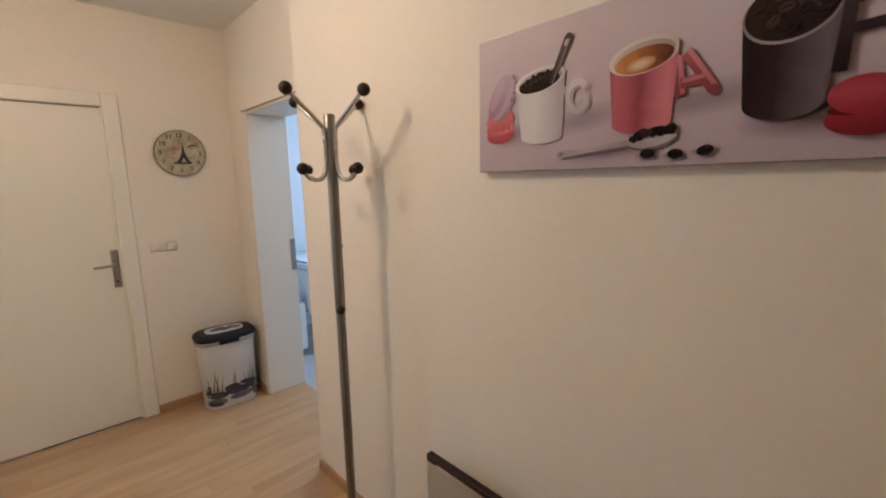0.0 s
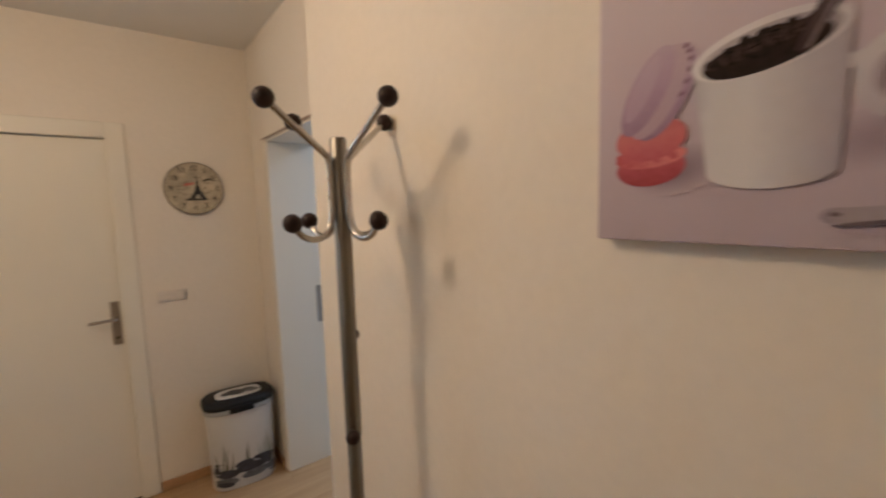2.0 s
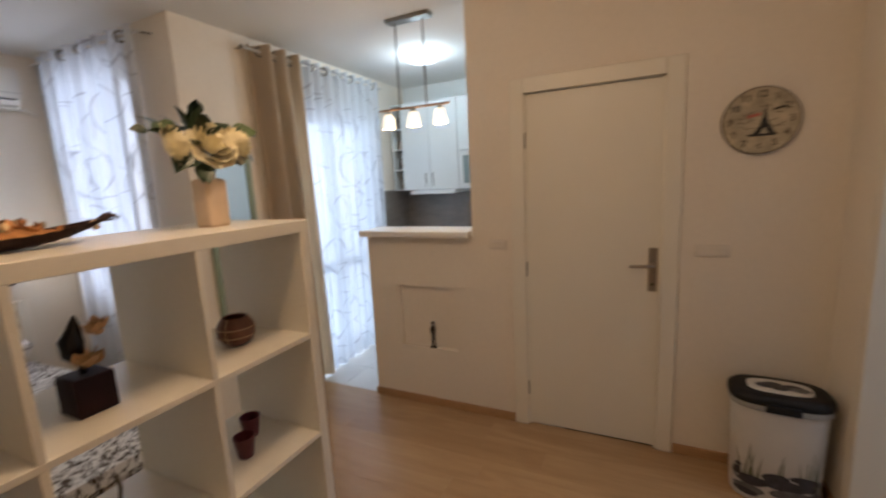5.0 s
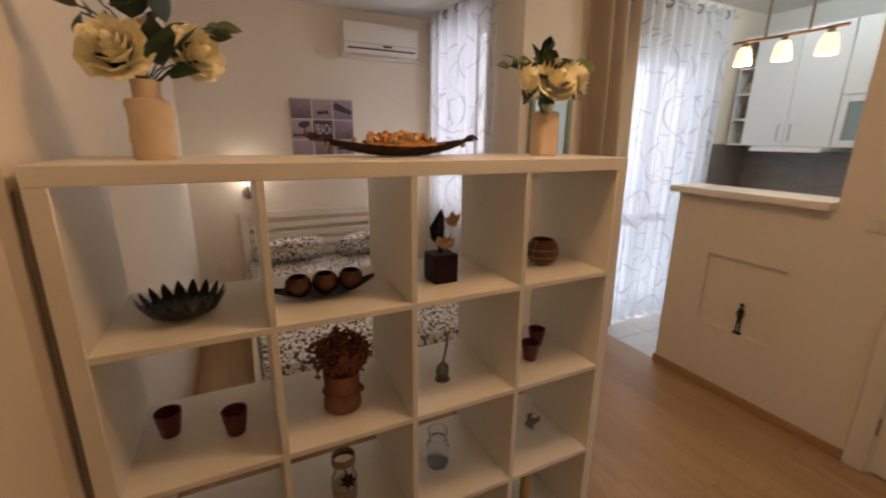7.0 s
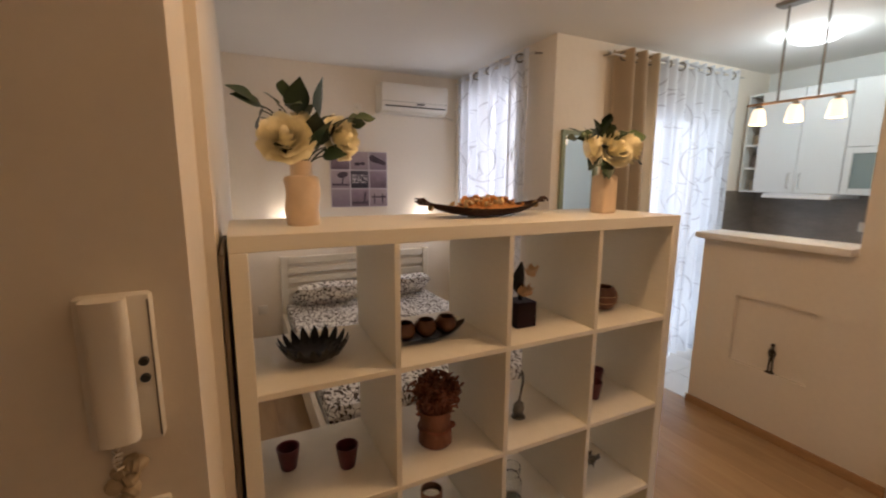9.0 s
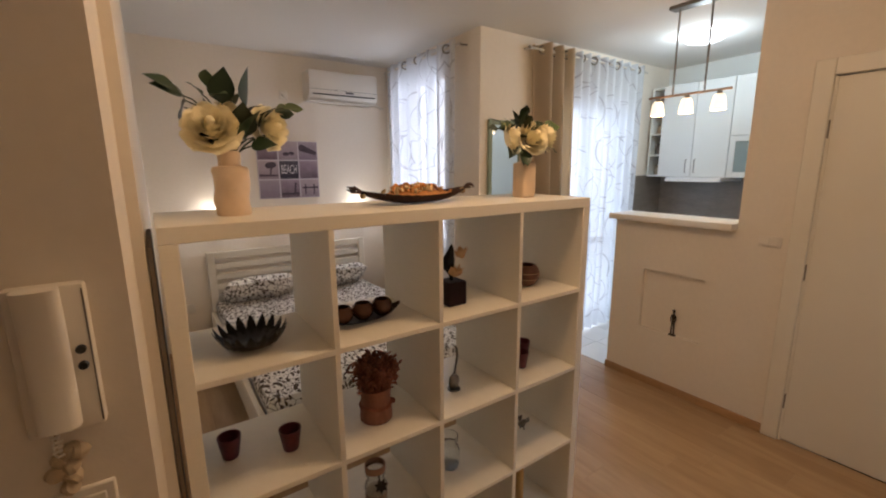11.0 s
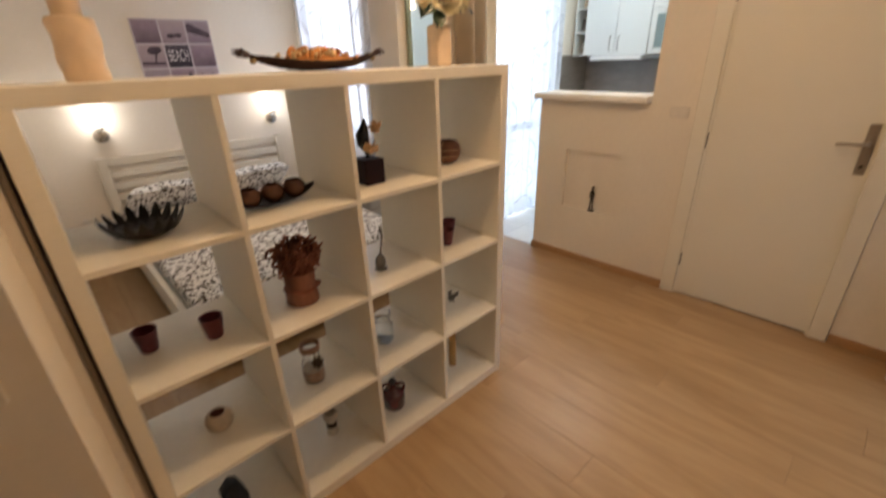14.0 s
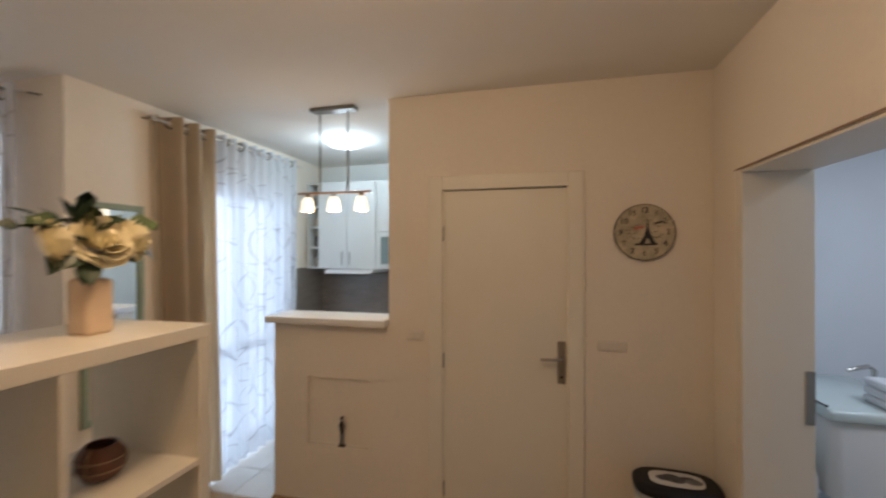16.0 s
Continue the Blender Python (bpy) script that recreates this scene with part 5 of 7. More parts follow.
def boat_bowl():
    c = thing("boat_bowl", pose(0.70, -0.215, TOP, 0, 0, 4), "dark woven boat bowl filled with orange potpourri", "bowl")
    bm = bmesh.new()
    rows = []
    n = 28
    for i in range(n + 1):
        t = i / n * 2 - 1
        w = 0.062 * max(0.0, 1 - abs(t) ** 2.2) ** 0.9 + 0.006
        keel, rim_ = 0.002 + 0.040 * abs(t) ** 2.4, 0.030 + 0.022 * abs(t) ** 2.0
        x = 0.225 * t
        row = []
        for k in range(9):
            s = k / 8 * 2 - 1
            row.append(bm.verts.new((x, w * math.sin(s * math.pi / 2), keel + (rim_ - keel) * abs(s) ** 2.4 + 0.0012 * math.sin(40 * t))))
        rows.append(row)
    for a, b_ in zip(rows, rows[1:]):
        for k in range(8):
            bm.faces.new((a[k], a[k + 1], b_[k + 1], b_[k]))
    bmesh.ops.solidify(bm, geom=bm.faces[:], thickness=0.004)
    m = mat("dark_woven_twig", (0.045, 0.018, 0.012), 0.7, grain=0.4, grain_scale=60, stretch=(6, 1, 1), bump=0.6, bump_scale=150)
    part("hull", bm, m, c)
    rng = random.Random(5)
    for s in (-1, 1):
        tip = thing_part("tip_bunch", c)
        for i in range(8):
            a = (s * 0.215, rng.uniform(-0.005, 0.005), 0.045)
            part("twig", tube([a, (s * (0.238 + rng.uniform(0, 0.01)), rng.uniform(-0.012, 0.012), 0.052 + rng.uniform(-0.006, 0.012)), (s * (0.252 + rng.uniform(0, 0.012)), rng.uniform(-0.014, 0.014), 0.054 + rng.uniform(-0.008, 0.010))], [0.004, 0.0045, 0.002], 6), m, tip)
        part("binding", tube([(s * 0.208, 0.0, 0.036), (s * 0.216, 0, 0.038)], 0.0125, 10), mat("straw_binding", (0.38, 0.26, 0.12), 0.8, grain=0.2), c)
    fill = [mat("orange_potpourri", (0.60, 0.27, 0.085), 0.8, vary=0.3, vary_scale=40, per_object=0.3), mat("straw_potpourri", (0.66, 0.50, 0.28), 0.85, vary=0.25, vary_scale=40, per_object=0.3), mat("brown_potpourri", (0.20, 0.09, 0.04), 0.85, vary=0.3, per_object=0.3)]
    bm = bmesh.new()
    rows = []
    for i in range(17):
        t = i / 16 * 1.7 - 0.85
        w = 0.058 * (1 - abs(t) ** 2.2) ** 0.9
        rows.append([bm.verts.new((0.225 * t, w * s, 0.022 + 0.030 * (1 - t * t) ** 3 * (1 - s * s) ** 0.6 + 0.008 * abs(t))) for s in (-1, -0.7, -0.35, 0, 0.35, 0.7, 1)])
    for a, b_ in zip(rows, rows[1:]):
        for k in range(6):
            bm.faces.new((a[k], a[k + 1], b_[k + 1], b_[k]))
    part("straw_bed", bm, fill[0], c, "straw bed under the potpourri")
    for i in range(16):
        t, y, a, r = rng.gauss(0.0, 0.16), rng.uniform(-0.026, 0.030), rng.uniform(0, 360), rng.uniform(0.011, 0.019)
        ends = rng.uniform(140, 230)
        curl = tube([(r * math.cos(radians(w)), 0.0, r * math.sin(radians(w))) for w in [ends * k / 9 for k in range(10)]], [0.0025, 0.004, 0.005, 0.0055, 0.006, 0.006, 0.0055, 0.005, 0.004, 0.002], 6)
        part("orange_peel", curl, fill[0] if i % 3 else fill[1], c, "curled orange peel").matrix_local = pose(0.225 * t, y, 0.047 + rng.uniform(-0.004, 0.006), rng.uniform(-40, 40), rng.uniform(-30, 30), a)
    for i in range(150):
        t = max(-0.8, min(0.8, rng.gauss(0.02, 0.24)))
        w = 0.052 * (1 - abs(t) ** 2)
        y = rng.uniform(-w, w)
        bm = bmesh.new()
        bmesh.ops.create_icosphere(bm, subdivisions=1, radius=1)
        ob = part("chip", bm, rng.choice((fill[0], fill[0], fill[1], fill[1], fill[1], fill[2])), c)
        ob.matrix_local = pose(0.225 * t, y, 0.024 + 0.032 * (1 - t * t) ** 3 * (1 - (y / 0.058) ** 2) ** 0.6 + 0.008 * abs(t) + rng.uniform(-0.001, 0.010), rng.uniform(0, 360), rng.uniform(0, 360), rng.uniform(0, 360)) @ Matrix.Diagonal((rng.uniform(0.006, 0.016), rng.uniform(0.005, 0.009), rng.uniform(0.0025, 0.005), 1))


boat_bowl()


def spiky_bowl():
    c = thing("spiky_bowl", pose(1.285, -0.165, ROW_A) @ Matrix.Diagonal((0.92, 0.92, 0.70, 1)), "black carved bowl with pointed petal rim", "bowl")
    part("bowl", lathe([(0, 0), (0.035, 0), (0.06, 0.012), (0.080, 0.032), (0.083, 0.036), (0.078, 0.034), (0.055, 0.017), (0, 0.010)], 36), mat("black_lacquer_wood", (0.007, 0.005, 0.006), 0.26, vary=0.3, vary_scale=20, spec=0.35), c)
    m = bpy.data.materials["black_lacquer_wood"]
    for i in range(18):
        a = 2 * math.pi * i / 18
        bm = bmesh.new()
        rows = []
        for k in range(6):
            t = k / 5
            w = 0.0138 * (1 - t ** 2.6) + 0.0022
            d, z = 0.072 + 0.040 * t - 0.006 * t ** 4, 0.024 + 0.062 * t ** 1.25
            rows.append([bm.verts.new((d, -w, z)), bm.verts.new((d + 0.004 * (1 - t), 0, z - 0.004 * (1 - t))), bm.verts.new((d, w, z)), bm.verts.new((d - 0.005 * (1 - t) - 0.001, 0, z + 0.003))])
        for p, q in zip(rows, rows[1:]):
            for k in range(4):
                bm.faces.new((p[k], p[(k + 1) % 4], q[(k + 1) % 4], q[k]))
        bm.faces.new(rows[-1])
        bmesh.ops.recalc_face_normals(bm, faces=bm.faces[:])
        part("petal_tip", bm, m, c).matrix_local = pose(0, 0, 0, 0, 0, math.degrees(a))


spiky_bowl()


def triple_candle_tray():
    c = thing("candle_tray", pose(0.945, -0.165, ROW_A, 0, 0, 3), "dark leaf tray with three round copper candle cups", "candle holder")
    bm = bmesh.new()
    rows = []
    for i in range(21):
        t = i / 20 * 2 - 1
        w = 0.048 * max(0, 1 - abs(t) ** 2.6) + 0.002
        rows.append([bm.verts.new((0.142 * t, w * s, 0.003 + 0.012 * abs(s) ** 2 + 0.028 * abs(t) ** 3)) for s in (-1, -0.5, 0, 0.5, 1)])
    for a, b_ in zip(rows, rows[1:]):
        for k in range(4):
            bm.faces.new((a[k], a[k + 1], b_[k + 1], b_[k]))
    bmesh.ops.solidify(bm, geom=bm.faces[:], thickness=0.004)
    part("tray", bm, M_DARKBROWN, c)
    for x in (-0.072, 0.0, 0.072):
        bm = lathe([(0, 0.008), (0.016, 0.008), (0.031, 0.022), (0.036, 0.038), (0.033, 0.054), (0.024, 0.064), (0.021, 0.062), (0.028, 0.050), (0.030, 0.038), (0, 0.028)], 28)
        part("candle_cup", bm, M_COPPER, c, "glossy copper brown cup").location = (x, 0, 0)


triple_candle_tray()


def totem():
    c = thing("wood_sculpture", pose(0.597, -0.15, ROW_A), "dark wood sculpture with dried flowers on a cube", "ornament")
    cube = mat("dark_purple_brown_cube", (0.016, 0.004, 0.006), 0.55, vary=0.25, vary_scale=20, spec=0.2)
    part("cube", box(-0.040, 0.040, -0.040, 0.040, 0, 0.088, 0.003), cube, c)
    tan = mat("tan_dried_petal", (0.62, 0.40, 0.21), 0.75, vary=0.2, vary_scale=30)
    rng = random.Random(3)
    for base, size, dx in ((0.106, 0.052, 0.0), (0.172, 0.044, -0.030)):
        fl = thing_part("dried_flower", c)
        for i in range(9):
            ob = part("petal", leaf_mesh(size, size * 0.8, -0.2), tan, fl, smooth=80)
            ob.matrix_local = pose(dx, 0.020, base, rng.uniform(15, 65), rng.uniform(-20, 20), 40 * i)
        part("heart", ball(dx, 0.020, base + 0.008, 0.013, 12, sz=0.8), tan, fl)
    blk = bpy.data.materials["black_lacquer_wood"]
    part("stem", tube([(0, 0, 0.07), (0.002, 0, 0.10), (0.006, -0.004, 0.125)], [0.008, 0.006, 0.010], 10), blk, c)
    part("seed_pod", tube([(0.006, -0.004, 0.115), (0.012, -0.004, 0.135), (0.012, -0.004, 0.165), (0.006, -0.002, 0.185), (0.002, 0, 0.205), (0.0, 0, 0.222)], [0.008, 0.021, 0.024, 0.016, 0.010, 0.002], 14), blk, c, "black pointed seed pod")


totem()


def woven_ball():
    c = thing("carved_ball", pose(0.195, -0.165, ROW_A), "brown carved coconut ball cup with pale bands", "ornament")
    m = mat("coconut_shell", (0.125, 0.048, 0.028), 0.45, vary=0.4, vary_scale=25, bump=0.4, bump_scale=120)
    prof = [(0.0, 0.0), (0.022, 0.0), (0.040, 0.010), (0.052, 0.030), (0.055, 0.050), (0.050, 0.072), (0.036, 0.090), (0.031, 0.088), (0.046, 0.068), (0.050, 0.050), (0.046, 0.030), (0, 0.012)]
    part("shell", lathe(prof, 32), m, c)
    pale = mat("pale_carved_band", (0.42, 0.28, 0.16), 0.6, vary=0.2)
    for z, r in ((0.032, 0.0535), (0.058, 0.0548)):
        part("band", tube([(r * math.cos(a), r * math.sin(a), z) for a in [2 * math.pi * i / 32 for i in range(33)]], 0.0016, 6, caps=False), pale, c)
    for k in range(3):
        a = radians(120 * k + 20)
        part("rib", tube([(math.cos(a) * r * 1.01, math.sin(a) * r * 1.01, z) for r, z in prof[2:7]], 0.0016, 6), pale, c)


woven_ball()


def maroon_cup():
    c = thing("tealight_cup", pose(0, 0, 0), "small maroon ribbed glass cup", "cup", "maroon cups on the shelf")
    bm = lathe([(0, 0), (0.021, 0), (0.023, 0.004), (0.032, 0.065), (0.0325, 0.069), (0.030, 0.068), (0.0222, 0.008), (0, 0.007)], 36)
    for v in bm.verts:
        d = math.hypot(v.co.x, v.co.y)
        if d > 0.024:
            k = 1 + 0.02 * math.cos(18 * math.atan2(v.co.y, v.co.x))
            v.co.x, v.co.y = v.co.x * k, v.co.y * k
    part("glass", bm, M_MAROON, c)
    part("candle", lathe([(0, 0.007), (0.0215, 0.0078), (0.0238, 0.026), (0, 0.026)], 20), mat("dark_red_wax", (0.09, 0.015, 0.016), 0.5, vary=0.1), c)
    return c


cup = maroon_cup()
cup.matrix_world = pose(1.365, -0.215, ROW_B)
for x, y in ((1.206, -0.150), (0.150, -0.215), (0.240, -0.135)):
    copy_thing(cup, pose(x, y, ROW_B, 0, 0, 70 * x))


def dried_pot():
    rng = random.Random(11)
    c = thing("dried_flower_pot", pose(0.918, -0.150, ROW_B) @ Matrix.Diagonal((1.12, 1.12, 1.04, 1)), "brown pot tied with a band holding dried red flowers", "plant pot")
    clay = mat("red_brown_bark_pot", (0.26, 0.105, 0.062), 0.75, vary=0.3, vary_scale=16, grain=0.2, grain_scale=50, stretch=(1, 1, 0.3), bump=0.5, bump_scale=70)
    part("pot", lathe([(0, 0), (0.046, 0), (0.049, 0.004), (0.047, 0.045), (0.044, 0.060), (0.047, 0.110), (0.044, 0.112), (0.040, 0.09), (0, 0.085)], 28), clay, c)
    part("band", tube([(0.047 * math.cos(a), 0.047 * math.sin(a), 0.054 + 0.003 * math.sin(3 * a)) for a in [2 * math.pi * i / 28 for i in range(29)]], 0.005, 7, caps=False), M_DRIED, c, "twisted straw band")
    part("knot", ball(-0.045, 0.022, 0.056, 0.010, 10), M_DRIED, c)
    for i in range(130):
        a, r = rng.uniform(0, 2 * math.pi), 0.060 * math.sqrt(rng.random())
        x, y = r * math.cos(a), r * math.sin(a)
        z = 0.175 + 0.035 * (1 - (r / 0.06) ** 2) + rng.uniform(-0.035, 0.02)
        st = tube([(x * 0.5, y * 0.5, 0.09), (x * 0.85, y * 0.85, z - 0.03), (x * rng.uniform(1.0, 1.25), y * rng.uniform(1.0, 1.25), z)], [0.0016, 0.0018, 0.001], 5)
        for k in range(4):
            b_ = bmesh.new()
            bmesh.ops.create_icosphere(b_, subdivisions=1, radius=1)
            merge(st, b_, pose(x * 1.1 + rng.uniform(-0.010, 0.010), y * 1.1 + rng.uniform(-0.010, 0.010), z + rng.uniform(-0.03, 0.006), rng.uniform(0, 360), rng.uniform(0, 360)) @ Matrix.Diagonal((0.011, 0.005, 0.0035, 1)))
        part("dried_sprig", st, M_DRIED, c, smooth=60)


dried_pot()

M_PEWTER = mat("tarnished_pewter", (0.19, 0.17, 0.14), 0.35, 0.85, vary=0.3, vary_scale=25)
c = thing("ladle", pose(0.575, -0.15, ROW_B), "tarnished metal spoon figure standing on the shelf", "ornament")
part("handle", tube([(0.012, 0, 0.05), (0.006, 0, 0.08), (-0.004, 0, 0.13), (0.0, 0, 0.165), (0.006, 0, 0.178)], [0.006, 0.0035, 0.0045, 0.005, 0.002], 10), M_PEWTER, c)
part("bowl", loft([[(0.012 + p[0] * k, p[1] * k * 0.6, z) for p in oval_ring(0.024, 0.024, 0, 20, 2)] for k, z in ((0.55, 0.0), (0.8, 0.008), (1.0, 0.03), (0.85, 0.05), (0.3, 0.062))]), M_PEWTER, c)
part("foot", lathe([(0, 0), (0.026, 0), (0.024, 0.004), (0, 0.007)], 20), M_PEWTER, c).location = (0.012, 0, 0)

c = thing("round_candle_pot", pose(1.262, -0.175, ROW_C), "beige round candle pot with dark opening", "candle holder")
part("pot", lathe([(0, 0), (0.022, 0), (0.038, 0.014), (0.043, 0.034), (0.038, 0.055), (0.024, 0.066), (0.021, 0.064), (0.032, 0.052), (0.036, 0.034), (0, 0.020)], 28), mat("beige_crackled_ceramic", (0.56, 0.45, 0.32), 0.4, vary=0.2, vary_scale=30), c)
part("wax", lathe([(0, 0.030), (0.0345, 0.030), (0.031, 0.052), (0, 0.053)], 20), mat("dark_red_candle_wax", (0.15, 0.035, 0.025), 0.5, vary=0.1), c)


def jar(m, label, tall, deco):
    c = thing("glass_jar", m, label, "jar", "glass jars on the shelf")
    prof = [(0, 0), (0.036, 0), (0.040, 0.006), (0.040, 0.070), (0.030, 0.088), (0.028, 0.094), (0.034, 0.106), (0.034, 0.125), (0.032, 0.125), (0.032, 0.107), (0.0255, 0.094), (0.0275, 0.087), (0.0375, 0.069), (0.0375, 0.008), (0, 0.006)]
    glass = part("glass", lathe([(r, z * tall) for r, z in prof], 28), M_CLEAR, c)
    if deco:
        part("filling", lathe([(0, 0.009), (0.0365, 0.010), (0.0365, 0.053), (0, 0.0525)], 24), mat("tan_sand_filling", (0.52, 0.31, 0.20), 0.9, vary=0.3, vary_scale=40), c, "tan filling")
        part("pale_layer", lathe([(0, 0.053), (0.0362, 0.0535), (0.0362, 0.062), (0.02, 0.066), (0, 0.064)], 24), mat("pale_sand_layer", (0.62, 0.54, 0.44), 0.9, vary=0.25, vary_scale=60), c, "pale sand layer")
        part("ribbon", lathe([(0.0335, 0.118 * tall), (0.037, 0.12 * tall), (0.037, 0.14 * tall), (0.0335, 0.142 * tall)], 24), mat("brown_paper_ribbon", (0.34, 0.19, 0.12), 0.8, vary=0.3), c)
        tag = thing_part("dried_flower", c)
        for i in range(7):
            ob = part("petal", leaf_mesh(0.026, 0.016, 0.1), M_DARKBROWN, tag, smooth=80)
            ob.matrix_local = pose(-0.004, 0.038, 0.082 * tall, 0, 0, -22) @ pose(0, 0, 0, -65, 0, 0) @ pose(0, 0, 0, 0, 0, 360 / 7 * i)
        part("stem", tube([(-0.004, 0.037, 0.082 * tall), (-0.002, 0.032, 0.098 * tall), (0.004, 0.036, 0.122 * tall)], 0.003, 6), M_DARKBROWN, tag)
    return c


jar(pose(0.924, -0.165, ROW_C), "waisted glass jar with tan filling and brown flower", 1.15, True)
jar(pose(0.590, -0.175, ROW_C), "empty clear glass jar with a narrow neck", 1.1, False)

c = thing("bird_figurine", pose(0.168, -0.182, ROW_C, 0, 0, 25) @ Matrix.Diagonal((1.2, 1.2, 1.2, 1)), "small dark metal bird figurine", "figurine")
part("body", tube([(-0.036, 0, 0.016), (-0.018, 0, 0.020), (0, 0, 0.022), (0.016, 0, 0.026), (0.026, 0, 0.036), (0.034, 0, 0.038), (0.044, 0, 0.036)], [0.002, 0.008, 0.013, 0.012, 0.008, 0.007, 0.001], 12), M_PEWTER, c)
for s in (-1, 1):
    part("wing", tube([(0.008, s * 0.010, 0.028), (-0.012, s * 0.016, 0.034), (-0.030, s * 0.014, 0.036)], [0.003, 0.008, 0.001], 8), M_PEWTER, c)
    part("leg", tube([(0.004, s * 0.006, 0.012), (0.006, s * 0.008, 0.0)], 0.002, 6), M_PEWTER, c)

bm = bmesh.new()
pts = [(-0.030, 0.0), (0.034, 0.0), (0.040, 0.072), (0.006, 0.104), (-0.018, 0.090), (-0.034, 0.040)]
front = [bm.verts.new((x, 0.026, z)) for x, z in pts]
backs = [bm.verts.new((x * 0.9, -0.026, z * 0.94)) for x, z in pts]
bm.faces.new(front)
bm.faces.new(backs[::-1])
for i in range(6):
    bm.faces.new((front[(i + 1) % 6], front[i], backs[i], backs[(i + 1) % 6]))
bmesh.ops.recalc_face_normals(bm, faces=bm.faces[:])
bmesh.ops.bevel(bm, geom=bm.edges[:], offset=0.003, segments=1, affect="EDGES")
solid("slate_stone", bm, mat("blue_black_slate", (0.028, 0.034, 0.042), 0.55, vary=0.3, vary_scale=20, bump=0.5, bump_scale=60), pose(1.287, -0.175, ROW_D) @ Matrix.Diagonal((1.15, 1.15, 1.2, 1)), "angular blue-black slate stone on the shelf", "stone")

c = thing("small_goblet", pose(0.872, -0.215, ROW_D), "small pale goblet with a dark band", "cup")
part("goblet", lathe([(0, 0), (0.025, 0), (0.025, 0.004), (0.021, 0.022), (0.0175, 0.042), (0.019, 0.062), (0.029, 0.080), (0.031, 0.098), (0.026, 0.112), (0.023, 0.111), (0.027, 0.097), (0.024, 0.082), (0, 0.066)], 24), mat("pale_stoneware", (0.55, 0.48, 0.38), 0.5, vary=0.15, vary_scale=25), c)
part("dark_band", lathe([(0.0180, 0.036), (0.0225, 0.039), (0.0225, 0.058), (0.0180, 0.061)], 24), M_DARKBROWN, c)

c = thing("jug", pose(0.588, -0.150, ROW_D, 0, 0, -34) @ Matrix.Diagonal((1.1, 1.1, 1.05, 1)), "dark red ceramic jug with a stopper", "jug")
m_jug = mat("dark_red_glaze", (0.075, 0.010, 0.009), 0.25, vary=0.3, vary_scale=20, coat=0.4)
part("body", lathe([(0, 0), (0.040, 0), (0.044, 0.006), (0.046, 0.05), (0.045, 0.072), (0.038, 0.082), (0.018, 0.090), (0.013, 0.098), (0.013, 0.116), (0.019, 0.122), (0, 0.122)], 28), m_jug, c)
part("stopper", lathe([(0, 0.120), (0.013, 0.122), (0.016, 0.132), (0.010, 0.142), (0, 0.145)], 18), M_BLACK, c)
part("handle", tube(arc((-0.014, 0, 0.116), (-0.040, 0, 0.076), (-0.058, 0, 0.128), 8), 0.006, 8), m_jug, c)
part("handle", tube(arc((0.014, 0, 0.116), (0.040, 0, 0.076), (0.058, 0, 0.128), 8), 0.006, 8), m_jug, c)

c = thing("bamboo_tube", pose(0.198, -0.160, ROW_D), "upright yellow bamboo tube", "ornament")
part("tube", lathe([(0, 0), (0.019, 0), (0.019, 0.07), (0.0205, 0.073), (0.019, 0.077), (0.0185, 0.16), (0.0195, 0.19), (0.016, 0.19), (0.015, 0.02), (0, 0.02)], 20), mat("yellow_bamboo", (0.50, 0.30, 0.10), 0.5, vary=0.15, vary_scale=14, grain=0.1, grain_scale=60, stretch=(1, 1, 0.1)), c)

# ---- curtains ----


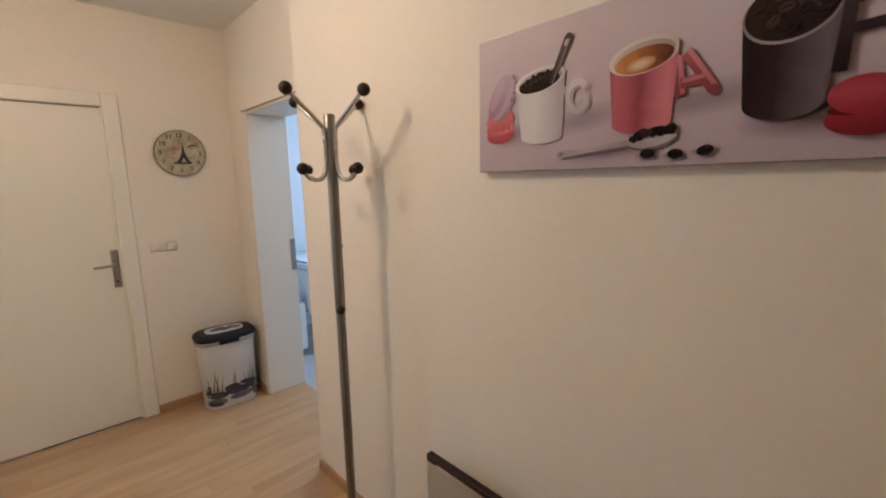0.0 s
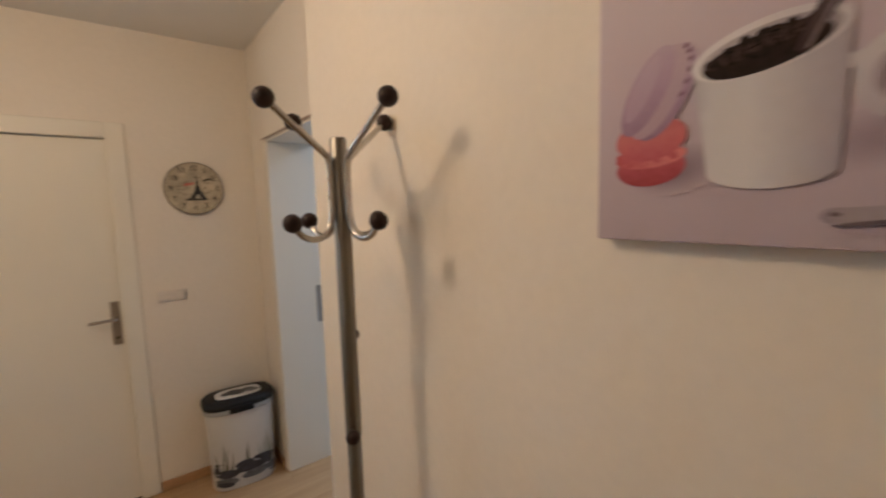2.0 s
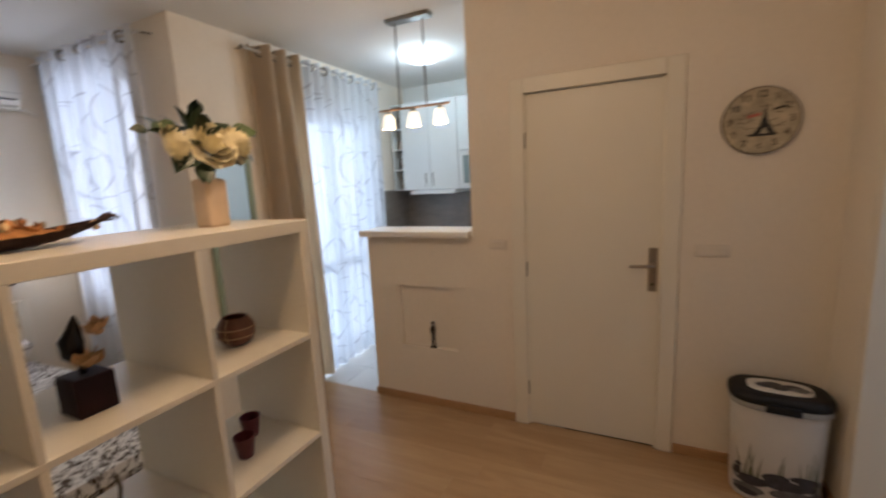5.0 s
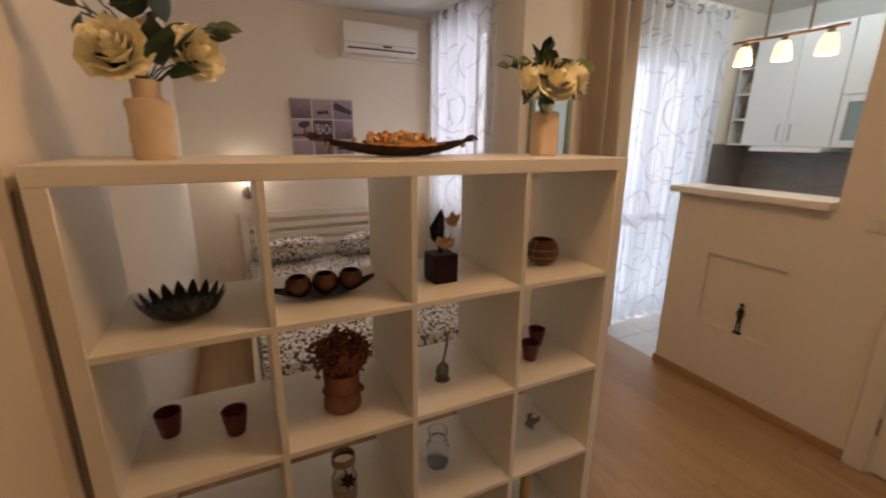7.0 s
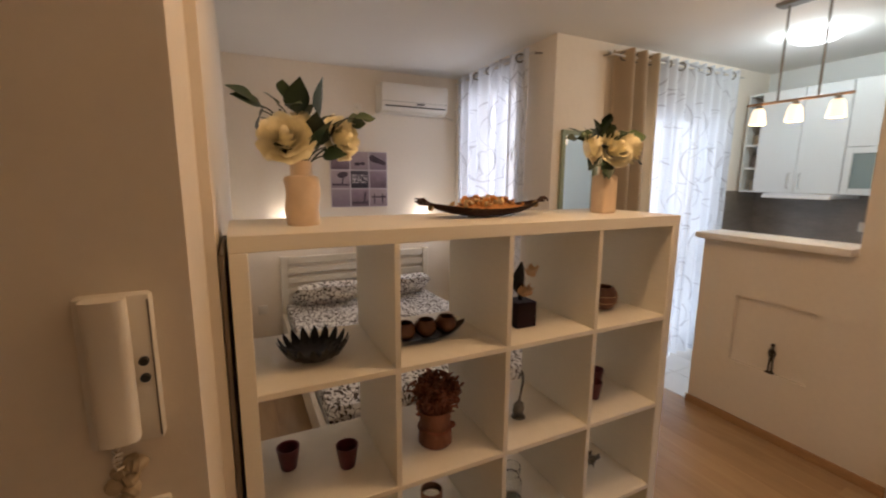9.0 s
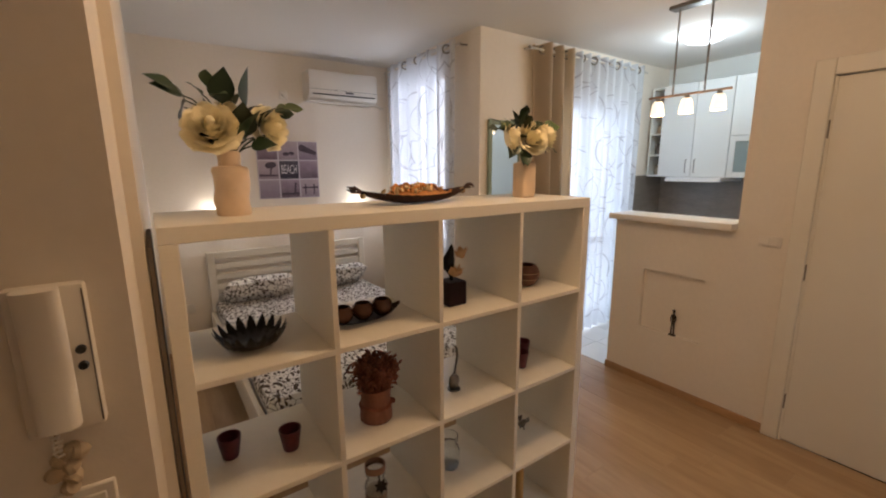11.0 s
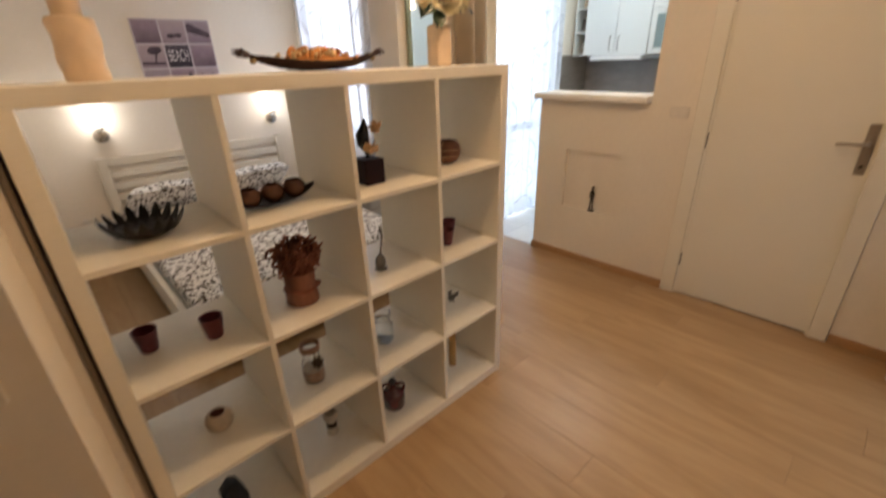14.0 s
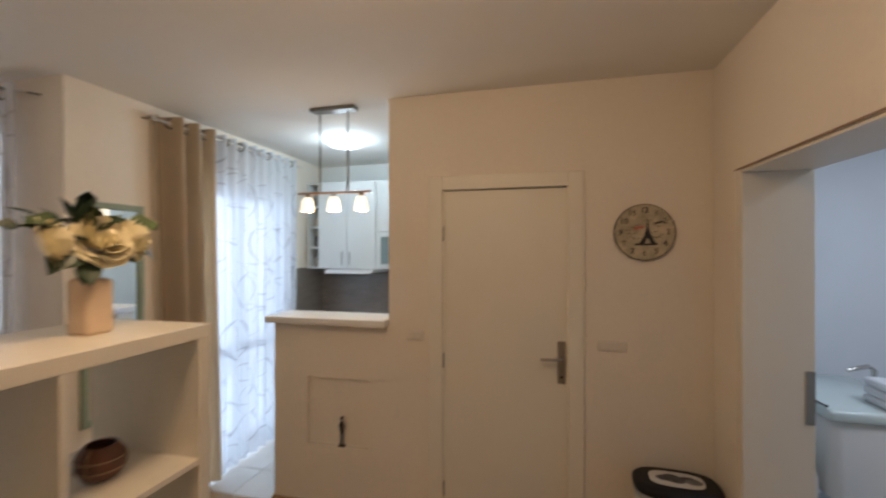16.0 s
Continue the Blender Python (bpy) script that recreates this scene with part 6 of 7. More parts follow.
def sheer_material():
    m = bpy.data.materials.new("white_sheer_with_grey_rings")
    m.use_nodes = True
    nt = m.node_tree
    nt.nodes.clear()
    out = nt.nodes.new("ShaderNodeOutputMaterial")
    tc = nt.nodes.new("ShaderNodeTexCoord")
    sp = nt.nodes.new("ShaderNodeSeparateXYZ")
    nt.links.new(tc.outputs["UV"], sp.inputs[0])
    ink = None
    for scale, rad, sx, seed in ((3.1, 0.41, 1.0, 0.0), (2.5, 0.41, 1.0, 7.3)):
        co = nt.nodes.new("ShaderNodeCombineXYZ")
        nt.links.new(math_node(nt, "ADD", math_node(nt, "MULTIPLY", sp.outputs[0], sx), seed), co.inputs[0])
        nt.links.new(sp.outputs[1], co.inputs[1])
        v = nt.nodes.new("ShaderNodeTexVoronoi")
        v.voronoi_dimensions = "2D"
        v.inputs["Scale"].default_value, v.inputs["Randomness"].default_value = scale, 0.75
        nt.links.new(co.outputs[0], v.inputs["Vector"])
        n = nt.nodes.new("ShaderNodeTexNoise")
        n.inputs["Scale"].default_value = 5.0
        nt.links.new(co.outputs[0], n.inputs["Vector"])
        width = math_node(nt, "MAXIMUM", math_node(nt, "MULTIPLY", math_node(nt, "SUBTRACT", n.outputs["Fac"], 0.37), 0.125), 0.0001)
        off = math_node(nt, "ABSOLUTE", math_node(nt, "SUBTRACT", v.outputs["Distance"], rad))
        line = math_node(nt, "MAXIMUM", math_node(nt, "SUBTRACT", 1.0, math_node(nt, "DIVIDE", off, width)), 0.0)
        ink = line if ink is None else math_node(nt, "MAXIMUM", ink, line)
    weave = nt.nodes.new("ShaderNodeTexNoise")
    weave.inputs["Scale"].default_value = 300
    tr, tl, df, dk = (nt.nodes.new(k) for k in ("ShaderNodeBsdfTransparent", "ShaderNodeBsdfTranslucent", "ShaderNodeBsdfDiffuse", "ShaderNodeBsdfDiffuse"))
    tl.inputs[0].default_value, df.inputs[0].default_value, dk.inputs[0].default_value = (0.68, 0.72, 0.78, 1), (0.80, 0.83, 0.87, 1), (0.22, 0.22, 0.26, 1)
    cloth = nt.nodes.new("ShaderNodeMixShader")
    cloth.inputs[0].default_value = 0.5
    nt.links.new(tl.outputs[0], cloth.inputs[1])
    nt.links.new(df.outputs[0], cloth.inputs[2])
    inked = nt.nodes.new("ShaderNodeMixShader")
    nt.links.new(math_node(nt, "MULTIPLY", ink, 0.72), inked.inputs[0])
    nt.links.new(cloth.outputs[0], inked.inputs[1])
    nt.links.new(dk.outputs[0], inked.inputs[2])
    mix = nt.nodes.new("ShaderNodeMixShader")
    nt.links.new(math_node(nt, "ADD", math_node(nt, "ADD", math_node(nt, "MULTIPLY", weave.outputs["Fac"], 0.1), 0.79), math_node(nt, "MULTIPLY", ink, 0.2)), mix.inputs[0])
    nt.links.new(tr.outputs[0], mix.inputs[1])
    nt.links.new(inked.outputs[0], mix.inputs[2])
    nt.links.new(mix.outputs[0], out.inputs[0])
    return m


M_SHEER = sheer_material()


def drape(width, z0, z1, folds, depth, cloth_width, lean=0.0, thick=0.0, flare=1.0, seed=0):
    """A hanging cloth along local x; its folds grow uneven towards the hem. lean shifts the hem along x."""
    rng = random.Random(seed)
    ph = [rng.uniform(0, 6.28) for _ in range(4)]
    bm = bmesh.new()
    uv = bm.loops.layers.uv.new("UVMap")
    nx, nz = folds * 14, 26
    grid = []
    for i in range(nx + 1):
        u = i / nx
        col = []
        for k in range(nz + 1):
            v = k / nz
            w = 2 * math.pi * folds * u
            wob = 0.35 * math.sin(2.3 * w / folds + ph[0] + 2 * v) + 0.5 * (1 - v) * math.sin(0.53 * w + ph[1])
            y = depth * (math.sin(w + wob) + 0.3 * (1 - v) * math.sin(0.5 * w + ph[2]))
            x = width * (u - 0.5) * (1 + (flare - 1) * (1 - v)) + lean * (1 - v)
            col.append((bm.verts.new((x, y, z0 + (z1 - z0) * v + 0.006 * math.sin(w) * (v > 0.99))), (u * cloth_width, (z1 - z0) * v)))
        grid.append(col)
    for a, b_ in zip(grid, grid[1:]):
        for k in range(nz):
            q = (a[k], b_[k], b_[k + 1], a[k + 1])
            f = bm.faces.new([p[0] for p in q])
            for loop, p in zip(f.loops, q):
                loop[uv].uv = p[1]
    if thick:
        bmesh.ops.solidify(bm, geom=bm.faces[:], thickness=thick)
    return bm


def eyelet():
    n = 20
    return tube([(0.0, 0.030 * math.cos(2 * math.pi * i / n), 0.030 * math.sin(2 * math.pi * i / n)) for i in range(n + 1)], 0.0066, 8, caps=False)


def curtain(name, m, label, cloth, material, top, width, rings, turn=62):
    c = thing(name, m, label, "curtain", "curtains on the rods")
    part("cloth", cloth, material, c, smooth=80)
    for i in range(rings):
        ob = part("eyelet", eyelet(), M_STEEL, c, "dark steel eyelet ring")
        ob.matrix_local = pose(width * ((i + 0.5) / rings - 0.5), 0, top - 0.045, 0, 0, turn)
    return c


ZR = 2.50
M_ROD = mat("pale_brushed_rod", (0.66, 0.62, 0.56), 0.35, 0.8, grain=0.05)
rod_y = YC + 0.085
curtain("beige_curtain", pose(-1.335, rod_y, 0), "plain beige curtain gathered beside the balcony door", drape(0.43, 0.015, ZR + 0.045, 3, 0.062, 1.2, -0.07, 0.003, 0.9, 3), M_BEIGE, ZR + 0.045, 0.42, 3)
curtain("sheer_curtain", pose(-2.09, rod_y, 0), "white sheer curtain with grey rings over the balcony door", drape(1.04, 0.015, ZR + 0.045, 9, 0.024, 1.7, 0, 0, 1.0, 5), M_SHEER, ZR + 0.045, 1.0, 6)
rod = thing("curtain_rod", pose(0, 0, 0), "slim steel curtain rod over the balcony door", "curtain rod")
part("rod", tube([(-2.68, rod_y, ZR), (-1.05, rod_y, ZR)], 0.009, 12), M_ROD, rod)
for x in (-2.66, -1.075):
    part("bracket", tube([(x, YC, ZR + 0.01), (x, rod_y, ZR)], 0.006, 8), M_STEEL, rod)
part("finial", ball(-1.045, rod_y, ZR, 0.014, 12), M_STEEL, rod)

rod_x = XW + 0.085
curtain("window_sheer", pose(rod_x, -2.235, 0, 0, 0, 90), "white sheer curtain with grey rings over the bedroom window", drape(1.12, 0.03, ZR + 0.045, 7, 0.036, 1.8, 0, 0, 1.0, 8), M_SHEER, ZR + 0.045, 1.08, 5, -38)
rod = thing("window_curtain_rod", pose(0, 0, 0), "slim steel curtain rod over the bedroom window", "curtain rod")
part("rod", tube([(rod_x, -2.86, ZR), (rod_x, -1.62, ZR)], 0.009, 12), M_ROD, rod)
for y in (-2.83, -1.65):
    part("bracket", tube([(XW, y, ZR + 0.01), (rod_x, y, ZR)], 0.006, 8), M_STEEL, rod)

# mirror with a green frame on the balcony wall
mir = thing("wall_mirror", pose(-0.885, YC, 0), "tall mirror in a sage green wooden frame", "mirror")
M_SAGE = mat("sage_green_frame", (0.27, 0.33, 0.24), 0.5, vary=0.1, grain=0.06, grain_scale=40)
x0, x1, z0, z1 = -0.18, 0.18, 0.72, 1.955
for a in (box(x0, x0 + 0.035, 0, 0.025, z0, z1, 0.003), box(x1 - 0.035, x1, 0, 0.025, z0, z1, 0.003), box(x0 + 0.035, x1 - 0.035, 0, 0.025, z1 - 0.035, z1, 0.003), box(x0 + 0.035, x1 - 0.035, 0, 0.025, z0, z0 + 0.035, 0.003)):
    part("frame_bar", a, M_SAGE, mir)
part("mirror_glass", box(x0 + 0.035, x1 - 0.035, 0.004, 0.012, z0 + 0.035, z1 - 0.035), mat("mirror_silver", (0.9, 0.92, 0.91), 0.02, 1.0), mir, "silvered mirror glass")

# ---- bedroom ----
M_BEDWOOD = mat("cream_bed_lacquer", (0.76, 0.71, 0.60), 0.45, vary=0.03, vary_scale=3)


def leaf_print():
    m = mat("white_cotton_with_leaf_print", (0.80, 0.78, 0.74), 0.9, bump=0.25, bump_scale=300)
    nt = m.node_tree
    b_ = nt.nodes["Principled BSDF"]
    tc = nt.nodes.new("ShaderNodeTexCoord")
    warp = nt.nodes.new("ShaderNodeTexNoise")
    warp.inputs["Scale"].default_value, warp.inputs["Detail"].default_value = 14, 2
    nt.links.new(tc.outputs["Object"], warp.inputs["Vector"])
    add = nt.nodes.new("ShaderNodeVectorMath")
    add.operation = "MULTIPLY_ADD"
    add.inputs[1].default_value = (0.07, 0.07, 0.07)
    nt.links.new(warp.outputs["Color"], add.inputs[0])
    nt.links.new(tc.outputs["Object"], add.inputs[2])
    mp = nt.nodes.new("ShaderNodeMapping")
    mp.inputs["Scale"].default_value, mp.inputs["Rotation"].default_value = (1.0, 0.55, 0.8), (0, 0, 0.7)
    nt.links.new(add.outputs[0], mp.inputs[0])
    v = nt.nodes.new("ShaderNodeTexVoronoi")
    v.inputs["Scale"].default_value = 43
    nt.links.new(mp.outputs[0], v.inputs["Vector"])
    lf = math_node(nt, "LESS_THAN", v.outputs["Distance"], 0.40)
    v2 = nt.nodes.new("ShaderNodeTexVoronoi")
    v2.feature = "DISTANCE_TO_EDGE"
    v2.inputs["Scale"].default_value = 18
    nt.links.new(add.outputs[0], v2.inputs["Vector"])
    stem = math_node(nt, "LESS_THAN", v2.outputs["Distance"], 0.025)
    mix = nt.nodes.new("ShaderNodeMix")
    mix.data_type = "RGBA"
    mix.inputs["A"].default_value, mix.inputs["B"].default_value = (0.80, 0.78, 0.74, 1), (0.085, 0.062, 0.045, 1)
    nt.links.new(math_node(nt, "MAXIMUM", lf, stem), mix.inputs["Factor"])
    nt.links.new(mix.outputs["Result"], b_.inputs["Base Color"])
    return m


M_PRINT = leaf_print()


def soft_box(x0, x1, y0, y1, z0, z1, puff, n=14, hang=0.0, seed=0):
    bm = bmesh.new()
    bmesh.ops.create_cube(bm, size=2)
    bmesh.ops.subdivide_edges(bm, edges=bm.edges[:], cuts=n, use_grid_fill=True)
    for v in bm.verts:
        x, y, z = v.co
        lift = puff * (1 - abs(x) ** 4) * (1 - abs(y) ** 4)
        edge = 1 - 0.10 * (max(abs(x), abs(y)) ** 8) if z > 0 else 1.0
        wob = 0.006 * math.sin(9 * x + seed) * math.sin(8 * y + 2 * seed)
        v.co = ((x0 + x1) / 2 + x * (x1 - x0) / 2 * (1 - 0.02 * abs(z)), (y0 + y1) / 2 + y * (y1 - y0) / 2 * (1 - 0.02 * abs(z)), z0 + (z1 - z0) * (z + 1) / 2 * edge + lift * z + wob * (z > 0))
    return bm


bed = thing("double_bed", pose(0, 0, 0), "cream double bed with a slatted headboard", "bed")
BX0, BX1, BY1 = -0.30, 1.155, -0.99
part("side_rail", box(BX1 - 0.035, BX1, YB + 0.06, BY1, 0.20, 0.375, 0.004), M_BEDWOOD, bed)
part("side_rail", box(BX0, BX0 + 0.035, YB + 0.06, BY1, 0.20, 0.375, 0.004), M_BEDWOOD, bed)
part("footboard", box(BX0 + 0.035, BX1 - 0.035, BY1 - 0.03, BY1, 0.15, 0.375, 0.004), M_WHITE, bed, "white foot panel")
part("slat_base", box(BX0 + 0.035, BX1 - 0.035, YB + 0.06, BY1 - 0.03, 0.21, 0.248, 0.003), M_BEDWOOD, bed)
for x in (BX0 + 0.16, BX1 - 0.16):
    for y in (BY1 - 0.50, YB + 0.09):
        part("leg", box(x - 0.03, x + 0.03, y - 0.03, y + 0.03, 0, 0.21, 0.003), M_BEDWOOD, bed)
head = thing_part("headboard", bed)
for x in (BX0 + 0.01, BX1 - 0.07):
    part("post", box(x, x + 0.06, YB + 0.012, YB + 0.06, 0, 0.895, 0.005), M_BEDWOOD, head)
for z in (0.825, 0.735, 0.645, 0.555, 0.465):
    part("slat", box(BX0 + 0.07, BX1 - 0.07, YB + 0.022, YB + 0.048, z, z + (0.065 if z > 0.8 else 0.055), 0.004), M_BEDWOOD, head)
part("mattress", soft_box(BX0 + 0.04, BX1 - 0.04, YB + 0.07, BY1 - 0.035, 0.25, 0.42, 0.0, 6), mat("white_mattress_ticking", (0.72, 0.71, 0.68), 0.9, vary=0.03, bump=0.1), bed)
solid("bed_cover", soft_box(BX0 + 0.035, BX1 - 0.037, YB + 0.07, BY1 + 0.012, 0.36, 0.475, 0.012, 18, seed=1), M_PRINT, pose(0, 0, 0), "white cotton bed cover with dark leaf print", "bedding")
for i, x in enumerate((0.10, 0.78)):
    bm = bmesh.new()
    bmesh.ops.create_cube(bm, size=2)
    bmesh.ops.subdivide_edges(bm, edges=bm.edges[:], cuts=10, use_grid_fill=True)
    for v in bm.verts:
        a, b_, h = v.co
        t = max(0.0, (1 - a ** 4) * (1 - b_ ** 4)) ** 0.45
        v.co = (0.29 * a * (1 - 0.06 * b_ * b_), 0.19 * b_ * (1 - 0.05 * a * a), 0.085 * h * t + 0.004 * math.sin(7 * a + i))
    solid("pillow", bm, M_PRINT, pose(x, YB + 0.24, 0.57, 32, 0, 0 if i else 3), "pillow in white cotton with dark leaf print", "pillow", "pillows on the bed", smooth=80)


def sconce(x):
    c = thing("wall_sconce", pose(x, YB, 1.05), "chrome wall light with a white glass shade", "wall lamp", "sconces over the bed")
    base = lathe([(0, 0), (0.050, 0), (0.052, 0.006), (0.043, 0.024), (0.018, 0.034), (0, 0.036)], 24)
    part("wall_plate", base, M_CHROME, c).matrix_local = pose(0, 0, 0.0, -90, 0, 0)
    part("arm", tube(arc((0, 0.02, 0), (0, 0.085, 0.055), (0, 0.088, 0.0), 8), 0.007, 10), M_CHROME, c)
    part("holder", lathe([(0, 0.05), (0.026, 0.052), (0.028, 0.07), (0, 0.07)], 20), M_CHROME, c).location = (0, 0.085, 0)
    sh = part("shade", lathe([(0.034, 0.07), (0.040, 0.10), (0.048, 0.17), (0.046, 0.17), (0.038, 0.10), (0.032, 0.072)], 24), mat("lit_opal_glass", (0.9, 0.88, 0.82), 0.5, emit=(1.0, 0.93, 0.80), emit_strength=2.4), c, "glowing opal glass shade")
    sh.location = (0, 0.085, 0)
    sh.visible_shadow = False


for x in (1.054, -0.244):
    sconce(x)


def beach_canvas():
    p = thing("beach_picture", pose(0.13, YB + 0.002, 1.325, 0, 0, 180) @ Matrix.Translation((-0.54, -0.001, 0)), "square canvas of nine mauve beach photographs", "picture")
    part("canvas", box(0, 0.54, -0.02, 0, 0, 0.515, 0.002), mat("pale_mauve_canvas", (0.55, 0.50, 0.54), 0.8, vary=0.04), p)
    tones = [((0.25, 0.20, 0.25), (0.38, 0.32, 0.36)), ((0.30, 0.24, 0.28), (0.46, 0.38, 0.40)), ((0.16, 0.12, 0.15), (0.36, 0.28, 0.33))]
    dark = mat("dark_mauve_ink", (0.07, 0.05, 0.07), 0.7, vary=0.3, vary_scale=30)
    pale = mat("pale_lettering_ink", (0.62, 0.58, 0.60), 0.7, vary=0.03)
    w, h = 0.54 / 3, 0.515 / 3
    for i in range(3):
        for j in range(3):
            u0, v0 = i * w + 0.006, j * h + 0.006
            lo, hi = tones[(i * 2 + j) % 3]
            if (i, j) == (1, 1):
                lo, hi = (0.05, 0.045, 0.06), (0.10, 0.09, 0.11)
            part("photo", flat([(u0, v0), (u0 + w - 0.012, v0), (u0 + w - 0.012, v0 + h - 0.012), (u0, v0 + h - 0.012)], 0.0206), print_mat("beach_photo_print", lo, hi, 2, (v0, v0 + h), 0.12, 22), p, smooth=None)
    # boats, palms and piers in the photographs
    for name, pts in (("printed_boat", [(0.37, 0.43), (0.52, 0.39), (0.53, 0.42), (0.39, 0.49), (0.365, 0.47)]), ("printed_palm", oval(0.11, 0.30, 0.05, 0.028, 10)), ("printed_trunk", stroke((0.10, 0.20), (0.12, 0.30), 0.006)),
                      ("printed_pier", [(0.38, 0.085), (0.53, 0.085), (0.53, 0.10), (0.38, 0.10)]), ("printed_pile", stroke((0.41, 0.03), (0.41, 0.125), 0.006)), ("printed_pile", stroke((0.49, 0.03), (0.49, 0.125), 0.006)), ("printed_post", stroke((0.31, 0.04), (0.32, 0.14), 0.009)),
                      ("printed_chair", oval(0.25, 0.40, 0.03, 0.016)), ("printed_chair", oval(0.30, 0.405, 0.024, 0.016)), ("printed_sea", [(0.19, 0.03), (0.35, 0.03), (0.35, 0.05), (0.19, 0.05)]), ("printed_bank", [(0.01, 0.20), (0.17, 0.20), (0.17, 0.215), (0.01, 0.22)])):
        part(name, flat(pts, 0.0212), dark, p, smooth=None)
    cu = bpy.data.curves.new("letters", "FONT")
    cu.body, cu.size, cu.align_x, cu.align_y = "BEACH", 0.058, "CENTER", "CENTER"
    cu.extrude = 0.0004
    tmp = new("tmp_letters", cu)
    bpy.context.view_layer.update()
    me = bpy.data.meshes.new_from_object(tmp.evaluated_get(bpy.context.evaluated_depsgraph_get()))
    bpy.data.objects.remove(tmp)
    me.materials.clear()
    me.materials.append(pale)
    me.transform(Matrix.Translation((0.27, -0.0216, 0.258)) @ Matrix.Rotation(radians(90), 4, "X") @ Matrix.Diagonal((0.78, 2.0, 1, 1)))
    ob = new("lettering", me)
    ob.parent = p


beach_canvas()

ac = thing("air_conditioner", pose(-0.105, YB, 2.195), "white wall air conditioner with a dark slot", "air conditioner")
bm = bmesh.new()
prof = [(0, 0.0), (0.14, 0.0), (0.185, 0.035), (0.20, 0.08), (0.20, 0.235), (0.185, 0.255), (0, 0.255)]
la = [bm.verts.new((-0.33, y, z)) for y, z in prof]
ra = [bm.verts.new((0.33, y, z)) for y, z in prof]
bm.faces.new(la[::-1])
bm.faces.new(ra)
for i in range(len(prof)):
    j = (i + 1) % len(prof)
    bm.faces.new((la[i], la[j], ra[j], ra[i]))
bmesh.ops.recalc_face_normals(bm, faces=bm.faces[:])
bmesh.ops.bevel(bm, geom=bm.edges[:], offset=0.006, segments=2, affect="EDGES")
part("housing", bm, mat("white_ac_plastic", (0.74, 0.71, 0.64), 0.4, vary=0.02), ac)
part("air_slot", box(-0.30, 0.30, 0.168, 0.2015, 0.048, 0.058, 0.002), M_BLACK, ac, "dark air slot")
part("flap", box(-0.31, 0.31, 0.135, 0.165, -0.004, 0.003, 0.002), M_PLASTIC, ac)
part("display", box(-0.085, -0.005, 0.1995, 0.2025, 0.072, 0.086, 0.002), M_BLACK, ac)
part("panel_line", box(-0.325, 0.325, 0.1995, 0.2012, 0.092, 0.095), M_STEEL, ac)
part("pipe", tube([(-0.33, 0.03, 0.03), (-0.40, 0.035, 0.012), (-0.45, 0.03, -0.01), (XW + 0.165, 0.012, -0.012)], 0.014, 10), M_PLASTIC, ac, "beige pipe cover")
cord = thing("power_cord", pose(0.40, YB, 2.24), "white cord from the air conditioner to a socket", "cable")
part("socket", box(-0.035, 0.035, 0, 0.012, -0.035, 0.035, 0.003), M_PLASTIC, cord)
part("plug", lathe([(0, 0), (0.019, 0), (0.017, 0.03), (0, 0.034)], 14), M_PLASTIC, cord).matrix_local = pose(0, 0.012, 0, -90, 0, 0)
part("cord", tube(arc((0, 0.03, -0.01), (-0.225, 0.03, 0.0), (-0.10, 0.015, -0.16), 14), 0.004, 8), M_PLASTIC, cord)
solid("bed_socket", box(-0.04, 0.04, 0, 0.011, -0.04, 0.04, 0.004, seg=2), M_PLASTIC, pose(1.306, YB, 0.42), "ivory wall socket beside the bed", "socket")

# ---- kitchen ----
M_CAB = mat("white_kitchen_gloss", (0.70, 0.73, 0.72), 0.25, vary=0.015)
ZU0, ZU1, XF = 1.492, 2.375, -2.88


def cupboard(name, y0, y1, label, doors):
    c = thing(name, pose(XK + 0.001, 0, 0), label, "kitchen cupboard", "kitchen wall cupboards")
    d = XF - XK
    t = 0.016
    part("side", box(0, d - 0.02, y0, y0 + t, ZU0, ZU1), M_CAB, c)
    part("side", box(0, d - 0.02, y1 - t, y1, ZU0, ZU1), M_CAB, c)
    for z in (ZU0, ZU1 - t):
        part("board", box(0, d - 0.02, y0 + t, y1 - t, z, z + t), M_CAB, c)
    part("back", box(0, 0.006, y0 + t, y1 - t, ZU0 + t, ZU1 - t), M_CAB, c)
    for a, b_, z0, z1, glass, hx in doors:
        if glass:
            door = thing_part("glass_door", c)
            for bx in (box(d - 0.02, d, a + 0.002, a + 0.05, z0 + 0.002, z1 - 0.002, 0.002), box(d - 0.02, d, b_ - 0.05, b_ - 0.002, z0 + 0.002, z1 - 0.002, 0.002), box(d - 0.02, d, a + 0.05, b_ - 0.05, z0 + 0.002, z0 + 0.05, 0.002), box(d - 0.02, d, a + 0.05, b_ - 0.05, z1 - 0.05, z1 - 0.002, 0.002)):
                part("door_frame", bx, M_CAB, door)
            part("pane", box(d - 0.013, d - 0.008, a + 0.05, b_ - 0.05, z0 + 0.05, z1 - 0.05), mat("frosted_green_glass", (0.20, 0.26, 0.26), 0.35, vary=0.06), door, "frosted grey-green glass")
        else:
            door = part("door", box(d - 0.019, d, a + 0.002, b_ - 0.002, z0 + 0.002, z1 - 0.002, 0.002), M_CAB, c)
        if hx is not None:
            part("handle", tube([(d, hx, ZU0 + 0.04), (d + 0.025, hx, ZU0 + 0.045), (d + 0.025, hx, ZU0 + 0.165), (d, hx, ZU0 + 0.17)], 0.005, 8), M_CHROME, door, "chrome bar handle")
    return c


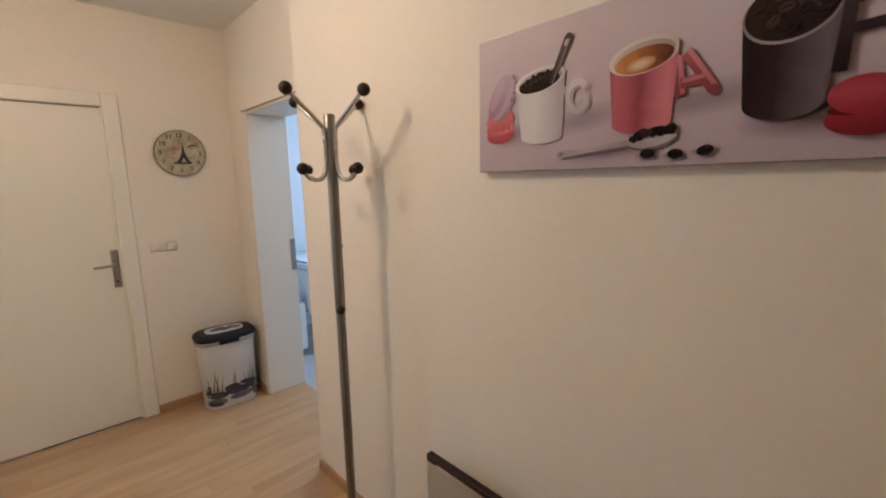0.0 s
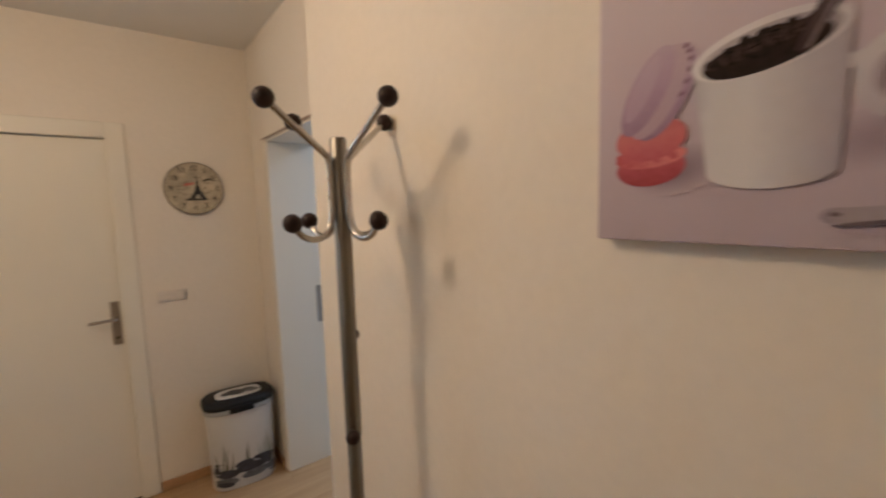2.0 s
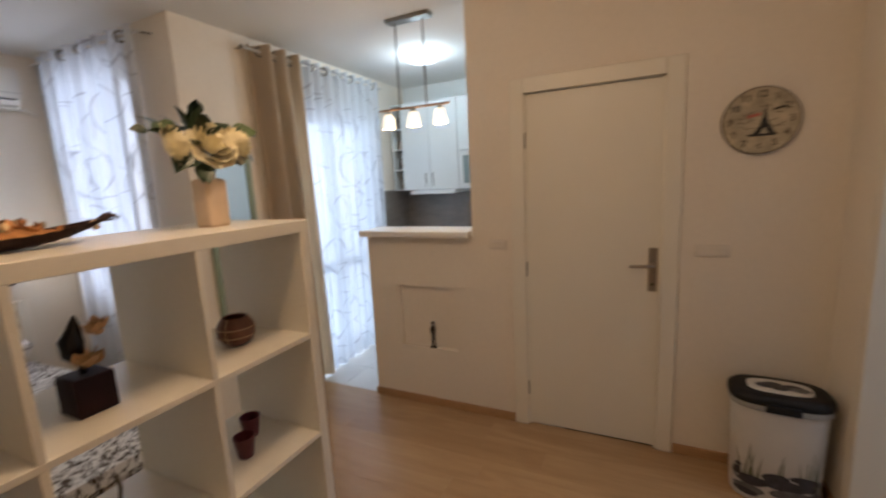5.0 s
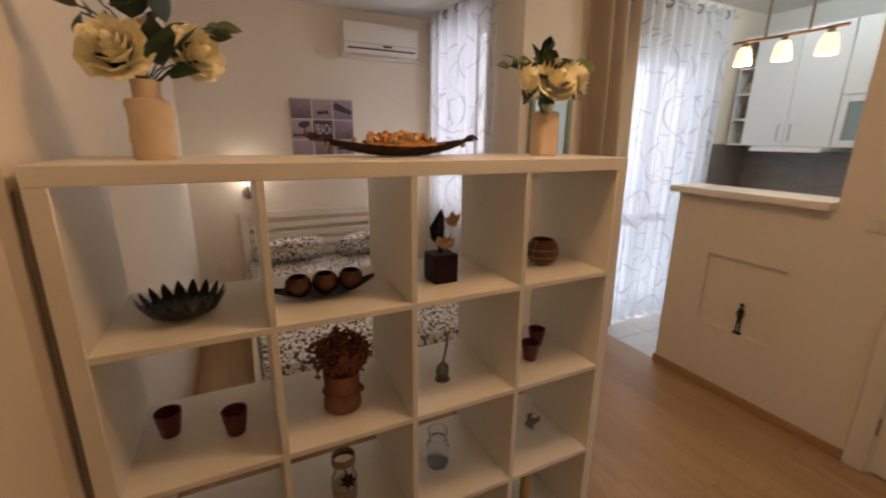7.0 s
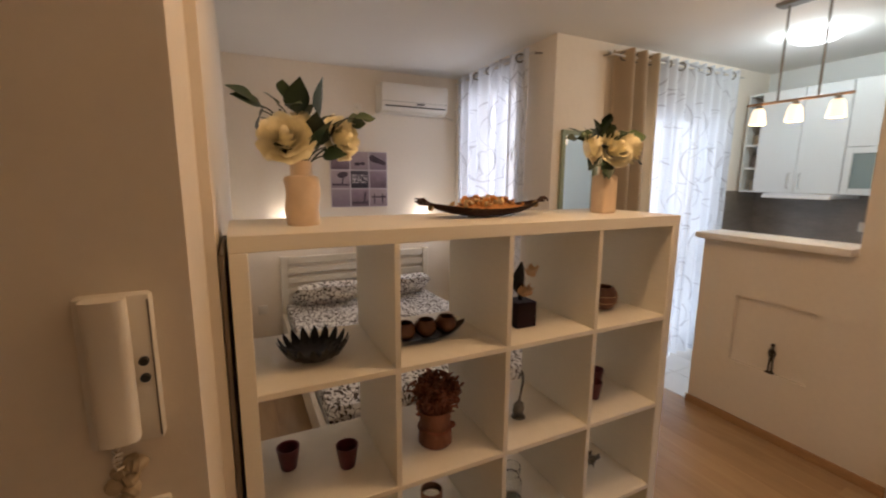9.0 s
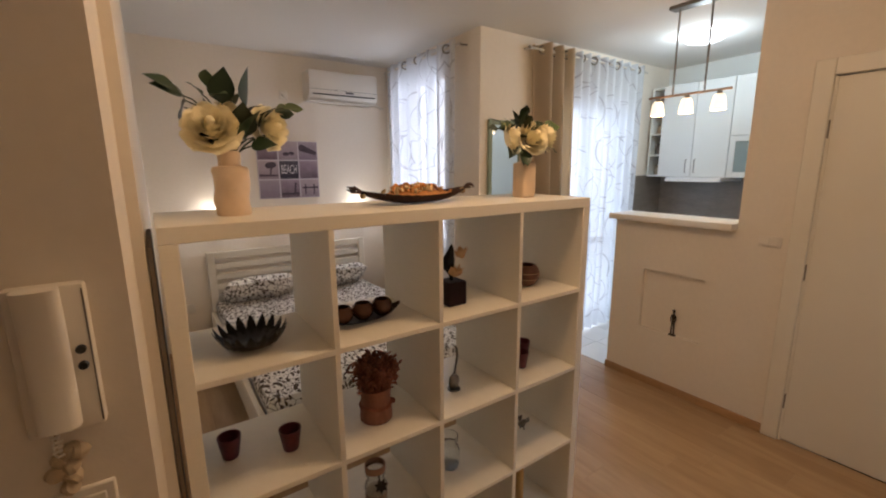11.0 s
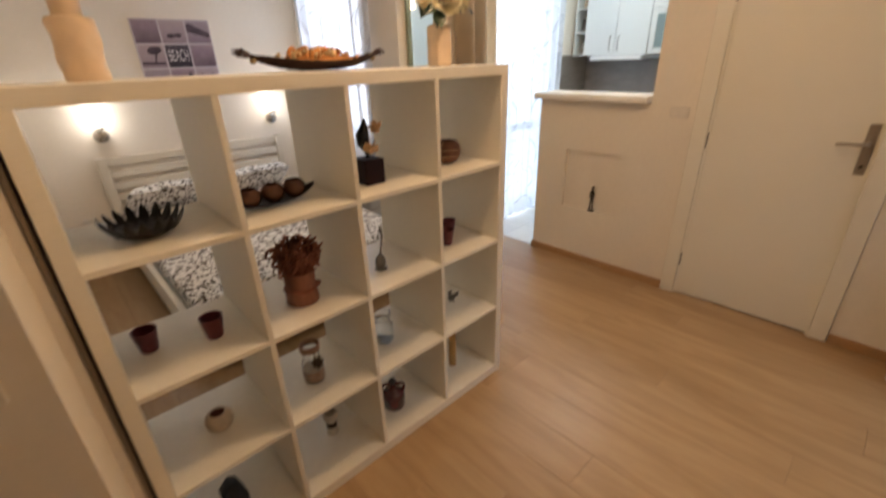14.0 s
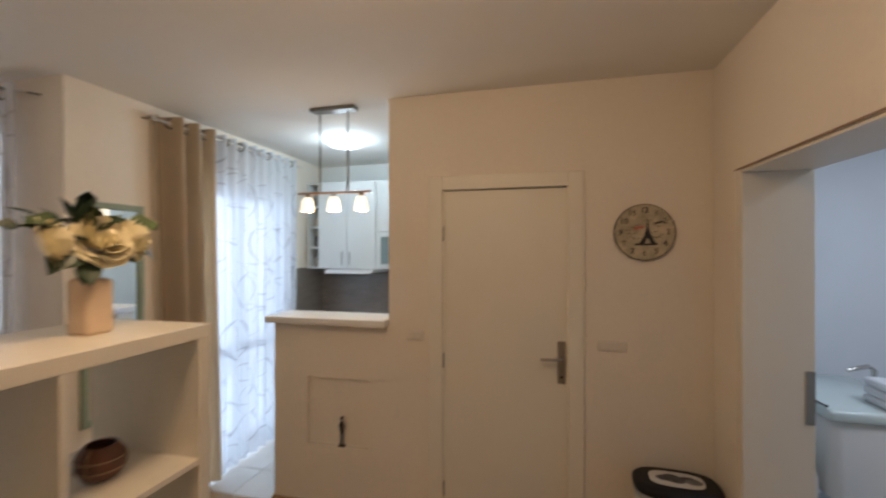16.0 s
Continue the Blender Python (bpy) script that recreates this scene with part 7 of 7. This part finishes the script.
cupboard("wall_cupboard", -1.318, -0.690, "white wall cupboard with two doors and bar handles", ((-1.318, -1.004, ZU0, ZU1, False, -1.045), (-1.004, -0.690, ZU0, ZU1, False, -0.963)))
cupboard("glass_cupboard", -0.688, -0.10, "white wall cupboard with a frosted glass flap", ((-0.688, -0.10, ZU0, ZU0 + 0.37, True, None), (-0.688, -0.10, ZU0 + 0.37, ZU1, False, None)))
rack = thing("open_corner_shelf", pose(XK + 0.001, 0, 0), "narrow white open shelf with small jars", "kitchen shelf")
part("side", box(0, 0.35, -1.336, -1.320, ZU0, ZU1), M_CAB, rack)
part("side", box(0, 0.35, -1.455, -1.440, ZU0, ZU1), M_CAB, rack)
part("back", box(0, 0.006, -1.440, -1.336, ZU0, ZU1), M_CAB, rack)
for z in (ZU0, 1.70, 1.91, 2.12, ZU1 - 0.016):
    part("board", box(0.006, 0.35, -1.440, -1.336, z, z + 0.016), M_CAB, rack)
for i, (z, h, col) in enumerate(((ZU0 + 0.016, 0.10, (0.30, 0.27, 0.22)), (1.716, 0.12, (0.12, 0.10, 0.09)), (1.926, 0.09, (0.40, 0.32, 0.22)), (2.136, 0.12, (0.25, 0.24, 0.22)))):
    ob = solid("spice_jar", lathe([(0, 0), (0.028, 0), (0.030, 0.006), (0.030, h * 0.75), (0.022, h * 0.82), (0.024, h * 0.84), (0.024, h), (0, h)], 18), mat("spice_jar_glass", col, 0.3, vary=0.2, vary_scale=20), pose(XK + 0.27, -1.388, z), "small spice jar on the open kitchen shelf", "jar", "spice jars")
hood = thing("range_hood", pose(XK + 0.001, 0, 0), "slim pale range hood under the cupboards", "range hood")
part("body", box(0.0, 0.46, -1.19, -0.69, 1.455, 1.490, 0.006, seg=2), mat("pale_hood_metal", (0.72, 0.73, 0.74), 0.3, 0.1, vary=0.03), hood)
part("front_lip", box(0.46, 0.485, -1.185, -0.695, 1.450, 1.472, 0.004), M_WHITE, hood)
part("filter", box(0.06, 0.42, -1.14, -0.74, 1.449, 1.455), M_STEEL, hood)
solid("kitchen_socket", box(0, 0.011, -0.04, 0.04, -0.04, 0.04, 0.004), M_PLASTIC, pose(XK + 0.009, -0.62, 1.22), "white wall socket on taupe tiles", "socket")

dome = thing("dome_ceiling_light", pose(-2.23, -0.69, CEIL - 0.008), "round lit white dome lamp on the ceiling", "ceiling lamp")
part("base", lathe([(0, -0.012), (0.125, -0.012), (0.127, 0), (0, 0)], 36), M_WHITE, dome)
sh = part("shade", lathe([(0.150, -0.012), (0.153, -0.024), (0.143, -0.042), (0.116, -0.060), (0.075, -0.070), (0, -0.074)], 40), mat("lit_white_dome", (0.95, 0.96, 1.0), 0.4, emit=(0.86, 0.95, 1.0), emit_strength=4.0), dome, "glowing white dome shade")
sh.visible_shadow = False

pen = thing("pendant_lamp", pose(-1.49, -0.405, 0), "steel bar pendant lamp with three small glass shades", "pendant lamp")
part("canopy", box(-0.04, 0.04, -0.155, 0.155, CEIL - 0.03, CEIL, 0.004), M_STEEL, pen)
for y in (-0.10, 0.10):
    part("hanging_rod", tube([(0, y, CEIL - 0.03), (0, y, 2.068)], 0.006, 10), M_STEEL, pen)
part("bar", tube([(0, -0.262, 2.062), (0, 0.258, 2.062)], 0.008, 10), mat("copper_tinted_bar", (0.42, 0.26, 0.16), 0.3, 1.0, vary=0.05), pen, "copper-toned bar")
M_SHADE = mat("lit_frosted_shade", (0.95, 0.85, 0.7), 0.5, emit=(1.0, 0.82, 0.58), emit_strength=1.9)
for y in (-0.195, -0.002, 0.193):
    part("socket", lathe([(0, 2.058), (0.012, 2.058), (0.016, 2.035), (0.02, 2.03), (0, 2.03)], 16), M_CHROME, pen).location = (0, y, 0)
    sh = part("shade", lathe([(0.022, 2.034), (0.034, 2.015), (0.044, 1.955), (0.043, 1.940), (0.040, 1.940), (0.041, 1.955), (0.031, 2.012), (0.020, 2.032)], 24), M_SHADE, pen, "glowing frosted glass shade")
    sh.location = (0, y, 0)
    sh.visible_shadow = False

# ---- bathroom ----
van = thing("bathroom_vanity", pose(-1.84, 2.62, 0), "white basin on chrome legs with a glass top", "vanity")
part("basin", box(-0.40, 0.30, -0.24, 0.24, 0.36, 0.80, 0.06, seg=5), M_WHITE, van, "rounded white basin")
for x in (-0.34, 0.24):
    for y in (-0.18, 0.18):
        part("leg", tube([(x, y, 0), (x, y, 0.52)], 0.018, 12), M_CHROME, van, "chrome leg")
part("basin_top", box(-0.42, 0.32, -0.26, 0.26, 0.80, 0.86, 0.02, seg=3), mat("pale_green_glass_top", (0.66, 0.76, 0.75), 0.12, vary=0.02), van, "pale green glass top")
part("drain", tube([(-0.05, 0.05, 0.52), (-0.05, 0.05, 0.30), (-0.05, 0.235, 0.28)], 0.02, 12), M_STEEL, van, "grey drain pipe")
part("tap", tube([(-0.10, 0.19, 0.86), (-0.10, 0.19, 0.98), (-0.10, 0.16, 1.0), (-0.10, 0.06, 0.97)], 0.012, 10), M_CHROME, van, "chrome tap")
part("cable", tube(arc((0.28, -0.25, 0.868), (-0.35, -0.10, 0.868), (-0.05, -0.30, 0.87), 14), 0.006, 8), M_BLACK, van, "black hose")
cab = thing("low_cabinet", pose(-1.80, 2.27, 0), "low white bathroom cabinet beside the basin", "cabinet")
part("body", box(-0.19, 0.19, -0.085, 0.085, 0.06, 0.50, 0.008, seg=2), M_WHITE, cab)
part("door", box(0.19, 0.206, -0.080, 0.080, 0.075, 0.485, 0.003), M_WHITE, cab)
for x in (-0.15, 0.15):
    part("foot", lathe([(0, 0), (0.018, 0), (0.015, 0.06), (0, 0.06)], 12), M_STEEL, cab).location = (x, 0, 0)
bottle = thing("soap_bottle", pose(-1.645, 2.29, 0.50), "pale teal soap bottle on the low cabinet", "bottle")
part("bottle", lathe([(0, 0), (0.036, 0), (0.040, 0.008), (0.040, 0.115), (0.028, 0.140), (0.013, 0.150), (0.013, 0.160), (0, 0.160)], 24), mat("pale_teal_plastic", (0.36, 0.52, 0.52), 0.3, vary=0.05), bottle)
part("cap", lathe([(0, 0.158), (0.016, 0.158), (0.016, 0.190), (0, 0.192)], 16), M_WHITE, bottle, "white cap")
tw = thing("towel_stack", pose(-1.62, 2.72, 0.86), "folded white towels on the vanity", "towel")
for i in range(3):
    part("towel", box(-0.12, 0.12, -0.09, 0.09, 0.045 * i, 0.045 * i + 0.043, 0.015, seg=3), mat("white_towel_cloth", (0.78, 0.80, 0.83), 0.95, bump=0.5, bump_scale=250, vary=0.04), tw)
